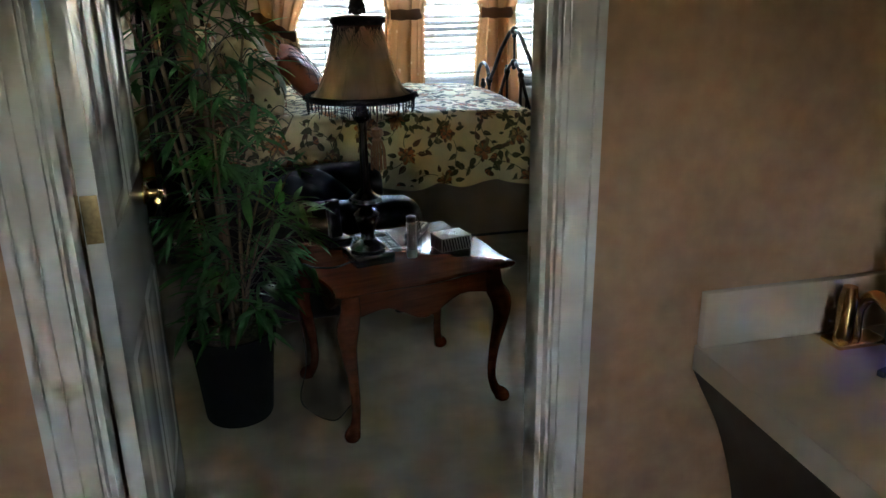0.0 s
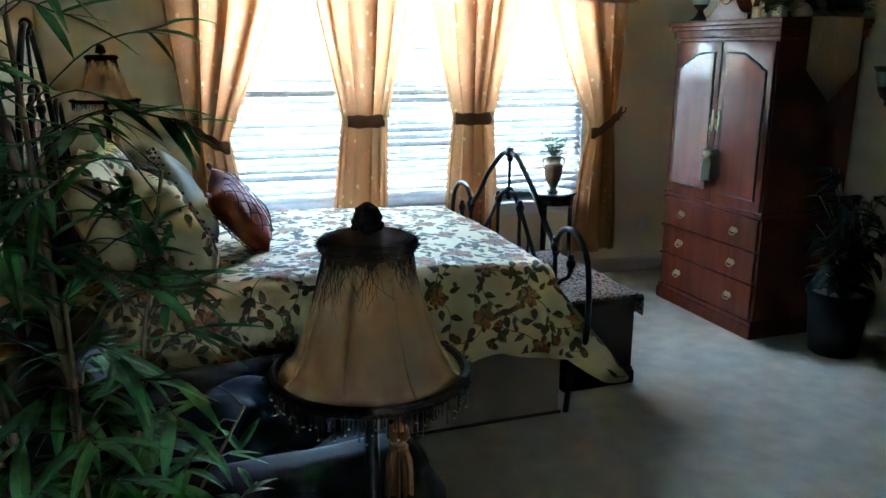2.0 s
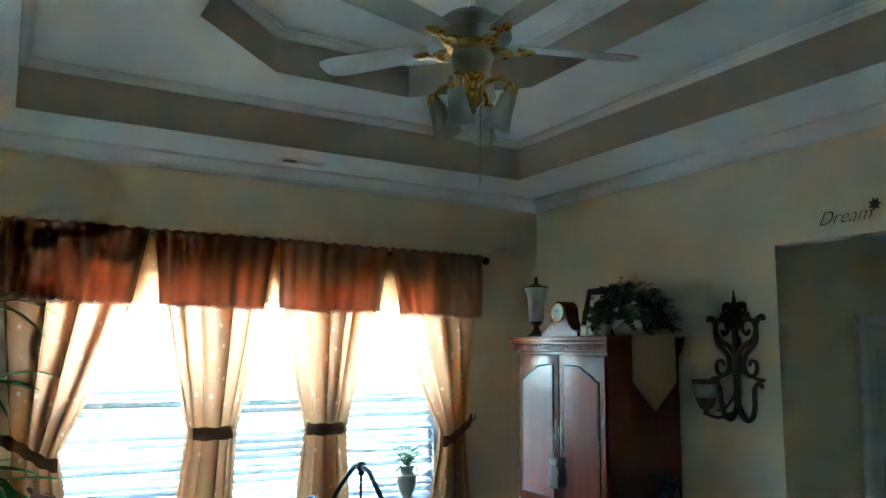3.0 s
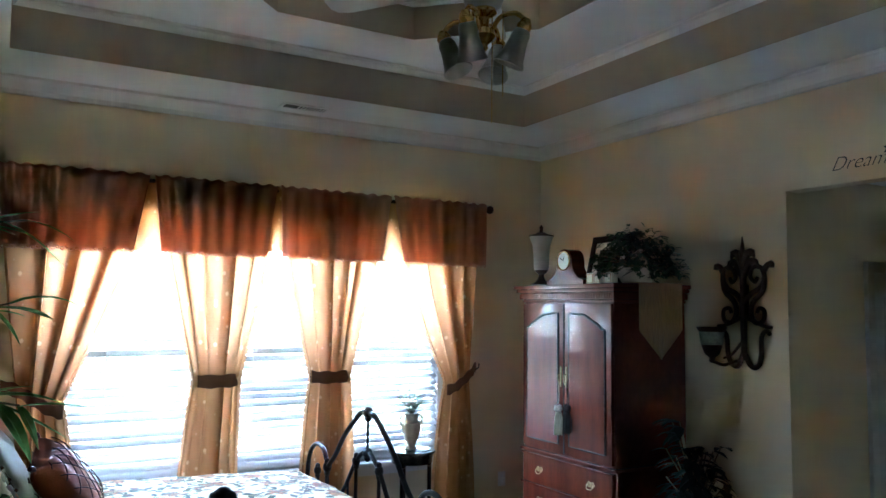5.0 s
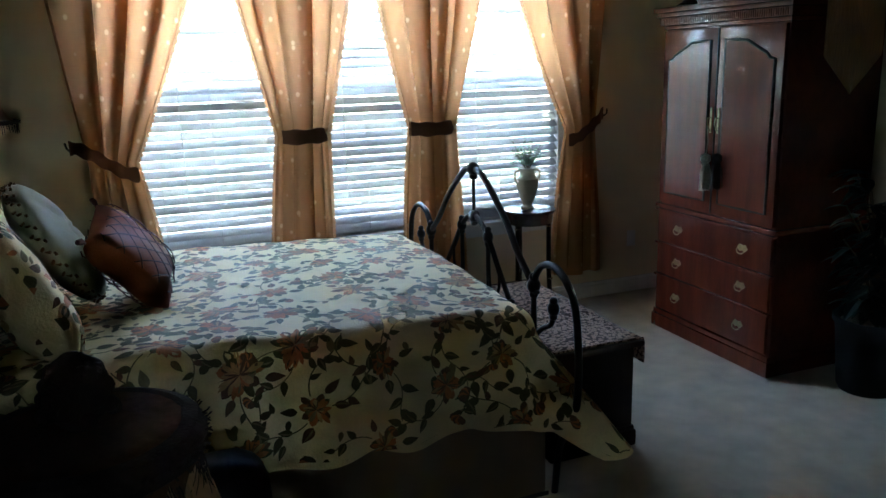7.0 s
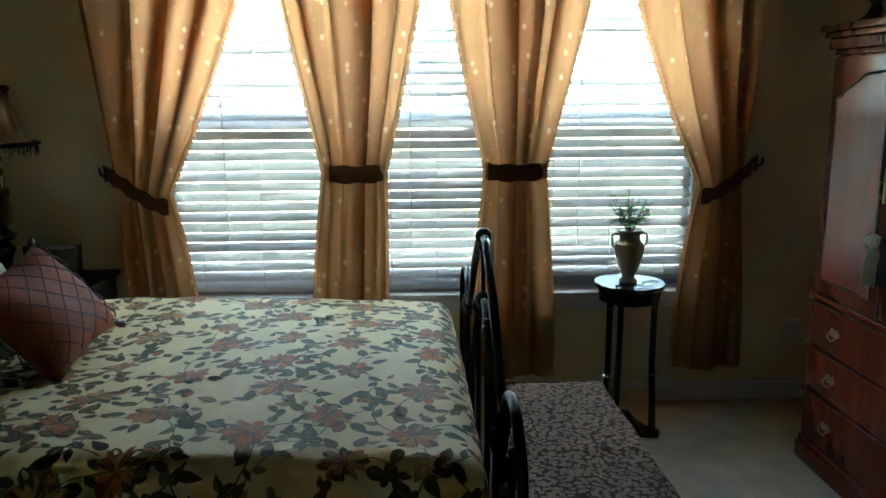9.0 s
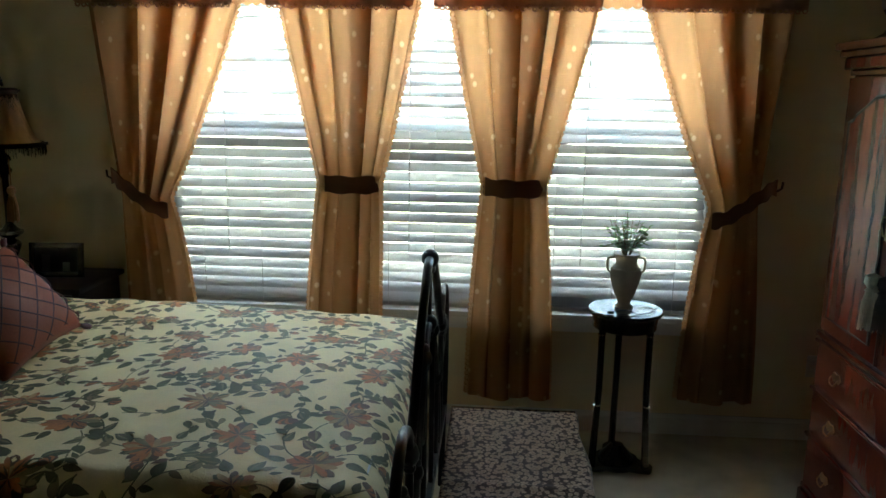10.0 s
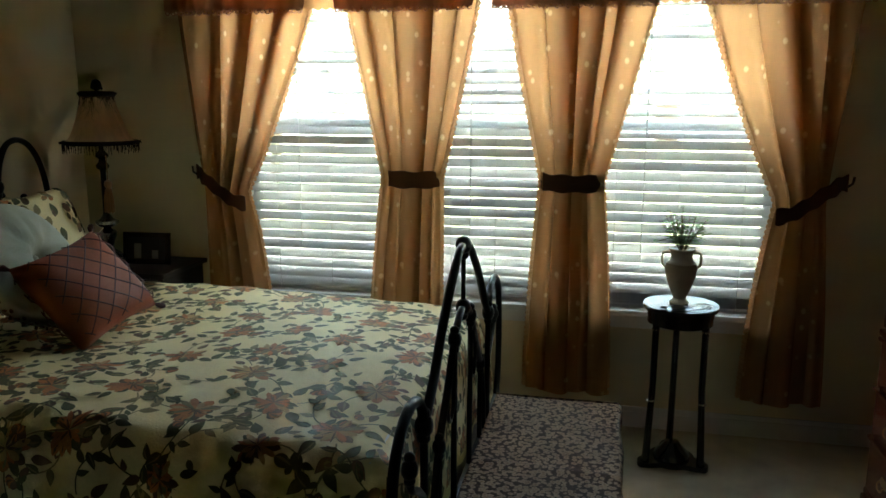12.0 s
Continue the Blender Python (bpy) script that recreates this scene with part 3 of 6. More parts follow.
def curtain(top, tie, low, ztie, zlow, seed, hook=None, bow=1.5, y0=7.47):
    rnd = random.Random(seed)
    phase = rnd.uniform(0, 6)
    freq = rnd.choice((4.3, 4.7, 5.2))
    c = thing("window_curtain", pose((tie[0] + tie[1]) / 2, y0, zlow), "sheer gold curtain panel with a scalloped edge, held by a tieback", "curtain", "curtain panels at the window")
    ox, oz = (tie[0] + tie[1]) / 2, zlow
    H = ROD_Z - zlow

    def surface(u, v):
        z = zlow + v * H
        a, b = panel_edges(top, tie, low, z, ztie, zlow, bow)
        width = b - a
        full = top[1] - top[0]
        pinch = 1 - min(1.0, width / full)
        near = math.exp(-((z - ztie) / 0.16) ** 2)
        depth = 0.016 + 0.026 * pinch
        q = u * math.pi * 2 * freq + phase + 0.5 * math.sin(1.3 * u * 6 + phase)
        w = math.cos(q) + 0.5 * math.sin(u * math.pi * 2 * freq * 1.9 + phase * 2 + 1.2 * v)
        y = -depth * w * (1 - 0.55 * near) - 0.012 * near
        lap = (0.086 + 0.014 * pinch) * (1 + 0.5 * math.sin(2.3 * q / 6 + phase)) * min(1.0, 9 * u, 9 * (1 - u))
        x = a + width * (u + lap * math.sin(q) + 0.008 * math.sin(5 * v + phase))
        return Vector((x - ox, y, z - oz + (0.012 * math.sin(u * 9 + phase) if v < 0.01 else 0)))

    part("drape", sheet(surface, 150, 44), CURTAIN, c, smooth="all")
    # scalloped lace along the free edges
    for u, s in ((0.0, -1), (1.0, 1)):
        if (hook == "left" and s < 0) or (hook == "right" and s > 0):
            continue
        bm = bmesh.new()
        k = int(H / 0.026)
        for i in range(k):
            v = (i + 0.5) / k
            p = surface(u, v)
            ring = [p + Vector((s * 0.003 + 0.0105 * math.cos(q), -0.002, 0.0115 * math.sin(q))) for q in [j * math.pi / 4 for j in range(8)]]
            tube(ring, 0.0045, 4, bm, close=True)
            bm.faces.new([bm.verts.new(q) for q in ring])
        part("lace_edge", bm, LACE, c, "scalloped crochet edge", kind="stuff")
    # tieback: a gathered band, drawn to a hook at the wall for the outer panels
    wt = (tie[1] - tie[0]) / 2
    zt = ztie - oz
    if hook is None:
        def bandf(u, v):
            a = -1.35 + 2.7 * u
            return Vector((math.sin(a) * (wt + 0.012), -0.062 * math.cos(a) + 0.012, zt + (v - 0.5) * (0.085 + 0.008 * math.sin(u * 20)) - 0.012 * math.cos(a)))
    else:
        s = -1 if hook == "left" else 1
        hx = (0.845 if s < 0 else 4.16) - ox

        def bandf(u, v):
            xx = -s * wt * 1.05 + (hx + s * wt * 1.05) * u
            return Vector((xx, -0.065 * math.cos((u - 0.35) * 1.9) + 0.075 * smooth01((u - 0.7) / 0.3), zt - 0.06 + 0.155 * smooth01(u * 1.05) + (v - 0.5) * (0.075 + 0.012 * math.sin(u * 26))))
    part("tieback", sheet(bandf, 30, 5, thick=0.006), TIE, c, "dark brown tieback band")
    if hook:
        s = -1 if hook == "left" else 1
        hx = (0.845 if s < 0 else 4.16) - ox
        part("hook", tube([(hx, YW - y0 - 0.001, zt + 0.08), (hx, 0.05, zt + 0.08), (hx + s * 0.012, 0.03, zt + 0.095), (hx + s * 0.02, 0.04, zt + 0.125)], 0.006, 6), BRONZE, c)
    return c


curtain((0.79, 1.68), (0.93, 1.17), (0.93, 1.28), 1.20, 0.24, 1, hook="left", bow=1.2)
curtain((1.69, 2.49), (1.935, 2.235), (1.85, 2.23), 1.30, 0.22, 2, bow=1.15)
curtain((2.50, 3.34), (2.745, 3.04), (2.68, 3.10), 1.30, 0.21, 3, bow=1.15)
curtain((3.38, 4.18), (3.84, 4.06), (3.74, 4.13), 1.22, 0.23, 4, hook="right", bow=1.3)


def valance(x0, x1, seed, slope):
    rnd = random.Random(seed)
    phase = rnd.uniform(0, 6)
    z0 = 2.135
    v = thing("valance", pose((x0 + x1) / 2, 7.425, z0), "gathered rust-brown valance with a scalloped hem on the rod", "valance", "valances over the window")
    w = (x1 - x0) / 2
    top = ROD_Z + 0.035 - z0

    def surface(u, t):
        narrow = 1 - slope[0] * t if u < 0.5 else 1 - slope[1] * t
        x = (2 * u - 1) * w * narrow
        gather = 0.004 + 0.012 * (1 - abs(t - 0.5))
        y = -0.012 - gather * math.sin(u * 46 + phase + 1.2 * math.sin(4 * u)) - 0.006 * math.sin(u * 19 + phase)
        if t > 0.86:
            y -= 0.010 * math.sin((t - 0.86) / 0.14 * math.pi)
        z = top * t
        if t == 0:
            z -= 0.010 * abs(math.sin(u * 44))
        if t > 0.99:
            z += 0.006 * math.sin(u * 60 + phase)
        return Vector((x, y, z))

    part("cloth", sheet(surface, 110, 16, thick=0.002), VALANCE, v, smooth="all")
    bm = bmesh.new()
    k = int((x1 - x0) / 0.026)
    for i in range(k):
        p = surface((i + 0.5) / k, 0.0)
        tube([p + Vector((0.0105 * math.cos(q), -0.001, -0.004 + 0.0105 * math.sin(q))) for q in [j * math.pi / 4 for j in range(8)]], 0.0042, 4, bm, close=True)
    part("lace_hem", bm, VALANCE, v, kind="stuff")


valance(0.775, 1.536, 11, (0.0, -0.22))
valance(1.701, 2.394, 12, (-0.16, -0.19))
valance(2.491, 3.26, 13, (-0.04, -0.18))
valance(3.44, 4.17, 14, (-0.25, 0.0))
# the plain lining that shows between the valances
for x0, x1 in ((1.49, 1.745), (3.22, 3.48), (2.36, 2.515)):
    ob = thing("valance_lining", pose((x0 + x1) / 2, 7.445, 2.14), "light gold scalloped lining between the valances", "valance", "valance linings")
    w = (x1 - x0) / 2
    part("cloth", sheet(lambda u, t: Vector(((2 * u - 1) * w, -0.008 * math.sin(u * 9) , (0.03 if w < 0.12 else 0) + 0.45 * t - 0.012 * (t == 0) * abs(math.sin(u * 18)))), 30, 6), CURTAIN, ob, smooth="all")


# ---- bed ----
BX0, BX1, BY0, BY1, BZ = 0.34, 2.44, 5.47, 6.90, 0.805   # flat top of the bedding
FOOT_X = 2.595


def drape(a, b):
    """Where the quilt's flat point (a, b) lies once it hangs over the bed."""
    dx = max(0.0, a - BX1)
    dy0, dy1 = max(0.0, BY0 - b), max(0.0, b - BY1)
    dy = dy0 or dy1
    x, y = min(a, BX1), min(max(b, BY0), BY1)
    d = math.hypot(dx, dy)
    z = BZ + 0.012 * math.sin(a * 3.1 + 1) * math.sin(b * 4.3) + 0.004 * math.sin(a * 23) * math.sin(b * 21)
    z -= 0.018 * max(0.0, (a - 1.9) / 0.55) ** 2
    if d == 0:
        return Vector((x, y, z))
    th = math.atan2(dx, dy)
    r = 0.10
    if d < r * math.pi / 2:
        out, down = r * math.sin(d / r), r * (1 - math.cos(d / r))
    else:
        e = d - r * math.pi / 2
        corner = math.sin(2 * th) ** 2
        fold = (0.020 * math.sin(a * 10.5 + 0.7) + 0.010 * math.sin(a * 23)) * min(1.0, e / 0.3) * (1 - corner)
        if dx and not dy:
            fold *= 0.1
        flare = (0.14 if dy0 else 0.05) + 0.72 * corner
        out, down = r + flare * e + fold, r + e * (1 - 0.12 * corner)
    sy = -1 if dy0 else 1
    ox = math.sin(th) * out
    if dx:
        ox = min(ox, 0.115 + (0.7 * max(0.0, math.sin(2 * th)) ** 2 if dy0 else 0.0))
    return Vector((x + ox, y + sy * math.cos(th) * out, z - down))


QA0, QA1, QB0, QB1 = 0.36, BX1 + 0.46, BY0 - 0.48, BY1 + 0.48


def quilt_point(u, v, lift=0.0):
    a, b = QA0 + (QA1 - QA0) * u, QB0 + (QB1 - QB0) * v
    return drape(a, b)


def flat_point(a, b, lift):
    p = drape(a, b)
    e = 0.006
    n = (drape(a + e, b) - p).cross(drape(a, b + e) - p)
    n = n.normalized() if n.length > 1e-9 else Vector((0, 0, 1))
    return p + n * lift


quilt = thing("quilt", pose(0, 0, 0), "cream quilt with rust flowers and olive leaves spread over the bed", "quilt")


def quilt_mesh():
    def scalloped(u, v):
        a, b = QA0 + (QA1 - QA0) * u, QB0 + (QB1 - QB0) * v
        if v < 1e-6:
            b -= 0.035 * abs(math.sin(a * 8.5))
        if v > 1 - 1e-6:
            b += 0.035 * abs(math.sin(a * 8.5))
        if u > 1 - 1e-6:
            a += 0.035 * abs(math.sin(b * 8.5))
        dx, dy = max(0.0, a - BX1), max(0.0, BY0 - b, b - BY1)
        d = math.hypot(dx, dy)
        if dx and dy and d > 0.60:
            sgn = -1 if b < BY0 else 1
            a, b = BX1 + dx * 0.60 / d, (BY0 if sgn < 0 else BY1) + sgn * dy * 0.60 / d
        return drape(a, b)
    return sheet(scalloped, 150, 150)


part("cover", quilt_mesh(), QUILT, quilt, smooth="all")


def leaf_shape(length, width, n=7, lobes=0.0):
    up = [(length * i / n, width * math.sin(math.pi * (i / n) ** 0.8) * (1 + lobes * math.sin(i * 2.6))) for i in range(n + 1)]
    return up + [(x, -y) for x, y in up[-2:0:-1]]


def petal_shape(length, width, n=7):
    up = [(length * i / n, width * math.sin(math.pi * (i / n) ** 1.5) ** 0.65 if 0 < i < n else 0.0) for i in range(n + 1)]
    return up + [(x, -y) for x, y in up[-2:0:-1]]


def lay(bm, outline, a, b, turn, lift, rng=None):
    c, s = math.cos(turn), math.sin(turn)
    vs = []
    for x, y in outline:
        p, q = a + x * c - y * s, b + x * s + y * c
        p, q = min(max(p, QA0 + 0.01), QA1 - 0.014), min(max(q, QB0 - 0.008), QB1 + 0.008)
        dx, dy = max(0.0, p - BX1), max(0.0, BY0 - q, q - BY1)
        d = math.hypot(dx, dy)
        if dx and dy and d > 0.585:
            p, q = BX1 + dx * 0.585 / d, (BY0 - dy * 0.585 / d if q < BY0 else BY1 + dy * 0.585 / d)
        vs.append((p, q))
    cx, cy = sum(p for p, q in vs) / len(vs), sum(q for p, q in vs) / len(vs)
    mid = bm.verts.new(flat_point(cx, cy, lift))
    ring = [bm.verts.new(flat_point(p, q, lift)) for p, q in vs]
    for i in range(len(ring)):
        bm.faces.new((mid, ring[i], ring[(i + 1) % len(ring)]))
    return True


def strip(bm, pts, width, lift):
    """A printed stem along flat points."""
    prev = None
    for i, (a, b) in enumerate(pts):
        j = min(i + 1, len(pts) - 1)
        k = max(i - 1, 0)
        dx, dy = pts[j][0] - pts[k][0], pts[j][1] - pts[k][1]
        q = math.hypot(dx, dy) or 1
        nx, ny = -dy / q * width, dx / q * width
        if not (QA0 + 0.02 < a < QA1 - 0.02 and QB0 + 0.02 < b < QB1 - 0.02):
            prev = None
            continue
        cur = [bm.verts.new(flat_point(a + nx, b + ny, lift)), bm.verts.new(flat_point(a - nx, b - ny, lift))]
        if prev:
            bm.faces.new((prev[0], prev[1], cur[1], cur[0]))
        prev = cur


def ovate(length, half, n=8):
    """A pointed leaf, widest below its middle."""
    up = [(length * i / n, half * math.sin(math.pi * (i / n) ** 0.72) ** 0.9 * (1 - 0.25 * (i / n) ** 3) if 0 < i < n else 0.0) for i in range(n + 1)]
    return up + [(x, -y) for x, y in up[-2:0:-1]]


def quilt_print():
    """Flower heads on winding stems with ovate leaves and buds."""
    rnd = random.Random(7)
    bms = {k: bmesh.new() for k in PRINTS}

    def leaf(a, b, turn, L, dark=True):
        kind = rnd.choice(("leaf", "leaf", "leaf", "leaf", "brown")) if dark else rnd.choice(("pale", "leaf"))
        lay(bms[kind], ovate(L, L * rnd.uniform(0.22, 0.29)), a, b, turn, 0.0016)
        if L > 0.05 and rnd.random() < 0.4:
            lay(bms["pale"], [(x * 0.86 + L * 0.06, abs(y) * 0.55 + 0.001) for x, y in ovate(L, L * 0.2, 5)[:6]], a, b, turn, 0.0021)

    def flower(a, b, r, turn):
        """A ragged head of many narrow petals over a darker ground."""
        main = rnd.choice(("rust", "rust", "tan"))
        wide = rnd.uniform(0.7, 1.0)
        for k in range(11):
            t = turn + k * 0.571 + rnd.uniform(-0.25, 0.25)
            reach = r * rnd.uniform(0.6, 1.2) * (1 - (1 - wide) * abs(math.sin(t - turn)))
            lay(bms[("brown", "rust", "leaf")[k % 3]], petal_shape(reach, r * rnd.uniform(0.16, 0.24)), a, b, t, 0.0010)
        for k in range(22):
            t = turn + k * 0.82 + rnd.uniform(-0.3, 0.3)
            reach = r * rnd.uniform(0.4, 1.1) * (1 - (1 - wide) * abs(math.sin(t - turn)))
            lay(bms[rnd.choice((main, main, "tan", "rust", "pale"))], petal_shape(reach, r * rnd.uniform(0.07, 0.15)), a, b, t, 0.0013 + 0.00008 * k)
        for k in range(9):
            lay(bms["brown"], leaf_shape(r * rnd.uniform(0.3, 0.9), r * 0.035, 4), a, b, rnd.uniform(0, 6.28), 0.0034)

    def vine(a, b, h, bend, n):
        p = [(a, b)]
        for k in range(n):
            h += bend * (1 if k < n * 0.6 else -0.8)
            p.append((p[-1][0] + math.cos(h) * 0.020, p[-1][1] + math.sin(h) * 0.020))
        strip(bms[rnd.choice(("leaf", "pale", "pale"))], p, 0.0022, 0.0010)
        side = rnd.choice((-1, 1))
        for k in range(3, n, 2):
            side = -side
            d = math.atan2(p[k][1] - p[k - 1][1], p[k][0] - p[k - 1][0]) + side * rnd.uniform(0.5, 1.1)
            leaf(p[k][0], p[k][1], d, rnd.uniform(0.036, 0.070), rnd.random() < 0.8)
        if rnd.random() < 0.5:
            r = rnd.uniform(0.018, 0.030)
            for k in range(5):
                lay(bms["rust" if k % 2 else "brown"], petal_shape(r * 1.5, r * 0.55), p[-1][0], p[-1][1], h - 0.8 + k * 0.4, 0.0016 + 0.0002 * k)

    step, row = 0.27, 0
    a = QA0 + 0.08
    while a < QA1 + 0.05:
        b = QB0 + 0.04 + (0.5 * step if row % 2 else 0)
        while b < QB1 + 0.05:
            x, y, turn = a + rnd.uniform(-0.045, 0.045), b + rnd.uniform(-0.045, 0.045), rnd.uniform(0, 6.28)
            r = rnd.uniform(0.062, 0.092)
            flower(x, y, r, turn)
            for k in range(3):
                t = turn + k * 2.09 + rnd.uniform(-0.3, 0.3)
                vine(x + math.cos(t) * r * 0.8, y + math.sin(t) * r * 0.8, t, rnd.choice((-1, 1)) * rnd.uniform(0.10, 0.24), rnd.randint(9, 13))
            for k in range(4):
                t = turn + 0.8 + k * 1.57 + rnd.uniform(-0.4, 0.4)
                leaf(x + math.cos(t) * r * 0.95, y + math.sin(t) * r * 0.95, t + rnd.uniform(-0.5, 0.5), rnd.uniform(0.05, 0.075))
            for k in range(3):
                leaf(x + rnd.uniform(-0.15, 0.15), y + rnd.uniform(-0.15, 0.15), rnd.uniform(0, 6.28), rnd.uniform(0.03, 0.055), rnd.random() < 0.5)
            b += step
        a += step * 0.9
        row += 1
    for k, bm in bms.items():
        part("printed_pattern", bm, PRINTS[k], quilt, smooth="all", kind="stuff")


quilt_print()


def bed():
    b = thing("bed", pose(1.45, 6.18, 0), "dark iron bed with a hooped footboard and a taupe skirt", "bed")
    cx, cy = 1.45, 6.18
    part("box_spring", boxes(((0.36 - cx, 5.42 - cy, 0.20), (2.52 - cx, 6.94 - cy, 0.46)), bevel=0.03), SKIRT, b)
    part("mattress", boxes(((0.36 - cx, 5.41 - cy, 0.46), (2.50 - cx, 6.96 - cy, 0.775)), bevel=0.05), WHITE, b)

    def skirt(y, s):
        def f(u, v):
            x = 0.36 + (2.555 - 0.36) * u
            k = abs(x - 1.45) < 0.03
            return Vector((x - cx, y - cy + s * (0.006 * math.sin(x * 7) + 0.004 * math.sin(x * 31) * (1 - v)) - s * (0.02 if k else 0), 0.012 + 0.44 * v))
        return sheet(f, 90, 6, thick=0.004)
    part("bed_skirt", skirt(5.385, -1), SKIRT, b, "taupe pleated skirt")
    part("bed_skirt", skirt(6.985, 1), SKIRT, b, "taupe pleated skirt")
    part("bed_skirt", sheet(lambda u, v: Vector((2.545 - cx + 0.005 * math.sin(u * 40), 5.39 + 1.59 * u - cy, 0.012 + 0.44 * v)), 50, 5, thick=0.004), SKIRT, b, "taupe pleated skirt")
    # dark strip just above the floor along the near skirt
    part("dark_strip", boxes(((0.36 - cx, 5.372 - cy, 0.004), (2.56 - cx, 5.378 - cy, 0.02))), INK, b)

    def ends(x, k, name):
        """One iron end; k scales its height."""
        e = part(name, boxes(((x - 0.012 - cx, 5.215 - cy, 0.30), (x + 0.012 - cx, 7.08 - cy, 0.345)), bevel=0.004), IRON, b)
        mid = 6.148

        def rod(keys, r=0.0145, nm="rod", steps=8):
            pts = spline([(x - cx, mid + y - cy, z) for y, z in keys], steps)
            return part(nm, tube(pts, r, 10), IRON, e)

        def z(h):
            return 0.30 + (h - 0.30) * k if h < 0.92 or k == 1 else z(0.919) + (h - 0.919) * 1.3
        rod([(-0.61, z(0.79)), (-0.54, z(0.845)), (-0.45, z(0.915)), (-0.32, z(1.045)), (-0.12, z(1.185)), (-0.03, z(1.212)), (0.03, z(1.212)), (0.12, z(1.185)), (0.32, z(1.045)), (0.45, z(0.915)), (0.54, z(0.845)), (0.61, z(0.79))], nm="arch")
        for s in (-1, 1):
            rod([(s * 0.585, z(0.80)), (s * 0.605, z(0.865)), (s * 0.66, z(0.915)), (s * 0.745, z(0.930)), (s * 0.83, z(0.90)), (s * 0.895, z(0.83)), (s * 0.925, z(0.70)), (s * 0.930, 0.52), (s * 0.90, 0.38), (s * 0.80, 0.22), (s * 0.76, 0.0)], nm="hoop")
            rod([(s * 0.585, 0.34), (s * 0.585, z(0.82))], 0.012, "spindle", 2)
            rod([(0, z(1.0)), (s * 0.06, z(0.985)), (s * 0.15, z(0.925)), (s * 0.27, z(0.79)), (s * 0.385, z(0.66)), (s * 0.46, 0.50), (s * 0.48, 0.34)], 0.0125, "brace")
            rod([(s * 0.15, 0.34), (s * 0.15, z(0.92))], 0.010, "spindle", 2)
            rod([(s * 0.15, z(0.80)), (s * 0.17, z(0.70)), (s * 0.22, z(0.67)), (s * 0.26, z(0.72)), (s * 0.265, z(0.79))], 0.007, "scroll")
            rod([(s * 0.585, z(0.60)), (s * 0.66, z(0.66)), (s * 0.73, z(0.70)), (s * 0.745, z(0.765))], 0.011, "scroll")
            rod([(s * 0.385, 0.34), (s * 0.385, z(0.66))], 0.010, "spindle", 2)
            for y, h, r in ((0.585, 0.815, 0.030), (0.15, 0.925, 0.026), (0.745, 0.765, 0.026), (0.385, 0.66, 0.024)):
                bm = ball(bmesh.new(), (x - cx, mid + s * y - cy, z(h)), r, 12, (0.9, 1, 1.2))
                ball(bm, (x - cx, mid + s * y - cy, z(h) + r * 1.2), r * 0.62)
                ball(bm, (x - cx, mid + s * y - cy, z(h) - r * 1.2), r * 0.62)
                part("cast_collar", bm, IRON, e)
        rod([(0, z(1.0)), (0, z(1.19))], 0.008, "spindle", 2)
        for h, r in ((1.212, 0.032), (0.995, 0.030)):
            bm = ball(bmesh.new(), (x - cx, mid - cy, z(h)), r, 12, (0.9, 1.1, 1.0))
            ball(bm, (x - cx, mid - cy, z(h) - r), r * 0.6)
            part("cast_collar", bm, IRON, e)
    ends(FOOT_X, 1.0, "footboard")
    ends(0.26, 1.9, "headboard")
    for y in (5.44, 6.92):
        part("side_rail", boxes(((0.27 - cx, y - 0.015 - cy, 0.24), (FOOT_X - 0.01 - cx, y + 0.015 - cy, 0.29)), bevel=0.003), IRON, b)


bed()


# ---- pillows ----
def cushion_bm(w, h, d, seed, n=22, round_=False, tuft=False):
    rnd = random.Random(seed)
    ph = [rnd.uniform(0, 6) for _ in range(4)]
    bm = bmesh.new()
    for s in (1, -1):
        grid = []
        for i in range(n + 1):
            row = []
            for j in range(n + 1):
                u, v = 2 * i / n - 1, 2 * j / n - 1
                if round_:
                    m = max(abs(u), abs(v))
                    q = math.hypot(u, v) or 1
                    u2, v2 = u * m / q, v * m / q
                    edge = max(0.0, 1 - m * m)
                else:
                    u2, v2 = u * (1 - 0.10 * (1 - v * v) * abs(u) ** 3), v * (1 - 0.10 * (1 - u * u) * abs(v) ** 3)
                    edge = max(0.0, (1 - u ** 4) * (1 - v ** 4))
                t = s * d / 2 * edge ** 0.5
                t += s * 0.010 * edge * math.sin(u * 5 + ph[0]) * math.sin(v * 4 + ph[1])
                if tuft:
                    q = math.hypot(u2, v2)
                    ang = math.atan2(v2, u2)
                    t *= 1 - 0.55 * math.exp(-(q / 0.14) ** 2)
                    t *= 1 - 0.13 * (math.cos(ang * 9) > 0.55) * min(1, q * 3) * edge
                row.append(bm.verts.new((u2 * w / 2, t, v2 * h / 2)))
            grid.append(row)
        for i in range(n):
            for j in range(n):
                bm.faces.new((grid[i][j], grid[i + 1][j], grid[i + 1][j + 1], grid[i][j + 1]))
    bmesh.ops.remove_doubles(bm, verts=bm.verts[:], dist=0.0008)
    return bm


def cushion_face(w, h, d, u, v, lift):
    u2, v2 = u * (1 - 0.10 * (1 - v * v) * abs(u) ** 3), v * (1 - 0.10 * (1 - u * u) * abs(v) ** 3)
    edge = max(0.0, (1 - u ** 4) * (1 - v ** 4))
    return Vector((u2 * w / 2, -(d / 2 * edge ** 0.5 + lift), v2 * h / 2))


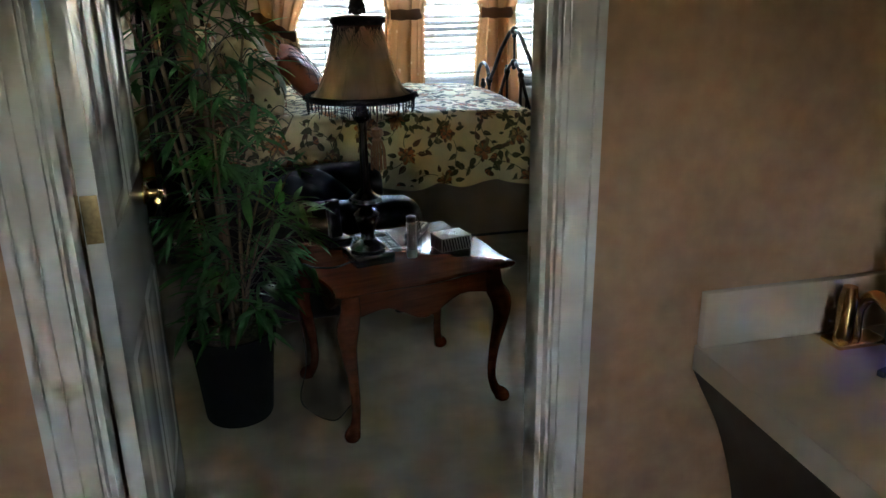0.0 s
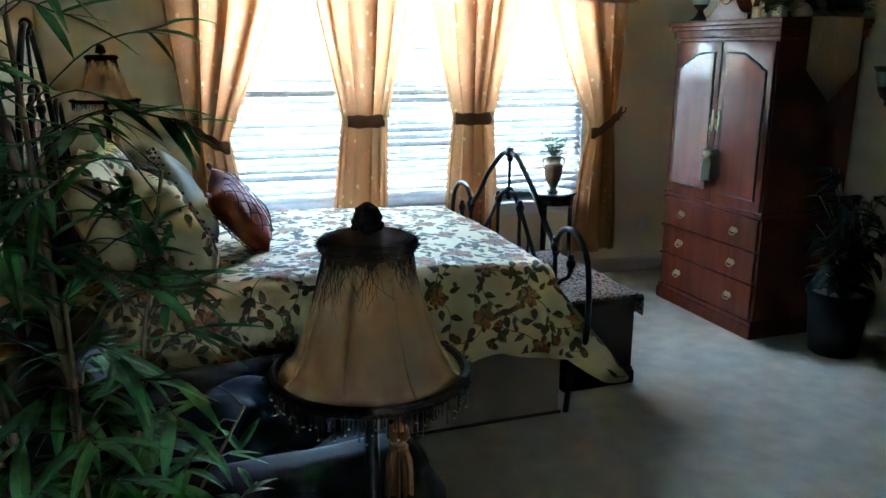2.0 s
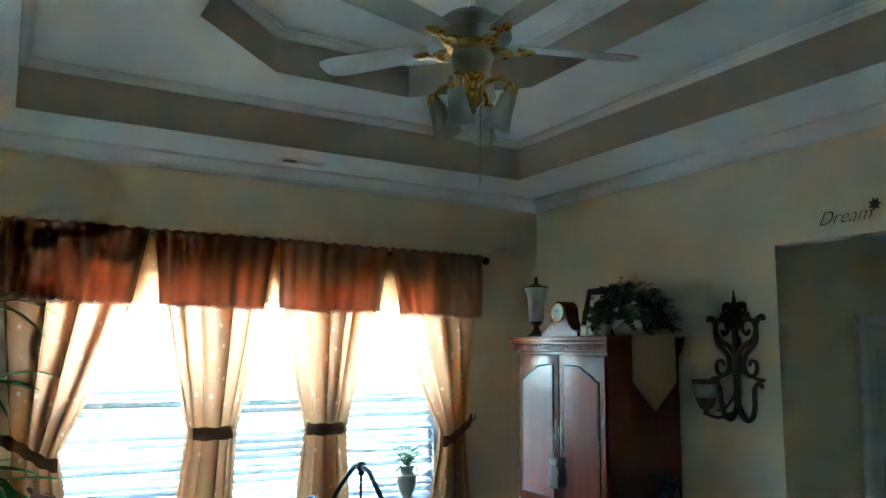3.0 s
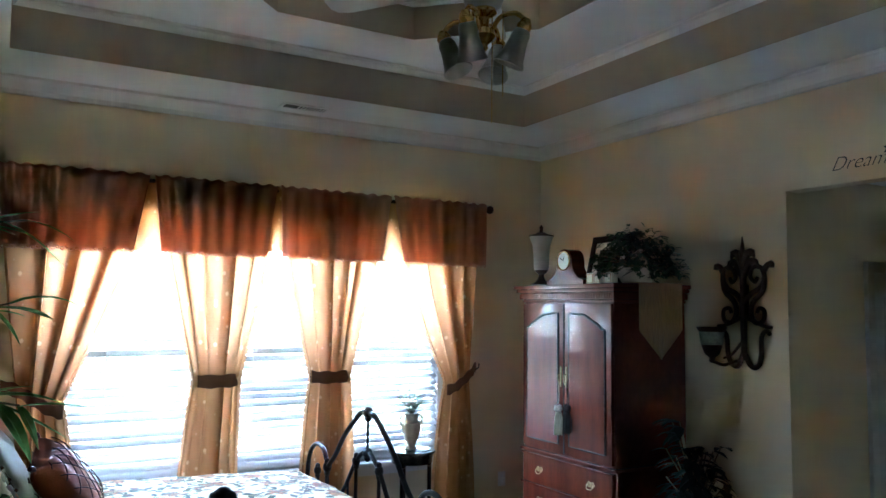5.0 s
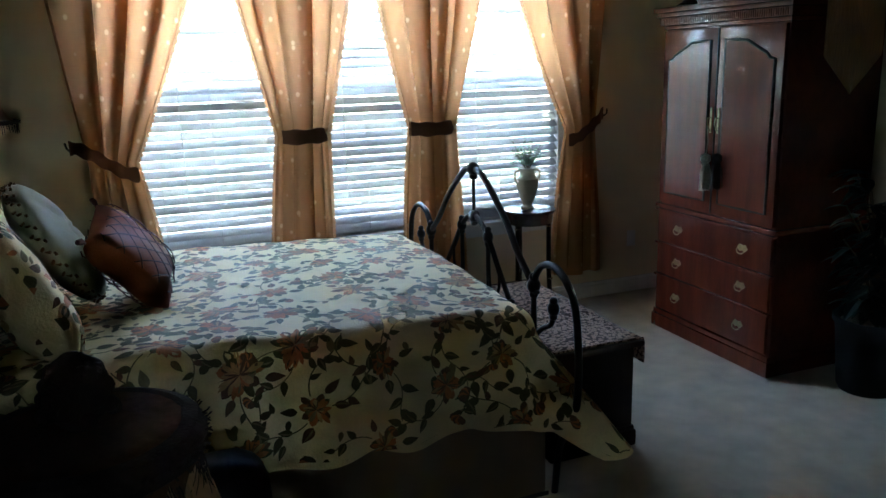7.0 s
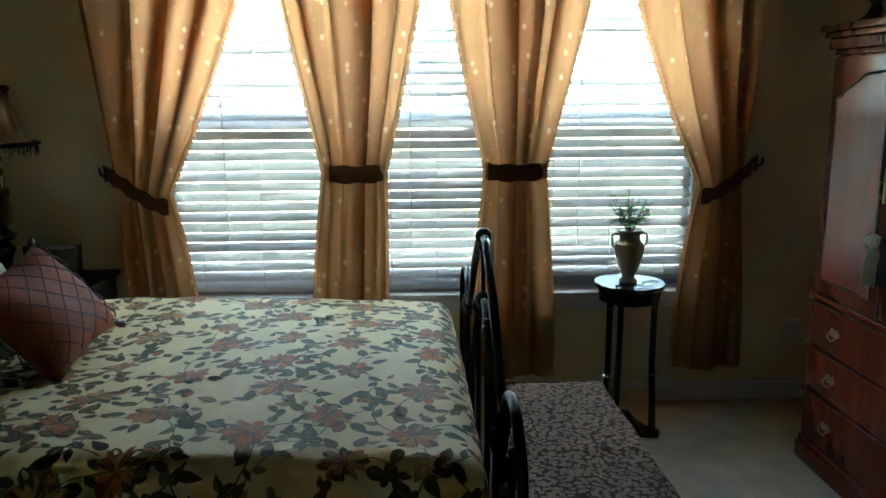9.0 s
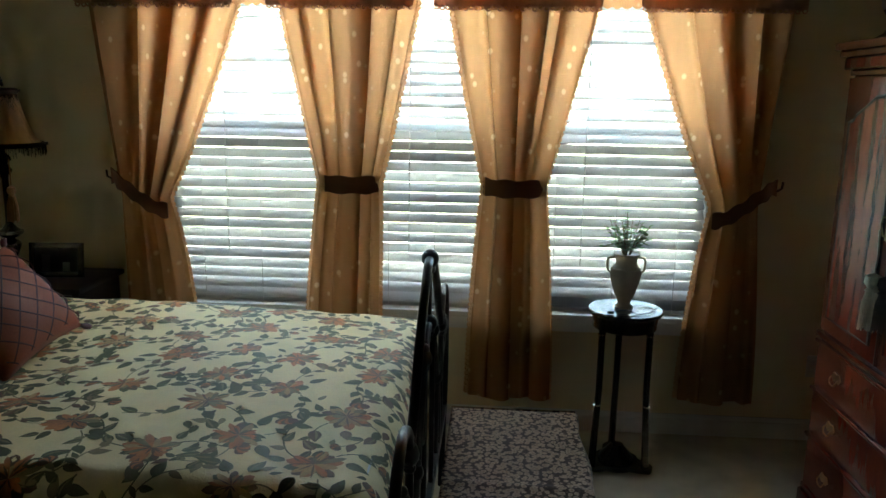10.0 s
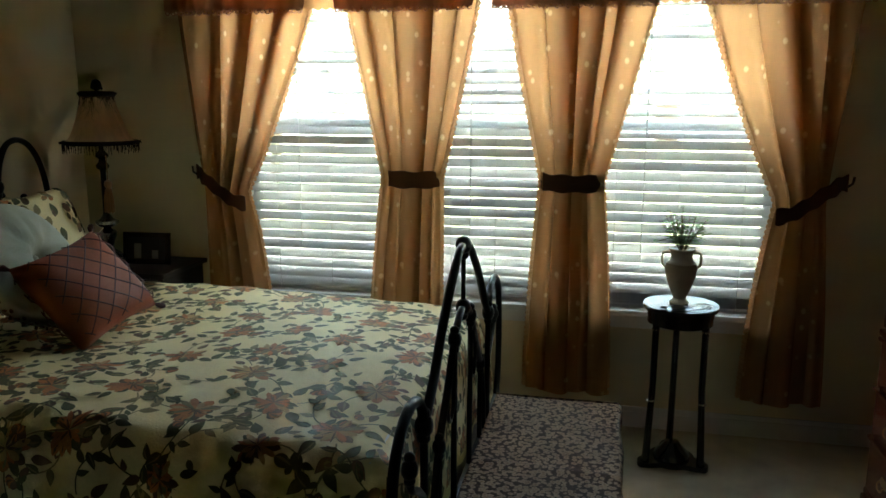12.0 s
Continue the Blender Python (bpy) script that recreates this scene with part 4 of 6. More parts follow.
def flower_pillow(m, seed, w=0.62, h=0.50, d=0.20):
    p = thing("floral_pillow", m, "plump cream pillow printed with rust flowers and olive leaves", "pillow", "floral pillows")
    part("case", cushion_bm(w, h, d, seed), QUILT, p, smooth="all")
    rnd = random.Random(seed)
    for kind, count in (("leaf", 44), ("pale", 16), ("rust", 24), ("tan", 14), ("brown", 14)):
        bm = bmesh.new()
        for side in (-1, 1):
            for i in range(count):
                u0, v0, t = rnd.uniform(-0.98, 0.98), rnd.uniform(-0.98, 0.98), rnd.uniform(0, 6.3)
                L = rnd.uniform(0.11, 0.22)
                ring = []
                for x, y in leaf_shape(L, L * 0.3, 6):
                    pu, pv = u0 + x * math.cos(t) - y * math.sin(t), v0 + (x * math.sin(t) + y * math.cos(t)) * w / h
                    q = cushion_face(w, h, d, max(-0.985, min(0.985, pu)), max(-0.985, min(0.985, pv)), 0.010)
                    ring.append(bm.verts.new((q.x * 1.02, q.y * -side, q.z * 1.02)))
                bm.faces.new(ring)
        part("printed_pattern", bm, PRINTS[kind], p, smooth=False, kind="stuff")
    return p


flower_pillow(pose(0.52, 5.78, 1.08, -20, 0, 92), 3)
flower_pillow(pose(0.55, 6.58, 1.04, -24, 0, 88), 4)
flower_pillow(pose(0.79, 5.60, 1.04, -27, 0, 104), 5, 0.50, 0.48, 0.19)

sage = thing("sage_cushion", pose(0.86, 6.17, 1.055, -30, 0, 94), "round sage green tufted cushion with a button", "cushion")
part("case", cushion_bm(0.54, 0.54, 0.18, 8, 32, True, True), SAGE, sage, smooth="all")
part("button", ball(bmesh.new(), (0, -0.045, 0), 0.018, 12, (1, 0.5, 1)), SAGE, sage)
bm = bmesh.new()
for i in range(90):
    q = 2 * math.pi * i / 90
    tube([(0.245 * math.cos(q), 0, 0.245 * math.sin(q)), (0.262 * math.cos(q + 0.02), 0.012 * math.sin(i * 2.1), 0.262 * math.sin(q + 0.02)), (0.272 * math.cos(q + 0.05), 0.02 * math.sin(i * 2.1 + 1), 0.272 * math.sin(q + 0.05))], 0.006, 4, bm)
part("ruffle", bm, PRINTS["brown"], sage, "brown ruffled trim", kind="stuff")

wine = thing("burgundy_cushion", pose(1.12, 6.17, 0.975, -40, -9, 86), "burgundy satin cushion with a stitched diamond lattice", "cushion")
part("case", cushion_bm(0.44, 0.40, 0.16, 9), WINE, wine, smooth="all")
bm = bmesh.new()
for side in (-1, 1):
    for k in range(-4, 5):
        for s in (-1, 1):
            pts = []
            for i in range(25):
                u = -0.93 + 1.86 * i / 24
                v = s * u * 1.0 + k * 0.42
                if abs(v) < 0.93:
                    q = cushion_face(0.44, 0.40, 0.16, u, v, 0.013)
                    pts.append((q.x, q.y * -side, q.z))
            if len(pts) > 2:
                tube(pts, 0.0024, 4, bm)
part("lattice_cord", bm, WINE_DARK, wine, "dark stitched cord lattice", kind="stuff")
for x in (-0.22, 0.22):
    for z in (-0.20, 0.20):
        part("corner_tassel", tube([(x * 0.97, 0, z * 0.97), (x * 1.04, 0, z * 1.05), (x * 1.12, 0.004, z * 1.10)], [0.006, 0.013, 0.010], 8), WINE_DARK, wine)


# ---- armoire ----
def bail_pull(parent, m):
    p = part("drawer_pull", move(prism([(-0.038, 0), (-0.022, 0.022), (0, 0.016), (0.022, 0.022), (0.038, 0), (0.02, -0.018), (0, -0.012), (-0.02, -0.018)], 0, 0.004), m), OLDBRASS, parent, "aged brass bail pull")
    part("bail", move(tube(spline([(-0.028, 0.002, 0.006), (-0.028, -0.01, 0.016), (-0.016, -0.026, 0.018), (0.016, -0.026, 0.018), (0.028, -0.01, 0.016), (0.028, 0.002, 0.006)], 5), 0.003, 6), m), OLDBRASS, p)


def armoire():
    y0, y1, xf, xb, H = 5.915, 6.895, 4.165, 4.80, 1.955
    a = thing("armoire", pose(xf, (y0 + y1) / 2, 0), "tall polished mahogany armoire with arched doors above three drawers", "armoire")
    w = (y1 - y0) / 2
    d = xb - xf
    part("plinth", boxes(((-0.012, -w - 0.01, 0), (d, w + 0.01, 0.085)), ((-0.004, -w - 0.004, 0.085), (d, w + 0.004, 0.115)), bevel=0.006), MAHOG, a)
    part("body", boxes(((0.012, -w, 0.115), (d, w, 0.79)), ((0.012, -w + 0.012, 0.79), (d, w - 0.012, 1.83)), bevel=0.004), MAHOG, a)
    part("waist_moulding", boxes(((-0.012, -w - 0.008, 0.775), (d, w + 0.008, 0.80)), bevel=0.008), MAHOG, a)
    bm = bmesh.new()
    for lo, up, out in ((1.83, 1.853, 0.0), (1.853, 1.90, 0.018), (1.90, 1.925, 0.034), (1.925, H, 0.048)):
        box(bm, (-out, -w - out, lo), (d, w + out, up), 0.007)
    c = part("cornice", bm, MAHOG, a)
    bm = bmesh.new()
    for i in range(64):
        y = -w + 0.01 + (2 * w - 0.02) * i / 63
        box(bm, (-0.0225, y - 0.004, 1.86), (-0.0178, y + 0.004, 1.893))
    part("dentil_band", bm, MAHOG, c, kind="stuff")
    # drawers
    for i, (z0, z1) in enumerate(((0.565, 0.765), (0.358, 0.555), (0.125, 0.348))):
        dr = part("drawer", boxes(((-0.006, -w + 0.02, z0), (0.014, w - 0.02, z1 - 0.012)), bevel=0.005), MAHOG, a)
        part("drawer_lip", boxes(((-0.016, -w + 0.004, z1 - 0.011), (0.013, w - 0.004, z1 + 0.004)), bevel=0.005), MAHOG, dr)
        for y in (-0.27, 0.27):
            bail_pull(dr, Matrix.Translation((-0.0065, y, (z0 + z1) / 2)) @ Matrix(((0, 0, -1, 0), (1, 0, 0, 0), (0, 1, 0, 0), (0, 0, 0, 1))))
    # doors with arched raised panels
    for s in (-1, 1):
        ya, yb = (0.004, w - 0.022) if s > 0 else (-w + 0.022, -0.004)
        dr = part("door", boxes(((-0.008, ya, 0.815), (0.013, yb, 1.822)), bevel=0.004), MAHOG, a)
        lo, hi, z0, z1 = ya + 0.055, yb - 0.055, 0.875, 1.655
        outer = (lo if s < 0 else hi)
        inner = (hi if s < 0 else lo)
        keys = [(inner, z0), (outer, z0), (outer, z1), (outer + (inner - outer) * 0.10, z1 + 0.006), (outer + (inner - outer) * 0.16, z1 + 0.028), (outer + (inner - outer) * 0.30, z1 + 0.050), (outer + (inner - outer) * 0.55, z1 + 0.094), (inner, z1 + 0.105)]
        pts = [(p[0], p[1]) for p in keys]
        if s < 0:
            pts = pts[::-1]
        pm = Matrix(((0, 0, -1, -0.0085), (1, 0, 0, 0), (0, 1, 0, 0), (0, 0, 0, 1)))
        part("panel", move(prism(pts, 0, 0.006), pm), MAHOG, dr)
        loop = []
        for k in range(len(pts)):
            p, q = pts[k], pts[(k + 1) % len(pts)]
            for f in (0.0, 0.5):
                loop.append(Vector((-0.0095, p[0] + (q[0] - p[0]) * f, p[1] + (q[1] - p[1]) * f)))
        part("panel_bead", tube(loop, 0.0085, 6, close=True), DARKWOOD, dr)
        part("door_handle", boxes(((-0.014, s * 0.03 - 0.007, 1.26), (-0.0082, s * 0.03 + 0.007, 1.40)), bevel=0.003), OLDBRASS, dr, "aged brass door plate")
        part("knob", tube([(-0.014, s * 0.03, 1.345), (-0.03, s * 0.03, 1.345), (-0.034, s * 0.03, 1.32), (-0.024, s * 0.03, 1.28), (-0.0145, s * 0.03, 1.275)], 0.0035, 6), OLDBRASS, dr)
    # the gap's shadow is built as a dark strip between the doors
    part("door_gap_shadow", boxes(((-0.0125, -0.0038, 0.815), (0.012, 0.0038, 1.822)), bevel=0.001), DARKWOOD, a, "dark strip painted in for the shadow of the gap between the doors")
    return a


armoire()


def hanging_tassel(m, length, r, material, label, cords=26):
    t = thing("tassel", m, label, "tassel")
    part("loop", tube([(0, 0, 0), (0.004, -0.004, -length * 0.25), (0, 0, -length * 0.45)], 0.003, 6), material, t)
    part("head", lathe([(0.004, -length * 0.42), (r * 0.7, -length * 0.45), (r * 0.8, -length * 0.52), (r * 0.45, -length * 0.57), (r * 0.7, -length * 0.60), (0.002, -length * 0.62)][::-1], 14), material, t)
    bm = bmesh.new()
    rnd = random.Random(3)
    for i in range(cords):
        q, k = rnd.uniform(0, 6.28), math.sqrt(rnd.random())
        tube([(r * 0.5 * k * math.cos(q), r * 0.5 * k * math.sin(q), -length * 0.58), (r * 0.9 * k * math.cos(q), r * 0.9 * k * math.sin(q), -length * 0.72), (r * k * math.cos(q), r * k * math.sin(q), -length * rnd.uniform(0.96, 1.0))], 0.0028, 4, bm)
    part("skirt", bm, material, t, kind="stuff")
    return t


hanging_tassel(pose(4.125, 6.425, 1.30), 0.36, 0.036, PALETASSEL, "cream tassel hanging from the armoire door handle")
hanging_tassel(pose(4.125, 6.335, 1.30), 0.34, 0.034, FRINGE, "dark brown tassel hanging from the armoire door handle")

# ---- things on the armoire ----
TOP = 1.957
vase = thing("urn_lamp", pose(4.28, 6.82, TOP), "frosted urn lamp on a bronze foot on the armoire", "lamp")
part("foot", lathe([(0.07, 0), (0.072, 0.012), (0.04, 0.03), (0.022, 0.06), (0.018, 0.08), (0.04, 0.10), (0.05, 0.115)], 20), BRONZE, vase)
part("shade", lathe([(0.045, 0.11), (0.056, 0.13), (0.058, 0.22), (0.066, 0.30), (0.085, 0.355), (0.088, 0.365), (0.060, 0.36)], 24), FROST, vase, "cream frosted glass urn")
part("lid", lathe([(0.09, 0.364), (0.092, 0.372), (0.05, 0.382), (0.014, 0.40), (0.012, 0.42), (0.016, 0.43), (0.004, 0.45)], 20), BRONZE, vase)

clock = thing("mantel_clock", pose(4.27, 6.47, TOP, 0, 0, 0), "polished wood mantel clock with a round white dial", "clock")
out = [(-0.20, 0), (0.20, 0), (0.20, 0.03), (0.15, 0.045), (0.11, 0.075), (0.085, 0.12)] + [(0.082 * math.cos(q), 0.165 + 0.082 * math.sin(q)) for q in [math.pi * i / 12 for i in range(13)]] + [(-0.085, 0.12), (-0.11, 0.075), (-0.15, 0.045), (-0.20, 0.03)]
part("case", move(prism(out, -0.055, 0.055), Matrix(((0, 0, 1, 0), (1, 0, 0, 0), (0, 1, 0, 0), (0, 0, 0, 1)))), CHERRY, clock)
dial = part("dial", move(lathe([(0.062, 0), (0.062, 0.006), (0.058, 0.009)], 28), Matrix(((0, 0, -1, -0.0555), (1, 0, 0, 0), (0, 1, 0, 0.165), (0, 0, 0, 1)))), WHITE, clock, "white round dial")
for q, L in ((60, 0.045), (-20, 0.032)):
    part("clock_hand", tube([(-0.0665, 0, 0.165), (-0.0665, L * math.sin(radians(q)), 0.165 + L * math.cos(radians(q)))], 0.002, 5), INK, dial)
part("bezel", tube([(-0.063, 0.064 * math.cos(q), 0.165 + 0.064 * math.sin(q)) for q in [i * math.pi / 16 for i in range(32)]], 0.005, 6, close=True), BRASS, clock)

cube_group = [(4.24, 6.20, 3), (4.235, 6.12, -4), (4.24, 6.03, 6)]
for x, y, r in cube_group:
    c = thing("letter_block", pose(x, y, TOP, 0, 0, r), "small cream block with a framed letter face", "ornament", "letter blocks on the armoire")
    part("block", boxes(((-0.03, -0.035, 0), (0.03, 0.035, 0.07)), bevel=0.004), CREAM, c)
    part("face_frame", tube([(-0.031, -0.028, 0.008), (-0.031, 0.028, 0.008), (-0.031, 0.028, 0.062), (-0.031, -0.028, 0.062)], 0.003, 5, close=True), TASSEL, c)

pic = thing("picture_frame", pose(4.52, 6.40, TOP + 0.003, 0, 0, 0), "dark wooden picture frame leaning on the armoire top", "picture frame")
lean = pose(0, 0, 0, 0, 14, 0) @ Matrix.Diagonal((1, 1.1, 1.22, 1))
part("frame", move(boxes(((-0.012, -0.19, 0), (0.012, -0.15, 0.30)), ((-0.012, 0.15, 0), (0.012, 0.19, 0.30)), ((-0.012, -0.15, 0), (0.012, 0.15, 0.04)), ((-0.012, -0.15, 0.26), (0.012, 0.15, 0.30)), bevel=0.004), lean), DARKWOOD, pic)
part("mat_board", move(boxes(((-0.002, -0.152, 0.038), (0.004, 0.152, 0.262))), lean), CREAM, pic)
part("picture", move(boxes(((-0.005, -0.10, 0.085), (-0.0025, 0.10, 0.215))), lean), DARKWOOD, pic, "dim landscape picture")

runner = thing("banner_runner", pose(4.49, 5.90, TOP + 0.002), "bronze-gold cloth runner hanging in a point over the armoire side", "cloth")
def runner_fn(u, v):
    half = 0.19
    L = 0.30 + 0.185
    s = L * v
    wdt = half * (1 - max(0.0, (s - 0.30) / 0.185))
    x = (2 * u - 1) * max(0.002, wdt)
    return Vector((x, -0.062 - 0.004 * math.sin(u * 6), -s))
part("cloth", sheet(runner_fn, 12, 18, thick=0.003), TASSEL, runner)
part("cloth_top", sheet(lambda u, v: Vector(((2 * u - 1) * 0.19, -0.064 + 0.42 * v, 0.002)), 6, 6, thick=0.003), TASSEL, runner)


def leaf_blade(bm, base, direction, length, width, droop, seg=4, up=Vector((0, 0, 1))):
    """A long leaf as a folded ribbon that bends down."""
    d = Vector(direction).normalized()
    side = d.cross(up)
    side = side.normalized() if side.length > 1e-4 else Vector((1, 0, 0))
    p = Vector(base)
    prev = None
    for i in range(seg + 1):
        t = i / seg
        wv = width * math.sin(math.pi * min(1.0, 0.12 + 0.88 * t) ** 0.85) if i < seg else 0.0004
        nrm = side.cross(d)
        mid = bm.verts.new(p - nrm * wv * 0.25)
        cur = (bm.verts.new(p + side * wv), mid, bm.verts.new(p - side * wv))
        if prev:
            bm.faces.new((prev[0], prev[1], cur[1], cur[0]))
            bm.faces.new((prev[1], prev[2], cur[2], cur[1]))
        prev = cur
        d = (d + Vector((0, 0, -droop / seg))).normalized()
        p = p + d * (length / seg)


def ivy(m, spread, height, count, seed, material, label, size=(0.035, 0.06), droop=0.8):
    rnd = random.Random(seed)
    pl = thing("potted_ivy", m, label, "plant")
    part("planter", lathe([(0.09, 0), (0.11, 0.02), (0.12, 0.08), (0.125, 0.10), (0.11, 0.10), (0.10, 0.09)], 20), CREAM, pl)
    leaves, stems = bmesh.new(), bmesh.new()
    for i in range(count):
        q = rnd.uniform(0, 6.28)
        e = math.acos(rnd.uniform(-0.15, 1.0))
        r = rnd.uniform(0.35, 1.0) ** 0.5
        tip = Vector((spread[0] * r * math.sin(e) * math.cos(q), spread[1] * r * math.sin(e) * math.sin(q), 0.08 + height * r * max(-0.15, math.cos(e))))
        if i % 6 == 0:
            tube(spline([(0.02 * math.cos(q), 0.02 * math.sin(q), 0.08), tip * 0.5 + Vector((0, 0, 0.06)), tip], 4), 0.002, 4, stems)
        for k in range(3):
            dd = Vector((math.cos(q + rnd.uniform(-1.4, 1.4)), math.sin(q + rnd.uniform(-1.4, 1.4)), rnd.uniform(-0.5, 0.7)))
            L = rnd.uniform(*size)
            leaf_blade(leaves, tip + Vector((rnd.uniform(-0.02, 0.02), rnd.uniform(-0.02, 0.02), rnd.uniform(-0.02, 0.02))), dd, L, L * 0.33, droop, 3)
    part("stem_growth", stems, CANE, pl, kind="stuff")
    part("foliage", leaves, material, pl, "clustered dark green leaves", smooth=False, kind="stuff")
    return pl


ivy(pose(4.46, 6.02, TOP + 0.004), (0.30, 0.28), 0.30, 330, 21, LEAF_DARK, "bushy dark green ivy in a pot on the armoire")

# ---- floor plant beside the armoire ----
fp = thing("floor_plant", pose(4.52, 5.60, 0), "dark leafy plant in a tall black pot beside the armoire", "plant")
part("pot", lathe([(0.13, 0), (0.14, 0.02), (0.17, 0.34), (0.185, 0.36), (0.185, 0.39), (0.165, 0.385), (0.15, 0.35)], 24), POT, fp)
part("soil", lathe([(0.155, 0.33), (0.15, 0.355), (0.0, 0.36)], 20), MOSS, fp)
rnd = random.Random(31)
lv, st = bmesh.new(), bmesh.new()
for i in range(34):
    q, h = rnd.uniform(0, 6.28), rnd.uniform(0.5, 1.12)
    rr = rnd.uniform(0.08, 0.27)
    pts = spline([(0, 0, 0.33), (rr * 0.3 * math.cos(q), rr * 0.3 * math.sin(q), 0.33 + (h - 0.33) * 0.6), (rr * math.cos(q), rr * math.sin(q), h)], 4)
    tube(pts, 0.004, 4, st)
    for k in range(9):
        b = pts[rnd.randrange(3, len(pts))]
        a2 = q + rnd.uniform(-1.6, 1.6)
        leaf_blade(lv, b, (math.cos(a2), math.sin(a2), rnd.uniform(-0.2, 0.6)), rnd.uniform(0.08, 0.17), rnd.uniform(0.018, 0.032), 1.1, 4)
part("stem_growth", st, CANE, fp, kind="stuff")
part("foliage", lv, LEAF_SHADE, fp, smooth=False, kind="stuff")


# ---- chest at the foot of the bed ----
chest = thing("chest", pose(2.90, 6.11, 0), "dark wooden chest at the foot of the bed", "chest")
part("body", boxes(((-0.20, -0.515, 0.06), (0.20, 0.515, 0.465)), bevel=0.006), DARKWOOD, chest)
part("base", boxes(((-0.215, -0.53, 0), (0.215, 0.53, 0.075)), ((-0.208, -0.523, 0.075), (0.208, 0.523, 0.095)), bevel=0.008), DARKWOOD, chest)
part("lid", boxes(((-0.245, -0.535, 0.465), (0.245, 0.535, 0.492)), bevel=0.009), DARKWOOD, chest)
cloth = thing("leopard_throw", pose(2.90, 6.11, 0.494), "leopard print cloth spread over the dark chest", "throw")


def throw_fn(u, v):
    x, y = -0.25 + 0.545 * u, -0.525 + 1.05 * v
    z = 0.004 + 0.003 * math.sin(y * 9 + x * 5) + 0.008 * math.exp(-((y + 0.10 + 0.06 * x) / 0.018) ** 2)
    if x > 0.247:
        e = x - 0.247
        x, z = 0.247 + 0.005 + 0.006 * math.sin(y * 14), z - e * 2.4
    return Vector((x, y, z))


part("cloth", sheet(throw_fn, 40, 70, thick=0.003), LEOPARD, cloth, smooth="all")
for v in (0.004, 0.996):
    part("hem", tube([throw_fn(i / 20, v) + Vector((0, 0, 0.002)) for i in range(21)], 0.004, 6), LEOPARD, cloth)

# ---- plant stand ----
stand = thing("plant_stand", pose(3.415, 7.19, 0), "round black plant stand on three legs with pale metal rings", "plant stand")
part("top", lathe([(0.145, 0.725), (0.150, 0.73), (0.150, 0.755), (0.166, 0.76), (0.170, 0.77), (0.166, 0.78), (0.0, 0.781)], 40), BLACK, stand)
part("apron_ring", lathe([(0.138, 0.69), (0.146, 0.695), (0.146, 0.726), (0.138, 0.728)], 36), BLACK, stand)
bm = bmesh.new()
lobes = []
for i in range(72):
    q = 2 * math.pi * i / 72
    lobes.append(((0.105 + 0.075 * max(0, math.cos(3 * (q - math.pi / 6 * 7))) ** 1.3) * math.cos(q), (0.105 + 0.075 * max(0, math.cos(3 * (q - math.pi / 6 * 7))) ** 1.3) * math.sin(q)))
prism(lobes, 0.012, 0.036, bm)
part("base", bm, BLACK, stand)
part("boss", lathe([(0.085, 0.035), (0.08, 0.055), (0.05, 0.085), (0.03, 0.11), (0.0, 0.115)], 24), BLACK, stand)
for k in range(3):
    q = math.pi / 6 * 7 + k * 2 * math.pi / 3
    x, y = 0.145 * math.cos(q), 0.145 * math.sin(q)
    x2, y2 = 0.125 * math.cos(q), 0.125 * math.sin(q)
    leg = part("leg", tube([(x, y, 0.03), (x * 0.98, y * 0.98, 0.06), (x2, y2, 0.40), (x2, y2, 0.70)], [0.021, 0.017, 0.0155, 0.0155], 12), BLACK, stand)
    part("ring", lathe([(0.0145, 0.0), (0.0185, 0.002), (0.0185, 0.009), (0.0145, 0.011)], 14, centre=((x + x2) / 2 * 0.99, (y + y2) / 2 * 0.99, 0.325)), NICKEL, leg, "pale metal ring")
    part("ring", lathe([(0.0145, 0.0), (0.0185, 0.002), (0.0185, 0.009), (0.0145, 0.011)], 14, centre=(x2, y2, 0.665)), NICKEL, leg, "pale metal ring")
    part("foot", ball(bmesh.new(), (x * 1.1, y * 1.1, 0.009), 0.018, 10, (1, 1, 0.5)), BLACK, stand)

pot = thing("urn_vase", pose(3.405, 7.185, 0.782), "two-handled cream and tan urn with pale greenery on the stand", "vase")
part("body", lathe([(0.040, 0), (0.044, 0.008), (0.030, 0.022), (0.028, 0.03), (0.046, 0.07), (0.064, 0.125), (0.070, 0.165), (0.066, 0.19), (0.052, 0.20), (0.047, 0.215), (0.049, 0.24), (0.060, 0.252), (0.058, 0.258), (0.045, 0.25)], 28), CREAM, pot)
for s in (-1, 1):
    part("handle", tube(spline([(s * 0.062, 0, 0.165), (s * 0.082, 0, 0.185), (s * 0.084, 0, 0.225), (s * 0.074, 0, 0.238), (s * 0.050, 0, 0.238)], 5), 0.0062, 8), CREAM, pot)
rnd = random.Random(5)
lv, st = bmesh.new(), bmesh.new()
for i in range(30):
    q, r, h = rnd.uniform(0, 6.28), 0.14 * math.sqrt(rnd.uniform(0.02, 1)), rnd.uniform(0.33, 0.49)
    pts = spline([(0, 0, 0.22), (r * 0.4 * math.cos(q), r * 0.4 * math.sin(q), 0.30), (r * math.cos(q), r * math.sin(q), h - r * 0.5)], 5)
    tube(pts, 0.0014, 4, st)
    for k in range(16):
        b = pts[rnd.randrange(4, len(pts))]
        a2 = rnd.uniform(0, 6.28)
        L = rnd.uniform(0.016, 0.028)
        leaf_blade(lv, b, (math.cos(a2), math.sin(a2), rnd.uniform(-0.1, 0.8)), L, L * 0.40, 0.4, 3)
part("stem_growth", st, CANE, pot, kind="stuff")
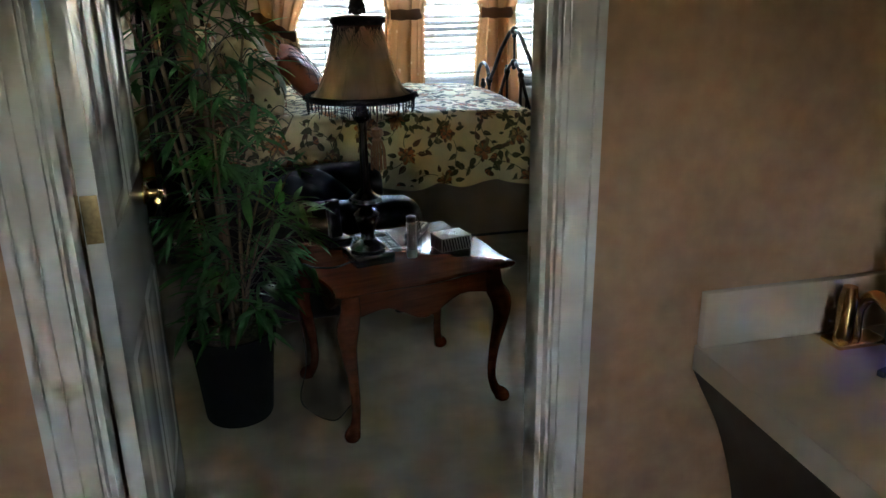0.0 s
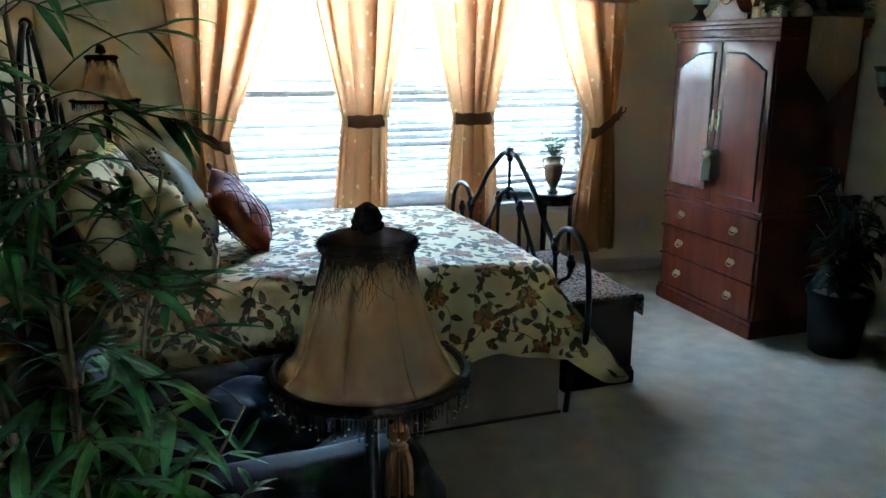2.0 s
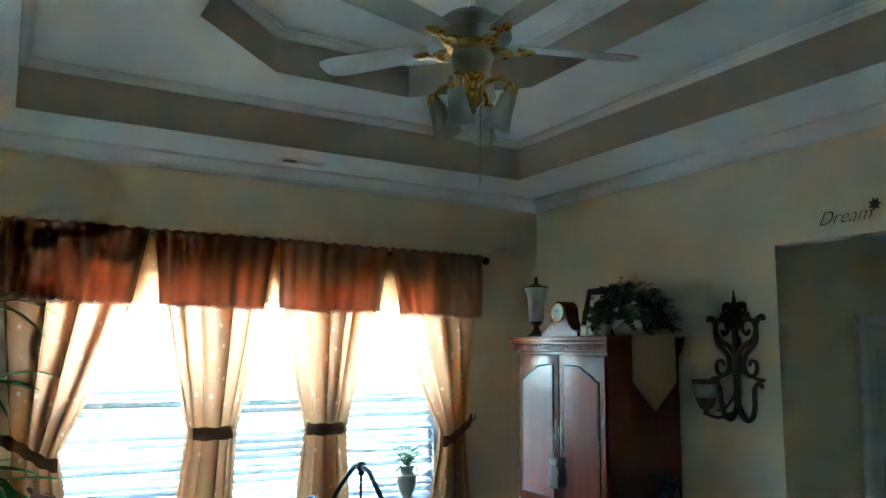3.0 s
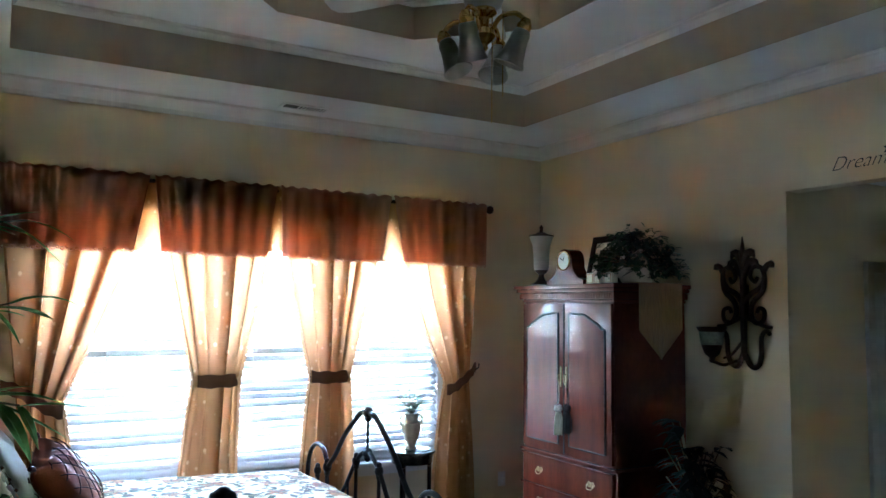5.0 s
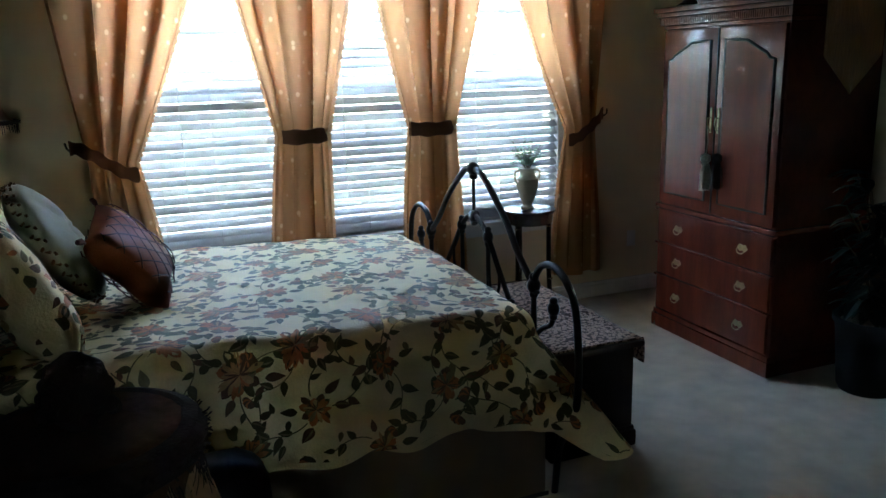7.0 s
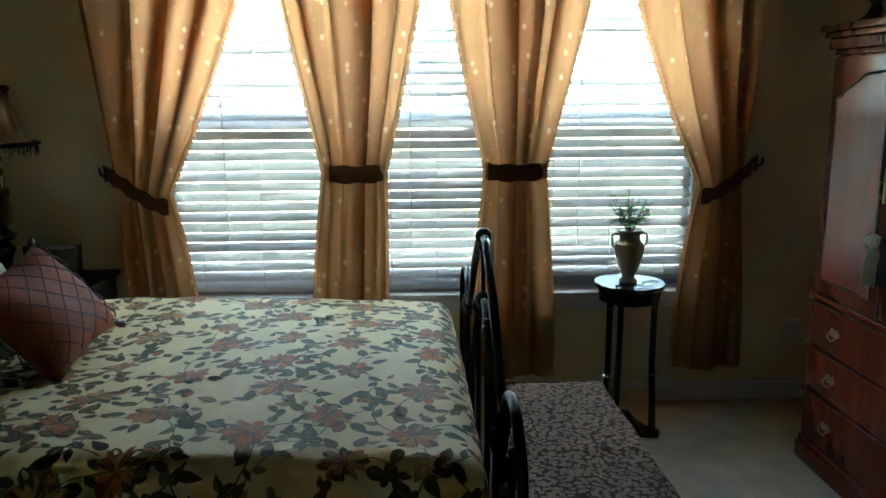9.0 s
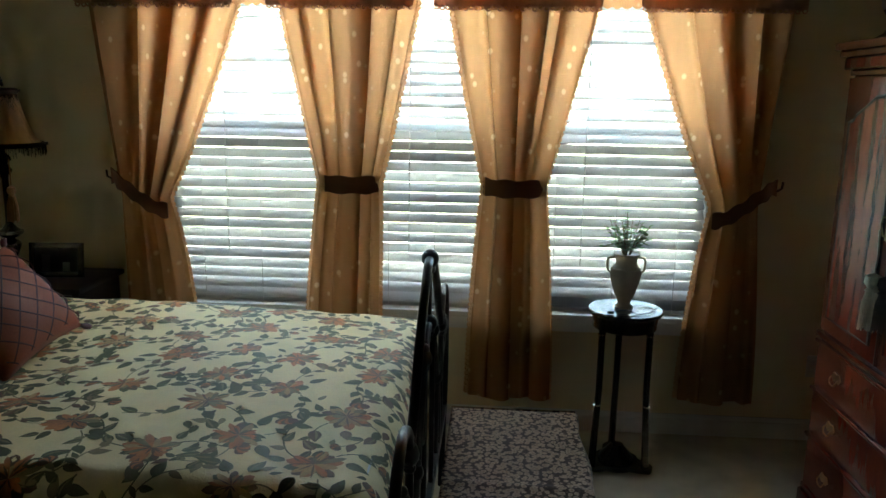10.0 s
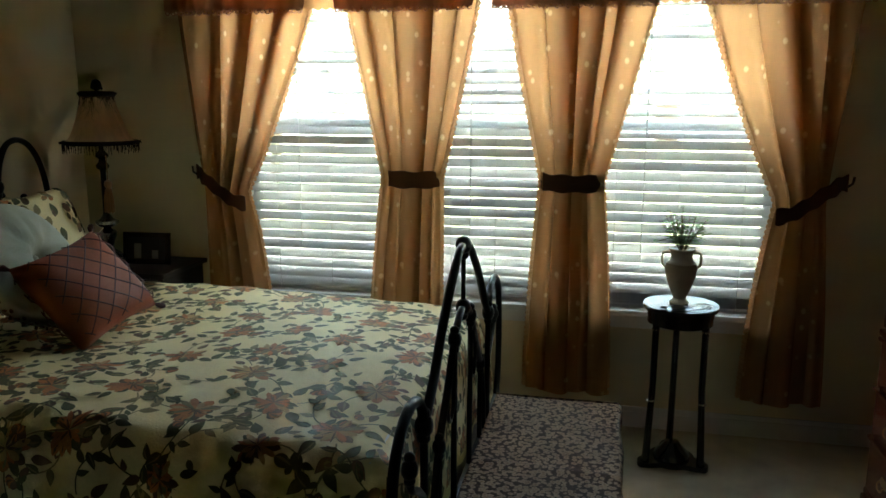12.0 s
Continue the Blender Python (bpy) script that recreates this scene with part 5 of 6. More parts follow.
part("foliage", lv, LEAF_PALE, pot, smooth=False, kind="stuff")
cord = thing("dark_cord", pose(3.415, 7.10, 0.783), "thin dark cord coiled on the plant stand", "cord")
part("cord", tube(spline([(-0.09, -0.02, 0.003), (-0.02, 0.005, 0.012), (0.05, -0.03, 0.003), (0.10, 0.01, 0.006), (0.13, 0.06, 0.003), (0.08, 0.05, 0.012), (0.02, -0.01, 0.004), (-0.05, -0.045, 0.003)], 8), 0.0022, 5), INK, cord)
part("plug", boxes(((-0.10, -0.03, 0.0), (-0.07, -0.012, 0.012)), bevel=0.003), INK, cord)


# ---- side table ----
TABLE = pose(1.265, 3.595, 0, 0, 0, 13)
TZ = 0.57


def side_table():
    t = thing("side_table", TABLE, "cherry wood side table with a scalloped top and cabriole legs", "table")
    hx, hy = 0.352, 0.31
    def ripple(k, n):
        """Ins and outs along one side, corner to corner."""
        s = k / n
        return -0.028 * math.sin(math.pi * s) ** 0.5 + 0.030 * math.exp(-((s - 0.5) / 0.22) ** 2) * 1.0
    out = []
    n = 22
    corners = [(-hx, -hy), (hx, -hy), (hx, hy), (-hx, hy)]
    for i in range(4):
        a, b = Vector(corners[i]), Vector(corners[(i + 1) % 4])
        d = (b - a).normalized()
        nrm = Vector((d.y, -d.x))
        for k in range(1, n):
            p = a + (b - a) * (k / n) + nrm * ripple(k, n)
            out.append((p.x, p.y))
    def grow(f):
        return [(x * (1 + f / hx), y * (1 + f / hy)) for x, y in out]
    bm = bmesh.new()
    prev = None
    for f, z in ((-0.016, TZ - 0.026), (-0.002, TZ - 0.020), (0.004, TZ - 0.012), (0.0, TZ - 0.004), (-0.010, TZ)):
        ring = [bm.verts.new((x, y, z)) for x, y in grow(f)]
        if prev:
            for k in range(len(ring)):
                bm.faces.new((prev[k], prev[(k + 1) % len(ring)], ring[(k + 1) % len(ring)], ring[k]))
        else:
            bm.faces.new(ring[::-1])
        prev = ring
    bm.faces.new(prev)
    part("tabletop", bm, CHERRY, t)
    ax, ay = hx - 0.075, hy - 0.075
    for (x0, y0), (x1, y1) in (((-ax, -ay), (ax, -ay)), ((ax, -ay), (ax, ay)), ((ax, ay), (-ax, ay)), ((-ax, ay), (-ax, -ay))):
        L = math.hypot(x1 - x0, y1 - y0)
        pts = [(0, 0)] + [(L * i / 16, -0.095 + 0.030 * math.sin(math.pi * i / 16 * 3) * math.sin(math.pi * i / 16) - 0.02 * math.exp(-((i - 8) / 2.5) ** 2)) for i in range(17)] + [(L, 0)]
        d = Vector((x1 - x0, y1 - y0, 0)).normalized()
        up = Vector((0, 0, 1))
        nrm = d.cross(up)
        m = Matrix(((d.x, up.x, nrm.x, x0), (d.y, up.y, nrm.y, y0), (d.z, up.z, nrm.z, TZ - 0.027), (0, 0, 0, 1)))
        part("apron", move(prism(pts, -0.009, 0.009), m), CHERRY, t)
    for sx in (-1, 1):
        for sy in (-1, 1):
            d = Vector((sx, sy, 0)).normalized()
            b = Vector((sx * ax, sy * ay, 0))
            keys = [(0.0, TZ - 0.027, 0.030), (0.006, TZ - 0.10, 0.036), (0.034, TZ - 0.155, 0.039), (0.034, TZ - 0.23, 0.029), (0.010, 0.22, 0.020), (0.0, 0.11, 0.0165), (0.012, 0.05, 0.018), (0.034, 0.026, 0.027), (0.044, 0.013, 0.029), (0.046, 0.0, 0.022)]
            pts = spline([b + d * o + Vector((0, 0, z)) for o, z, r in keys], 4)
            rad = [k.x for k in spline([(r, 0, 0) for o, z, r in keys], 4)]
            part("leg", tube(pts, rad, 12), CHERRY, t)


side_table()


def shade_lamp(m, seed, label, tall=0.915):
    lamp = thing("fringed_lamp", m, label, "lamp", "fringed lamps")
    b = part("base", boxes(((-0.075, -0.075, 0), (0.075, 0.075, 0.042)), bevel=0.008), BLACK, lamp)
    part("foot_leaves", lathe([(0.066, 0.042), (0.070, 0.052), (0.056, 0.066), (0.030, 0.085)], 8), PEWTER, b)
    part("urn", lathe([(0.030, 0.075), (0.024, 0.10), (0.032, 0.125), (0.043, 0.155), (0.046, 0.175), (0.032, 0.19), (0.018, 0.20), (0.040, 0.208), (0.056, 0.222), (0.054, 0.236), (0.034, 0.25), (0.020, 0.27)], 16), BLACK, lamp)
    part("leaf_collar", lathe([(0.040, 0.212), (0.060, 0.224), (0.058, 0.238), (0.046, 0.240)], 9), PEWTER, lamp)
    part("column", lathe([(0.020, 0.262), (0.016, 0.29), (0.0145, 0.49), (0.017, 0.505), (0.030, 0.515), (0.034, 0.53), (0.022, 0.545), (0.016, 0.56), (0.034, 0.575), (0.030, 0.59), (0.012, 0.61), (0.008, 0.80), (0.006, tall - 0.06)], 16), BLACK, lamp)
    zs0, zs1 = tall - 0.305, tall - 0.055

    def prof(t):
        return 0.176 - 0.100 * (t ** 0.55)
    panels = 8

    def skin(u, v):
        q = 2 * math.pi * u
        r = prof(v) * (1 - 0.022 * abs(math.sin(q * panels / 2)) ** 0.5 * 0 - 0.02 * (1 - abs(math.cos(q * panels / 2))))
        return Vector((r * math.cos(q), r * math.sin(q), zs0 + (zs1 - zs0) * v))
    sh = part("shade", sheet(skin, 64, 20), SHADE, lamp, "tan bell shade with dark beaded fringe", smooth="all")
    part("shade_seams", tube_many([[skin(k / panels, v / 12) * 1.003 for v in range(13)] for k in range(panels)], 0.0016), SHADE, sh, kind="stuff")
    part("upper_lace", sheet(lambda u, v: skin(u, 0.93 + 0.07 * v) + Vector((0.004 * math.cos(2 * math.pi * u), 0.004 * math.sin(2 * math.pi * u), -0.012 * (v == 0) * abs(math.sin(u * 57) + 0.6 * math.sin(u * 131)))), 96, 4), SHADE_TOP, sh, "dark hanging lace")
    part("bottom_rim", tube([(0.179 * math.cos(q), 0.179 * math.sin(q), zs0) for q in [i * math.pi / 24 for i in range(48)]], 0.011, 8, close=True), FRINGE, sh)
    part("top_rim", tube([(0.077 * math.cos(q), 0.077 * math.sin(q), zs1 - 0.004) for q in [i * math.pi / 16 for i in range(32)]], 0.0145, 8, close=True), FRINGE, sh)
    part("top_disc", lathe([(0.078, zs1 + 0.002), (0.076, zs1 + 0.0085), (0.03, zs1 + 0.011), (0.012, zs1 + 0.012)], 28), SHADE_TOP, sh)
    rnd = random.Random(seed)
    fr, beads, hair = bmesh.new(), bmesh.new(), bmesh.new()
    for i in range(150):
        q = 2 * math.pi * (i + rnd.uniform(-0.3, 0.3)) / 150
        L = rnd.uniform(0.022, 0.055)
        c, s = math.cos(q), math.sin(q)
        r = 0.180 + rnd.uniform(-0.004, 0.006)
        tube([(r * c, r * s, zs0), (r * c, r * s, zs0 - L)], 0.0015, 3, fr)
        bmesh.ops.create_icosphere(beads, subdivisions=1, radius=0.0027, matrix=Matrix.Translation((r * c, r * s, zs0 - L)))
    for i in range(760):
        q = rnd.uniform(0, 6.28)
        top = rnd.random() < 0.4
        z, r = (zs1 - 0.004, 0.084) if top else (zs0, 0.186)
        d = Vector((math.cos(q), math.sin(q), rnd.uniform(-1.0, 0.9))).normalized()
        p = Vector((r * math.cos(q), r * math.sin(q), z))
        tube([p, p + d * rnd.uniform(0.006, 0.014)], 0.0009, 3, hair)
    # feathery locks that hang over the upper shade
    for c in range(13):
        q0, deep = 2 * math.pi * (c + rnd.uniform(-0.3, 0.3)) / 13, rnd.uniform(0.22, 0.55)
        for i in range(22):
            q, side, reach = q0 + rnd.gauss(0, 0.10), rnd.gauss(0, 0.16), deep * rnd.uniform(0.3, 1.0)
            pts = [skin((q + side * (k / 6) ** 2 + 0.035 * math.sin(k * 1.3 + i)) / 6.283 % 1.0, max(0.0, 0.98 - reach * k / 6)) * 1.0 for k in range(7)]
            pts = [Vector((p.x * (1.012 + 0.012 * math.sin(k * 0.5)), p.y * (1.012 + 0.012 * math.sin(k * 0.5)), p.z)) for k, p in enumerate(pts)]
            tube(pts, [0.0008 - 0.00008 * k for k in range(7)], 3, hair)
    part("fringe", fr, FRINGE, sh, kind="stuff")
    part("beads", beads, PEWTER, sh, kind="stuff")
    part("feathered_trim", hair, FRINGE, sh, kind="stuff")
    bm = lathe([(0.008, tall - 0.058), (0.012, tall - 0.05), (0.009, tall - 0.042), (0.022, tall - 0.03), (0.026, tall - 0.012), (0.020, tall + 0.006), (0.006, tall + 0.016)], 14)
    part("finial", bm, FRINGE, lamp)
    bm = bmesh.new()
    for i in range(26):
        q, h = i * 2.4, tall - 0.032 + 0.04 * (i / 26)
        r = 0.024 * (1 - 0.5 * (i / 26) ** 2)
        ball(bm, (r * math.cos(q), r * math.sin(q), h), 0.007, 6)
    part("finial_beading", bm, FRINGE, lamp, kind="stuff")
    return lamp


def tube_many(lines, r):
    bm = bmesh.new()
    for l in lines:
        tube(l, r, 4, bm)
    return bm


LAMP_AT = pose(1.149, 3.540, TZ + 0.001, 0, 0, 14)
shade_lamp(LAMP_AT, 41, "tan fringed table lamp with a black turned column", 0.90)
hanging_tassel(pose(1.195, 3.515, 1.17), 0.26, 0.029, TASSEL, "long gold tassel hanging from the lamp column", 30)


# ---- things on the side table ----
def spot(x, y, turn=0.0):
    return pose(x, y, TZ + 0.001, 0, 0, turn)


def put_phone():
    p = thing("phone", spot(1.36, 3.71, 28), "dark cordless phone standing in its charging cradle", "phone")
    part("cradle", boxes(((-0.045, -0.04, 0), (0.045, 0.04, 0.032)), bevel=0.008), INK, p)
    h = part("handset", move(boxes(((-0.026, -0.013, 0), (0.026, 0.013, 0.155)), bevel=0.008), pose(0, 0.008, 0.02, -8, 0, 0)), INK, p)
    part("cradle_edge", boxes(((-0.046, -0.0415, 0.024), (0.046, -0.0395, 0.030))), PEWTER, p)
    return p


phone = put_phone()
phone.matrix_basis = spot(1.060, 3.75, 20)

calc = thing("calculator", spot(1.20, 3.69, 8), "dark desk calculator with pale keys", "calculator")
part("case", move(boxes(((-0.075, -0.095, 0), (0.075, 0.095, 0.016)), bevel=0.004), pose(0, 0, 0.002, 3, 0, 0)), INK, calc)
part("display", move(boxes(((-0.06, 0.05, 0.016), (0.06, 0.08, 0.0185)), bevel=0.001), pose(0, 0, 0.002, 3, 0, 0)), PEWTER, calc)
for i in range(5):
    for j in range(5):
        part("key", move(boxes(((-0.062 + i * 0.026, -0.08 + j * 0.024, 0.016), (-0.043 + i * 0.026, -0.064 + j * 0.024, 0.021)), bevel=0.0015), pose(0, 0, 0.002, 3, 0, 0)), GREY_CLOTH, calc)

remote = thing("remote_control", spot(1.385, 3.80, -28), "silver-topped remote control lying on the table", "remote")
part("case", boxes(((-0.028, -0.085, 0.0), (0.028, 0.085, 0.024)), bevel=0.006), INK, remote)
part("faceplate", boxes(((-0.024, -0.08, 0.0242), (0.024, 0.08, 0.027)), bevel=0.001), GREY_CLOTH, remote)
for j in range(6):
    for i in range(3):
        part("button", boxes(((-0.017 + i * 0.013, -0.065 + j * 0.022, 0.027), (-0.009 + i * 0.013, -0.054 + j * 0.022, 0.030)), bevel=0.001), INK, remote)

torch = thing("patterned_bottle", spot(1.310, 3.53, 10), "slim bottle with a black and white zigzag sleeve", "bottle")
part("sleeve", lathe([(0.0165, 0.03), (0.017, 0.032), (0.017, 0.138), (0.0165, 0.14)], 20), INK, torch)
bm = bmesh.new()
for k in range(9):
    tube([(0.0175 * math.cos(q), 0.0175 * math.sin(q), 0.038 + k * 0.0115 + (0.004 if i % 2 else -0.004)) for i, q in enumerate([j * math.pi / 10 for j in range(20)])], 0.0016, 4, bm, close=True)
part("zigzag", bm, WHITE, torch, kind="stuff")
part("bottom", lathe([(0.0175, 0), (0.0185, 0.003), (0.0185, 0.028), (0.0165, 0.031)], 20), WHITE, torch)
part("cap", lathe([(0.0165, 0.138), (0.018, 0.141), (0.018, 0.155), (0.012, 0.158)], 20), INK, torch)
part("strap", tube(spline([(0.016, 0, 0.15), (0.03, -0.01, 0.12), (0.032, -0.015, 0.05), (0.024, -0.012, 0.01), (0.018, 0.002, 0.004)], 6), 0.0018, 5), INK, torch)

tissue = thing("striped_box", spot(1.475, 3.60, 12), "small white box with black diagonal stripes on its sides", "box")
part("carton", boxes(((-0.062, -0.05, 0), (0.062, 0.05, 0.055)), bevel=0.002), WHITE, tissue)
bm = bmesh.new()
for i in range(11):
    x = -0.058 + i * 0.0115
    for y, s in ((-0.0504, 1), (0.0504, -1)):
        vs = [bm.verts.new((x + d, y, z)) for d, z in ((0, 0.004), (0.0055, 0.004), (0.0055 - 0.010 if x > -0.05 else 0.0055, 0.05), (-0.010 if x > -0.05 else 0, 0.05))]
        bm.faces.new(vs)
for i in range(8):
    y = -0.046 + i * 0.012
    for x in (-0.0624, 0.0624):
        vs = [bm.verts.new((x, y + d, z)) for d, z in ((0, 0.004), (0.006, 0.004), (0.012 if y < 0.03 else 0.006, 0.05), (0.006 if y < 0.03 else 0, 0.05))]
        bm.faces.new(vs)
part("stripes", bm, INK, tissue, smooth=False, kind="stuff")
part("printed_lines", boxes(((-0.025, 0.008, 0.0552), (0.025, 0.012, 0.0556)), ((-0.018, -0.004, 0.0552), (0.018, 0.0, 0.0556)), ((-0.022, -0.016, 0.0552), (0.022, -0.013, 0.0556))), PEWTER, tissue)
wire = thing("lamp_cord", pose(1.149, 3.543, TZ + 0.002), "dark cord running from the lamp over the table edge", "cord")
part("cord", tube(spline([(-0.07, -0.02, 0.003), (-0.13, -0.06, 0.003), (-0.20, -0.04, 0.003), (-0.245, 0.02, -0.005), (-0.27, 0.03, -0.10), (-0.25, 0.05, -0.40), (-0.28, 0.02, -TZ + 0.008), (-0.18, -0.14, -TZ + 0.006), (-0.10, -0.05, -TZ + 0.006)], 8), 0.003, 6), INK, wire)

# ---- nightstand, its lamp and picture ----
ns = thing("nightstand", pose(0.50, 7.28, 0), "dark wooden nightstand beside the bed", "nightstand")
part("body", boxes(((-0.37, -0.20, 0.06), (0.37, 0.20, 0.79)), bevel=0.005), DARKWOOD, ns)
part("top", boxes(((-0.39, -0.225, 0.79), (0.39, 0.22, 0.815)), bevel=0.006), DARKWOOD, ns)
for z in (0.12, 0.35, 0.58):
    d = part("drawer", boxes(((-0.34, -0.212, z), (0.34, -0.198, z + 0.20)), bevel=0.004), DARKWOOD, ns)
    part("knob", ball(bmesh.new(), (0, -0.225, z + 0.10), 0.014, 10), BRASS, d)
for x in (-0.33, 0.33):
    for y in (-0.16, 0.16):
        part("leg", lathe([(0.018, 0), (0.028, 0.03), (0.026, 0.065)], 12, centre=(x, y, 0)), DARKWOOD, ns)
shade_lamp(pose(0.475, 7.22, 0.816, 0, 0, 40), 42, "tan fringed table lamp on the nightstand", 0.955)
hanging_tassel(pose(0.52, 7.19, 1.40), 0.30, 0.026, TASSEL, "long gold tassel hanging from the nightstand lamp", 30)
pf = thing("photo_frame", pose(0.66, 7.27, 0.8165, -8, 0, 6), "black photo frame standing on the nightstand", "photo frame")
part("frame", boxes(((-0.13, -0.01, 0), (-0.105, 0.01, 0.17)), ((0.105, -0.01, 0), (0.13, 0.01, 0.17)), ((-0.105, -0.01, 0), (0.105, 0.01, 0.025)), ((-0.105, -0.01, 0.145), (0.105, 0.01, 0.17)), bevel=0.003), BLACK, pf)
part("photo", boxes(((-0.106, -0.003, 0.024), (0.106, 0.004, 0.146))), INK, pf, "dim photograph", smooth=False)
for lo, hi in (((-0.07, -0.0045, 0.03), (-0.03, -0.0035, 0.11)), ((0.03, -0.0045, 0.03), (0.065, -0.0035, 0.075))):
    part("photo_patch", boxes((lo, hi)), GREY_CLOTH, pf, smooth=False)


# ---- leather armchair with a throw ----
def pad(lo, hi, r, n=10, sag=0.0):
    bm = bmesh.new()
    box(bm, lo, hi)
    bmesh.ops.subdivide_edges(bm, edges=bm.edges[:], cuts=n, use_grid_fill=True)
    c = Vector([(a + b) / 2 for a, b in zip(lo, hi)])
    h = Vector([(b - a) / 2 for a, b in zip(lo, hi)])
    for v in bm.verts:
        d = v.co - c
        q = Vector([max(-1, min(1, d[i] / h[i])) for i in range(3)])
        inner = Vector([max(-(h[i] - r), min(h[i] - r, d[i])) for i in range(3)])
        e = d - inner
        if e.length > 1e-6:
            v.co = c + inner + e.normalized() * min(r, e.length if e.length < r else r)
        v.co.z -= sag * (1 - q.x * q.x) * (1 - q.y * q.y) * (1 if q.z > 0 else 0)
        v.co += Vector((noise.noise(v.co * 6), noise.noise(v.co * 6 + Vector((5, 0, 0))), noise.noise(v.co * 6 + Vector((9, 0, 0))))) * 0.006
    return bm


ch = thing("armchair", pose(1.02, 4.66, 0, 0, 0, 4), "black leather armchair with rolled arms facing across the room", "armchair")
part("base", pad((-0.46, -0.40, 0.05), (0.42, 0.40, 0.28), 0.04), LEATHER, ch)
part("seat_cushion", pad((-0.34, -0.28, 0.26), (0.52, 0.28, 0.43), 0.07, sag=0.02), LEATHER, ch)
part("front_panel", pad((0.40, -0.29, 0.06), (0.60, 0.29, 0.34), 0.07), LEATHER, ch)
for s in (-1, 1):
    part("arm", pad((-0.44, s * 0.39 - 0.12, 0.06), (0.46, s * 0.39 + 0.12, 0.60), 0.105, 12), LEATHER, ch)
part("backrest", move(pad((-0.13, -0.40, 0), (0.13, 0.40, 0.62), 0.12, 12), pose(-0.42, 0, 0.32, 0, -14, 0)), LEATHER, ch)
for x in (-0.40, 0.36):
    for y in (-0.34, 0.34):
        part("foot", lathe([(0.022, 0), (0.03, 0.02), (0.03, 0.055)], 12, centre=(x, y, 0)), DARKWOOD, ch)
# navy heap added where the leather seat carries a bluish highlight
seat_heap = thing("seat_highlight_heap", pose(0.98, 4.78, 0.45, 0, 0, 15), "dark navy heap standing in for a bluish highlight on the armchair seat", "clothes")
part("cloth", sheet(lambda u, v: Vector((-0.26 + 0.52 * u, -0.24 + 0.42 * v, 0.02 + 0.17 * math.sin(math.pi * u) ** 0.6 * math.sin(math.pi * v) ** 0.6 + 0.02 * math.sin(u * 14 + v * 9))), 30, 30, thick=0.01), NAVY, seat_heap, smooth="all")


# ---- tall artificial bamboo ----
def bamboo():
    rnd = random.Random(17)
    p = thing("bamboo_plant", pose(0.64, 3.57, 0), "tall artificial bamboo with long green leaves in a black pot", "plant")
    part("pot", lathe([(0.118, 0), (0.123, 0.01), (0.148, 0.305), (0.158, 0.31), (0.158, 0.345), (0.146, 0.343), (0.138, 0.31)], 32), POT, p)
    part("moss", sheet(lambda u, v: Vector((0.142 * v * math.cos(6.2832 * u), 0.142 * v * math.sin(6.2832 * u), 0.332 + 0.035 * (1 - v * v) + 0.014 * noise.noise(Vector((9 * v * math.cos(6.2832 * u), 9 * v * math.sin(6.2832 * u), 1))))), 30, 8), MOSS, p, "dry grey moss", smooth="all")
    leaves = bmesh.new()
    branch = bmesh.new()
    canes = [(-0.03, -0.02, -0.28, 0.06, 1.95, 0.013), (0.03, 0.02, -0.16, 0.10, 2.0, 0.014), (0.00, 0.04, -0.04, 0.02, 1.8, 0.012), (-0.05, 0.03, -0.24, -0.10, 1.7, 0.010), (0.05, -0.03, 0.12, 0.06, 1.55, 0.009), (0.01, -0.05, 0.02, -0.14, 1.4, 0.009), (0.04, 0.05, 0.24, -0.02, 1.1, 0.007), (0.05, 0.0, 0.18, -0.10, 0.90, 0.006), (0.03, -0.06, 0.14, -0.16, 0.75, 0.006)]
    for x, y, dx, dy, h, r in canes:
        pts = spline([(x, y, 0.25), (x + dx * 0.12, y + dy * 0.12, 0.25 + (h - 0.25) * 0.35), (x + dx * 0.45, y + dy * 0.45, 0.25 + (h - 0.25) * 0.7), (x + dx, y + dy, h)], 9)
        rad = [0.78 * r * (1 - 0.55 * i / (len(pts) - 1)) * (1.18 if i % 4 == 0 else 1.0) for i in range(len(pts))]
        part("cane", tube(pts, rad, 9), CANE, p)
        for i in range(8 if r > 0.0095 else 4, len(pts)):
            for k in range(2 if i % 3 == 0 else 1):
                q = rnd.uniform(0, 6.28)
                if pts[i].x < -0.15 and math.cos(q) < 0:
                    q = math.pi - q
                L = rnd.uniform(0.08, 0.27)
                e = Vector(pts[i]) + Vector((L * math.cos(q), L * math.sin(q), rnd.uniform(-0.02, 0.14)))
                if e.x > 0.32 or (e.x > 0.23 and e.z > 0.95) or (i % 7 == 1):
                    continue
                bp = spline([pts[i], (Vector(pts[i]) + e) / 2 + Vector((0, 0, 0.035)), e], 4)
                tube(bp, 0.0019, 4, branch)
                for j in range(rnd.randint(4, 6)):
                    b = bp[rnd.randrange(max(2, len(bp) - 4), len(bp))]
                    a2 = q + rnd.uniform(-1.2, 1.2)
                    ll = rnd.uniform(0.08, 0.165) * (0.85 if e.x > 0.12 else 1.0)
                    leaf_blade(leaves, b, (math.cos(a2), math.sin(a2), rnd.uniform(-0.6, 0.55)), ll, ll * rnd.uniform(0.07, 0.105), rnd.uniform(0.2, 0.95), 5)
    part("twig_growth", branch, TWIG, p, kind="stuff")
    part("foliage", leaves, LEAF, p, "long narrow green leaves", smooth=False, kind="stuff")


bamboo()


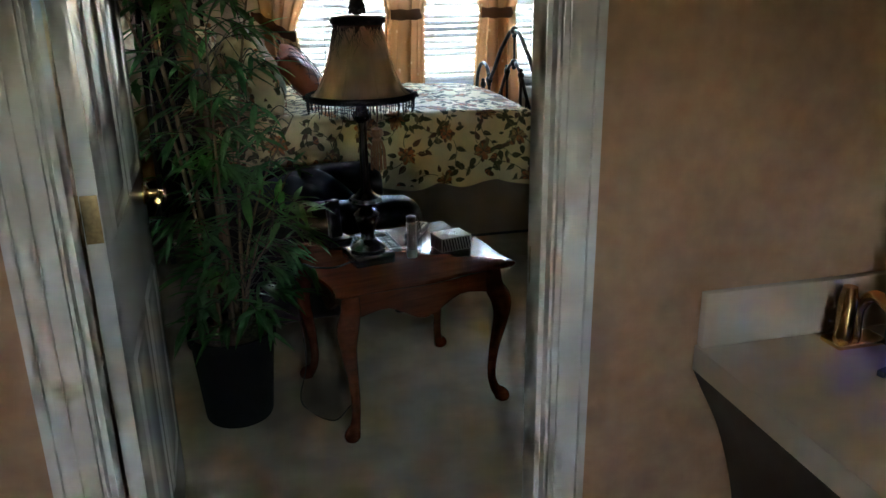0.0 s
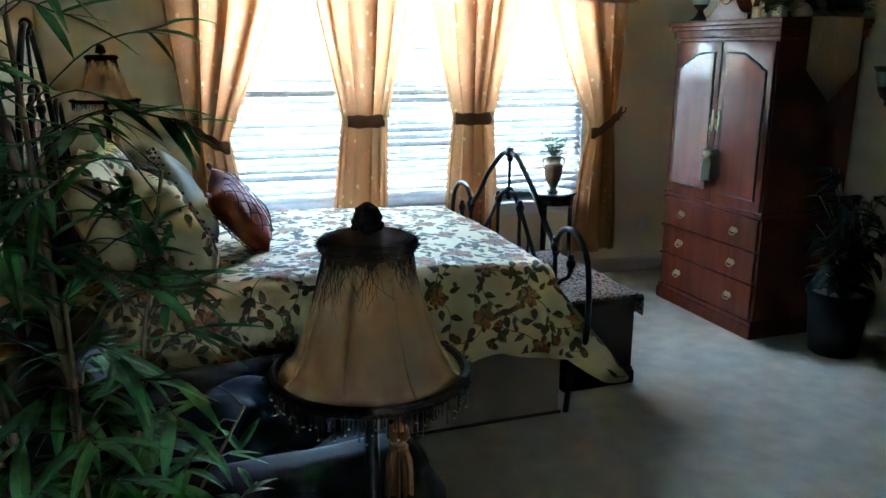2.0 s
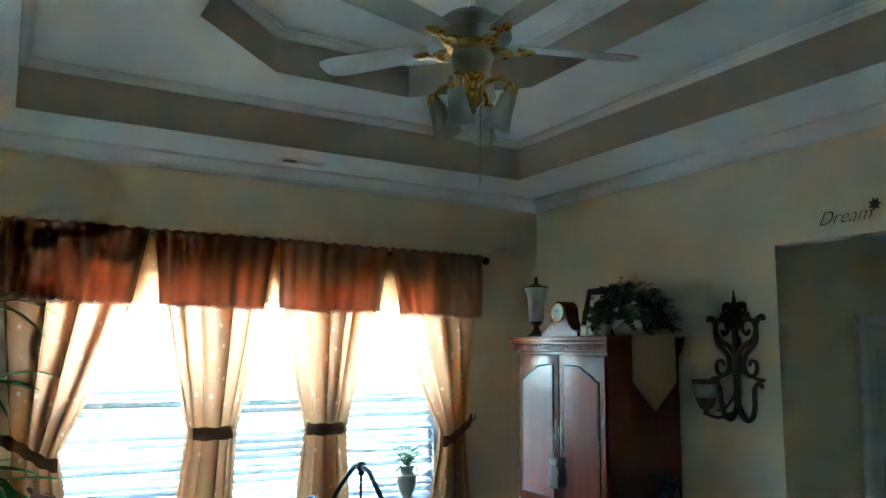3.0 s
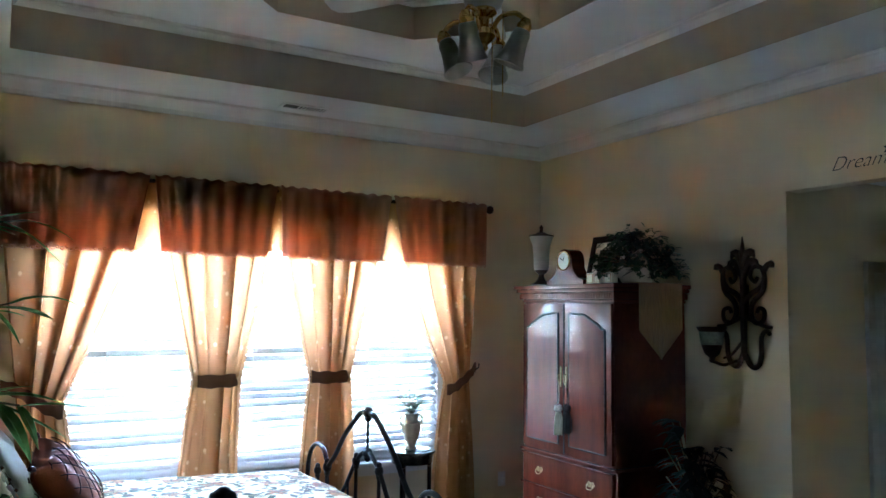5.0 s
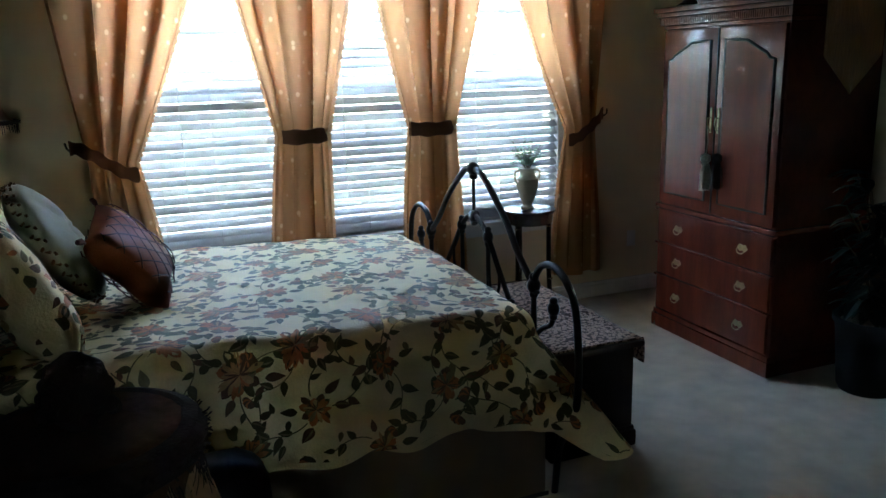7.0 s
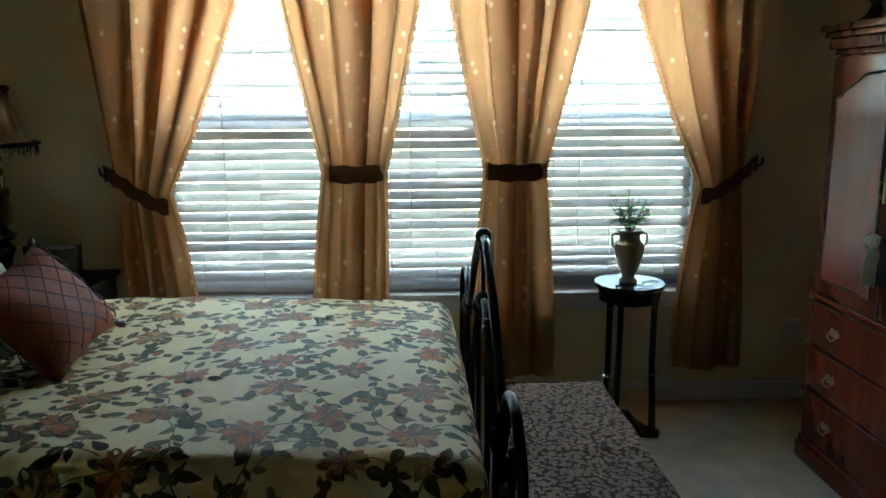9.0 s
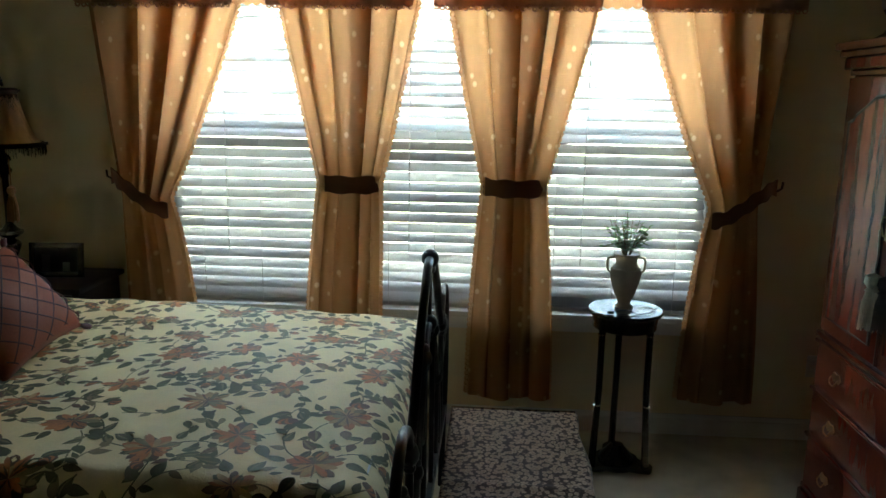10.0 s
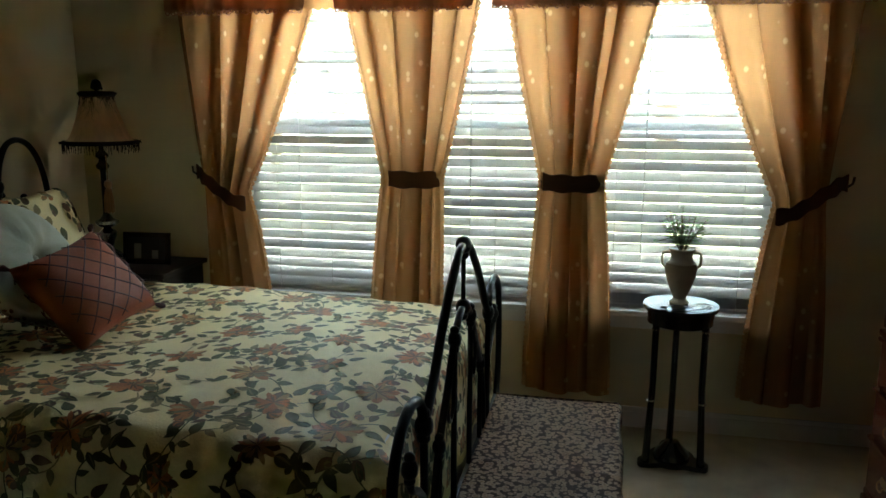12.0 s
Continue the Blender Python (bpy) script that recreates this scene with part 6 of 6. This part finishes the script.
# ---- wall sconce ----
def sconce():
    s = thing("wall_sconce", pose(XR - 0.002, 5.47, 1.43), "ornate bronzed scroll sconce with a glass candle cup", "sconce")
    X = -0.03

    def scroll(keys, r=0.017, steps=7, nm="scrollwork"):
        n = len(keys)
        pts = spline([(X + 0.004 * math.sin(i), y, z) for i, (y, z) in enumerate(keys)], steps)
        k = len(pts)
        return part(nm, tube(pts, [r * (1 - 0.35 * i / k) for i in range(k)], 8), BRONZE, s)
    part("stem", tube(spline([(X, 0, 0.08), (X, 0, 0.3), (X, 0, 0.62), (X, 0, 0.74), (X, 0, 0.82)], 6), [0.02] * 12 + [0.024] * 6 + [0.014, 0.012, 0.010, 0.008, 0.006, 0.005, 0.003], 8), BRONZE, s)
    bm = ball(bmesh.new(), (X, 0, 0.70), 0.022, 10, (0.8, 0.9, 2.6))
    for sgn in (-1, 1):
        for z, w, h in ((0.60, 0.10, 0.09), (0.66, 0.075, 0.09)):
            tube(spline([(X, 0, z - 0.03), (X, sgn * w * 0.5, z + h * 0.6), (X, sgn * w, z + h * 0.55), (X, sgn * w * 1.15, z + h * 0.15)], 6), [0.024] * 12 + [0.015, 0.013, 0.012, 0.010, 0.008, 0.006, 0.004], 8, bm)
    part("acanthus", bm, BRONZE, s)
    for sgn in (-1, 1):
        scroll([(0, 0.40), (sgn * 0.05, 0.46), (sgn * 0.12, 0.50), (sgn * 0.155, 0.565), (sgn * 0.13, 0.625), (sgn * 0.075, 0.62), (sgn * 0.055, 0.57), (sgn * 0.085, 0.535), (sgn * 0.105, 0.565)])
        scroll([(sgn * 0.15, 0.60), (sgn * 0.175, 0.635), (sgn * 0.205, 0.645), (sgn * 0.21, 0.62)], 0.020)
        scroll([(sgn * 0.155, 0.56), (sgn * 0.14, 0.48), (sgn * 0.07, 0.41), (sgn * 0.055, 0.34), (sgn * 0.09, 0.285), (sgn * 0.145, 0.30), (sgn * 0.15, 0.36), (sgn * 0.11, 0.375), (sgn * 0.095, 0.345)])
        scroll([(0, 0.10), (sgn * 0.05, 0.02), (sgn * 0.10, 0.03), (sgn * 0.125, 0.10), (sgn * 0.13, 0.20), (sgn * 0.165, 0.24), (sgn * 0.19, 0.215)], 0.019)
        scroll([(0, 0.33), (sgn * 0.06, 0.30), (sgn * 0.15, 0.265), (sgn * 0.20, 0.26)], 0.015)
    # candle cup on the side nearest the window
    c = part("cup", lathe([(0.008, -0.02), (0.02, -0.01), (0.016, 0.01), (0.045, 0.035), (0.062, 0.08), (0.075, 0.17), (0.092, 0.195), (0.092, 0.205), (0.078, 0.20), (0.066, 0.165)], 20, centre=(-0.11, 0.18, 0.05)), BRONZE, s)
    part("glass_insert", lathe([(0.05, 0.07), (0.068, 0.10), (0.078, 0.17), (0.080, 0.19), (0.07, 0.188)], 20, centre=(-0.11, 0.18, 0.05)), SEEDED, c, "seeded green-grey glass cup")
    scroll([(0.02, 0.16), (0.10, 0.08), (0.16, 0.06)], 0.011)
    part("cup_arm", tube(spline([(X, 0.05, 0.05), (-0.07, 0.12, 0.02), (-0.11, 0.18, 0.04)], 6), 0.010, 8), BRONZE, s)
    part("mount", boxes(((-0.028, -0.02, 0.30), (0.0, 0.02, 0.52)), bevel=0.004), BRONZE, s)


sconce()

# ---- word on the wall ----
word = thing("wall_word", pose(XR - 0.003, 4.73, 2.575, 90, 0, -90), "dark cursive word on the wall above the alcove", "wall decal")
cu = bpy.data.curves.new("word", "FONT")
cu.body, cu.size, cu.extrude, cu.shear, cu.align_x = "Dream", 0.112, 0.0008, 0.5, "CENTER"
cu.offset = -0.0022
cu.materials.append(INK)
tx = new("letters", cu)
tx.parent = word
bm = bmesh.new()
for k in range(7):
    q = k * 0.9
    leaf_blade(bm, (0.185, 0.075, 0.004), (math.cos(q), math.sin(q), 0.05), 0.038, 0.010, 0.0, 4, up=Vector((0, 0, 1)))
part("flower", bm, INK, word, smooth=False)


# ---- ceiling fan ----
FAN = Vector((2.48, 4.83, 0))


def fan():
    f = thing("ceiling_fan", pose(FAN.x, FAN.y, 3.728), "white five-blade ceiling fan with brass fittings and glass shades", "ceiling fan")
    part("canopy", lathe([(0.075, 0), (0.075, -0.02), (0.055, -0.06), (0.02, -0.085)][::-1], 24), FANWHITE, f)
    part("downrod", tube([(0, 0, -0.07), (0, 0, -0.44)], 0.0125, 12), FANWHITE, f)
    z = -0.574
    part("motor", lathe([(0.02, z + 0.15), (0.05, z + 0.13), (0.12, z + 0.10), (0.165, z + 0.06), (0.17, z + 0.01), (0.14, z - 0.01), (0.09, z - 0.02)][::-1], 36), FANWHITE, f)
    part("brass_band", lathe([(0.09, z - 0.012), (0.115, z - 0.03), (0.11, z - 0.05), (0.085, z - 0.06)][::-1], 30), BRASS, f)
    part("switch_housing", lathe([(0.085, z - 0.055), (0.09, z - 0.08), (0.075, z - 0.13), (0.05, z - 0.15)][::-1], 28), FANWHITE, f)
    part("light_fitter", lathe([(0.05, z - 0.145), (0.055, z - 0.165), (0.026, z - 0.185), (0.022, z - 0.215), (0.046, z - 0.235), (0.050, z - 0.26), (0.030, z - 0.285), (0.018, z - 0.295), (0.020, z - 0.31), (0.008, z - 0.325)][::-1], 20), BRASS, f)
    for k in range(5):
        q = 72 * k + 54
        m = pose(0, 0, z - 0.02, 0, 0, q)
        outl = [(0.20, -0.05), (0.24, -0.062), (0.665, -0.076), (0.73, -0.062), (0.75, -0.03), (0.75, 0.03), (0.73, 0.062), (0.665, 0.076), (0.24, 0.062), (0.20, 0.05)]
        bl = part("blade", move(prism(outl, -0.003, 0.003), m @ pose(0, 0, 0.006, 12, 0, 0)), FANWHITE, f)
        ir = tube(spline([(0.10, 0, -0.012), (0.15, 0.012, -0.03), (0.19, 0, -0.02), (0.235, 0, -0.004)], 5), 0.009, 8)
        ball(ir, (0.135, 0, -0.025), 0.042, 14, (1.1, 0.95, 0.62))
        ball(ir, (0.245, 0, -0.012), 0.026, 12, (1.4, 1.1, 0.5))
        prism([(0.19, -0.035), (0.27, -0.02), (0.285, 0), (0.27, 0.02), (0.19, 0.035), (0.205, 0)], -0.010, -0.005, ir)
        part("blade_iron", move(ir, m), BRASS, bl, "brass blade iron")
    for k in range(4):
        q = radians(90 * k + 35)
        d = Vector((math.cos(q), math.sin(q), 0))
        arm = part("lamp_arm", tube(spline([Vector((0, 0, z - 0.25)) + d * 0.03, Vector((0, 0, z - 0.19)) + d * 0.075, Vector((0, 0, z - 0.185)) + d * 0.14, Vector((0, 0, z - 0.225)) + d * 0.185], 5), 0.010, 8), BRASS, f)
        tilt = Matrix.Translation(Vector((0, 0, z - 0.225)) + d * 0.185) @ Matrix.Rotation(radians(24), 4, d.cross(Vector((0, 0, 1))) * -1)
        part("socket", move(lathe([(0.014, 0.012), (0.026, -0.005), (0.031, -0.02), (0.028, -0.045)][::-1], 16), tilt), BRASS, arm)
        part("glass_shade", move(lathe([(0.026, -0.03), (0.036, -0.05), (0.040, -0.10), (0.052, -0.155), (0.064, -0.182), (0.062, -0.185), (0.049, -0.154), (0.036, -0.10), (0.02, -0.04)][::-1], 20), tilt), FROST, arm, "frosted bell shade")
    for x, y, L in ((0.03, -0.02, 0.62), (0.09, -0.01, 0.50)):
        part("pull_chain", tube([(x, y, z - 0.14), (x, y, z - L)], 0.0022, 5), BRASS, f)


fan()
vent = thing("ceiling_vent", pose(2.60, 7.31, ZS - 0.001), "white slotted air vent in the ceiling border", "vent")
part("frame", boxes(((-0.17, -0.07, -0.008), (0.17, -0.05, 0)), ((-0.17, 0.05, -0.008), (0.17, 0.07, 0)), ((-0.17, -0.05, -0.008), (-0.15, 0.05, 0)), ((0.15, -0.05, -0.008), (0.17, 0.05, 0)), bevel=0.002), CEIL, vent)
# flat dark plate paints the shade inside the duct, bare at the left
part("duct_shadow", boxes(((-0.15, -0.05, -0.002), (0.15, 0.05, -0.0005))), INK, vent)
for i in range(4, 12):
    part("slat", boxes(((-0.145 + i * 0.025, -0.05, -0.007), (-0.137 + i * 0.025, 0.05, -0.003))), CEIL, vent, smooth=False)
outlet = thing("wall_outlet", pose(4.45, YW - 0.001, 0.40), "cream wall outlet plate beside the window", "outlet")
part("plate", boxes(((-0.036, -0.006, -0.058), (0.036, 0, 0.058)), bevel=0.003), TRIM, outlet)
for z in (-0.024, 0.024):
    part("socket", boxes(((-0.014, -0.008, z - 0.014), (0.014, -0.0055, z + 0.014)), bevel=0.002), WHITE, outlet)


# ---- doorway and open door ----
def jamb():
    j = thing("trim_doorway", pose(0, 0, 0), "white painted door casing of the bathroom doorway", "door casing", kind="structure")
    y0, y1 = YD - T - 0.004, YD + 0.004
    part("jamb", boxes(((DX0 - 0.02, y0, 0), (DX0, y1, DZ)), bevel=0.002), TRIM, j)
    part("jamb", boxes(((DX1, y0, 0), (DX1 + 0.02, y1, DZ)), bevel=0.002), TRIM, j)
    part("head_jamb", boxes(((DX0 - 0.02, y0, DZ), (DX1 + 0.02, y1, DZ + 0.02)), bevel=0.002), TRIM, j)
    for x in (DX0, DX1 - 0.012):
        part("door_stop", boxes(((x, YD - T + 0.02, 0), (x + 0.012, YD - 0.045, DZ)), bevel=0.002), TRIM, j)
    for y, s in ((YD - T, -1), (YD, 1)):
        for x, d in ((DX0 - 0.006, -1), (DX1 + 0.006, 1)):
            a, b = sorted((x, x + d * 0.062))
            c, e = sorted((x + d * 0.062, x + d * 0.080))
            bm = boxes(((a, min(y, y + s * 0.014), 0), (b, max(y, y + s * 0.014), DZ + 0.07)), ((c, min(y, y + s * 0.021), 0), (e, max(y, y + s * 0.021), DZ + 0.086)), ((a + 0.012, min(y, y + s * 0.018), 0), (b - 0.03, max(y, y + s * 0.018), DZ + 0.03)), bevel=0.003)
            part("casing", bm, TRIM, j)
        part("head_casing", boxes(((DX0 - 0.067, min(y, y + s * 0.013), DZ + 0.008), (DX1 + 0.067, max(y, y + s * 0.013), DZ + 0.07)), bevel=0.003), TRIM, j)
    part("strike_plate", boxes(((DX1 - 0.0015, YD - 0.042, 0.93), (DX1 + 0.001, YD - 0.012, 1.01)), bevel=0.0005), OLDBRASS, j, "dark brass strike plate")
    for z in (0.25, 1.13, 1.85):
        part("hinge", boxes(((DX0 - 0.001, YD - 0.034, z - 0.045), (DX0 + 0.002, YD + 0.002, z + 0.045)), bevel=0.001), OLDBRASS, j)


jamb()
LW = 0.835
door = thing("door_1", pose(DX0 + 0.004, YD + 0.008, 0) @ pose(0, 0, 0, 0, 0, 92.5), "white panelled bathroom door standing open into the bedroom", "door", kind="structure")
part("leaf", boxes(((0.0, -0.036, 0.012), (LW, -0.002, 2.045)), bevel=0.002), DOORW, door)


def door_panel(x0, x1, z0, z1, y, s):
    bm = bmesh.new()
    loops = [(0.0, 0.0), (0.012, 0.006), (0.022, 0.002), (0.04, 0.001), (0.06, 0.006)]
    prev = None
    for inset, out in loops:
        ring = [bm.verts.new((x, y + s * (out - 0.0), z)) for x, z in ((x0 + inset, z0 + inset), (x1 - inset, z0 + inset), (x1 - inset, z1 - inset), (x0 + inset, z1 - inset))]
        if prev:
            for k in range(4):
                bm.faces.new((prev[k], prev[(k + 1) % 4], ring[(k + 1) % 4], ring[k]))
        prev = ring
    bm.faces.new(prev)
    return bm


for y, s in ((-0.0365, -1), (-0.0015, 1)):
    for x0, x1 in ((0.11, 0.385), (0.45, 0.725)):
        for z0, z1 in ((0.23, 0.80), (1.06, 1.92)):
            part("door_panel", door_panel(x0, x1, z0, z1, y, s), DOORW, door)
for y, s in ((-0.036, -1), (-0.002, 1)):
    rose = lathe([(0.031, 0), (0.031, 0.004), (0.024, 0.012), (0.012, 0.016), (0.011, 0.04)], 20)
    k = part("door_handle", move(rose, Matrix.Translation((LW - 0.065, y, 0.985)) @ Matrix.Rotation(radians(90 * -s), 4, "X")), BRASS, door, "brass lever handle")
    part("lever", tube(spline([(LW - 0.065, y + s * 0.042, 0.985), (LW - 0.09, y + s * 0.045, 0.988), (LW - 0.13, y + s * 0.044, 0.978), (LW - 0.165, y + s * 0.043, 0.985)], 6), [0.009] * 7 + [0.0085] * 6 + [0.007] * 6, 10), BRASS, k)
part("latch_plate", boxes(((LW - 0.001, -0.031, 0.95), (LW + 0.0015, -0.007, 1.02)), bevel=0.0005), BRASS, door)
for z in (0.25, 1.13, 1.85):
    h = part("hinge", boxes(((-0.002, -0.034, z - 0.045), (0.001, -0.004, z + 0.045)), bevel=0.001), OLDBRASS, door, "brass hinge leaf")
    part("hinge_pin", tube([(-0.002, 0.003, z - 0.047), (-0.002, 0.003, z + 0.047)], 0.006, 8), OLDBRASS, h)

# ---- vanity ----
van = thing("vanity_counter", pose(0, 0, 0), "cream marble vanity counter with a backsplash and sink", "counter")
prof = spline([(1.650, 0.736, 0), (1.672, 0.69, 0), (1.735, 0.56, 0), (1.79, 0.36, 0), (1.81, 0.10, 0), (1.81, 0.0, 0)], 5)
side = [(p.x, p.y) for p in prof] + [(BATH[2] - 0.002, 0.0), (BATH[2] - 0.002, 0.736)]
part("cabinet", move(prism(side, 0, 0.50), Matrix(((1, 0, 0, 0), (0, 0, -1, YD - T - 0.002), (0, 1, 0, 0), (0, 0, 0, 1)))), DARKWOOD, van, "dark wooden cabinet with a curved side")
part("top", prism([(1.648, 2.198), (1.640, 1.66), (1.668, 1.62), (BATH[2] - 0.002, 1.62), (BATH[2] - 0.002, 2.198)], 0.737, 0.793), MARBLE, van)
part("backsplash", boxes(((1.652, YD - T - 0.022, 0.793), (BATH[2] - 0.002, YD - T - 0.001, 0.916)), bevel=0.004), MARBLE, van)
part("sink", lathe([(0.215, 0.0), (0.225, 0.006), (0.215, 0.010), (0.19, 0.004), (0.16, -0.02), (0.0, -0.03)], 36, centre=(2.12, 1.86, 0.793)), WHITE, van, "white oval sink rim")
tap = thing("brass_tap", pose(1.975, 2.12, 0.794), "brass tap with dark handle on the vanity", "tap")
part("plate", boxes(((-0.06, -0.03, 0), (0.06, 0.03, 0.012)), bevel=0.005), BRASS, tap)
part("spout", tube(spline([(0, 0, 0.01), (0, 0, 0.08), (0, -0.04, 0.12), (0, -0.10, 0.10)], 6), 0.013, 10), BRASS, tap)
part("post", lathe([(0.018, 0.0), (0.020, 0.10), (0.014, 0.13)], 14, centre=(-0.03, 0, 0)), BRASS, tap)
shaver = thing("toothbrush_charger", pose(2.055, 2.08, 0.794), "black toiletry device with a small blue light", "toiletry")
part("body", lathe([(0.03, 0), (0.032, 0.02), (0.026, 0.10), (0.028, 0.19), (0.016, 0.22)], 16), INK, shaver)
m, n, l = nodes_of("blue_led")
n["Principled BSDF"].inputs["Emission Color"].default_value = (0.05, 0.08, 1.0, 1)
n["Principled BSDF"].inputs["Emission Strength"].default_value = 0.12
part("indicator_light", ball(bmesh.new(), (-0.006, -0.030, 0.10), 0.009, 10), m, shaver, "lit blue indicator")
razor = thing("razor", pose(1.96, 1.99, 0.7935, 0, 0, 15), "small dark object lying on the vanity", "toiletry")
part("body", boxes(((-0.05, -0.008, 0), (0.05, 0.008, 0.014)), bevel=0.004), INK, razor)
# ---- door in the alcove ----
ad = thing("door_2", pose(5.60, AY - 0.001, 0), "white panelled door in the dim alcove", "door", kind="structure")
part("leaf", boxes(((0.07, -0.02, 0.01), (0.85, 0, 2.04)), bevel=0.002), DOORW, ad)
for x in (0, 0.85):
    part("casing", boxes(((x, -0.03, 0), (x + 0.07, 0, 2.11)), bevel=0.004), TRIM, ad)
part("head_casing", boxes(((0.07, -0.03, 2.04), (0.85, 0, 2.11)), bevel=0.004), TRIM, ad)
for x0, x1 in ((0.16, 0.42), (0.50, 0.76)):
    for z0, z1 in ((0.2, 0.85), (1.0, 1.9)):
        part("door_panel", move(door_panel(x0, x1, z0, z1, -0.0205, -1), pose(0, 0, 0)), DOORW, ad)

# ---- outside ----
structure("ground", boxes(((-400, YW + 0.17, -0.5), (400, 800, -0.45))), GRASS, "mown lawn reaching the horizon", category="ground")
# made-up pale slab, a reflector that lifts light onto ceiling and walls
structure("pavement", boxes(((-30, YW + 1.6, -0.45), (34, 15.0, -0.43))), CONCRETE, "added pale concrete slab that bounces daylight in through the window", category="pavement")
structure("road", boxes(((-200, 24, -0.45), (200, 30, -0.44))), ASPHALT, "grey asphalt street beyond the lawn", category="road")


def house(x, y, w, d, h, seed):
    rnd = random.Random(seed)
    b = thing("neighbour_house", pose(x, y, -0.45), "pale two-storey house with a grey gabled roof across the street", "house", "houses across the street")
    part("wall", boxes(((-w / 2, 0, 0), (w / 2, d, h)), bevel=0.02), SIDING, b, smooth=False)
    bm = bmesh.new()
    prof = [(-0.5, h), (d / 2, h + 3.0), (d + 0.5, h)]
    A = [bm.verts.new((-w / 2 - 0.4, y2, z)) for y2, z in prof]
    B = [bm.verts.new((w / 2 + 0.4, y2, z)) for y2, z in prof]
    for i in range(3):
        bm.faces.new((A[i], A[(i + 1) % 3], B[(i + 1) % 3], B[i]))
    bm.faces.new(A)
    bm.faces.new(B[::-1])
    part("roof", bm, ROOF, b, smooth=False)
    for fl in range(2):
        for i in range(4):
            if fl == 0 and i == 2:
                part("door", boxes(((-0.5, -0.05, 0), (0.5, 0, 2.1))), DARKWOOD, b, smooth=False)
                continue
            cx = -w / 2 + w * (i + 0.5) / 4
            z0 = 0.9 + fl * 2.9
            win = part("window", boxes(((cx - 0.55, -0.06, z0), (cx + 0.55, 0, z0 + 1.5)), bevel=0.02), VINYL, b)
            for s in (-1, 1):
                part("pane", boxes(((cx + (-0.48 if s < 0 else 0.03), -0.075, z0 + 0.07), (cx + (-0.03 if s < 0 else 0.48), -0.061, z0 + 1.43))), INK, win, smooth=False)


house(-13, 36, 13, 9, 5.9, 1)
house(5.5, 38, 12, 9, 5.9, 2)
house(22, 36, 13, 9, 5.9, 3)


def tree(x, y, h, seed):
    rnd = random.Random(seed)
    t = thing("street_tree", pose(x, y, -0.46), "leafy green tree on the lawn", "tree", "trees outside")
    tr = tube(spline([(0, 0, 0), (0.05, 0.02, h * 0.3), (-0.04, 0.05, h * 0.6), (0.02, 0, h * 0.92)], 5), [0.16 * (1 - 0.85 * i / 15) for i in range(16)], 8)
    lv = bmesh.new()
    for i in range(26):
        q, z = rnd.uniform(0, 6.28), h * rnd.uniform(0.35, 0.9)
        r = h * 0.30 * math.sin(math.pi * min(1, (z / h - 0.2) / 0.85)) * rnd.uniform(0.6, 1.1)
        e = Vector((r * math.cos(q), r * math.sin(q), z + 0.15 * h * rnd.random()))
        tube([(0, 0, z * 0.8), e * 0.5 + Vector((0, 0, z * 0.45)), e], [0.05, 0.03, 0.012], 5, tr)
        for k in range(60):
            b = e + Vector((rnd.gauss(0, 0.32), rnd.gauss(0, 0.32), rnd.gauss(0, 0.26)))
            a2 = rnd.uniform(0, 6.28)
            leaf_blade(lv, b, (math.cos(a2), math.sin(a2), rnd.uniform(-0.5, 0.5)), rnd.uniform(0.14, 0.26), 0.055, 0.4, 2)
    part("trunk", tr, BARK, t)
    part("crown", lv, TREELEAF, t, smooth=False, kind="stuff")


tree(-4.5, 20.5, 6.5, 1)
tree(12.5, 21.5, 6.0, 2)
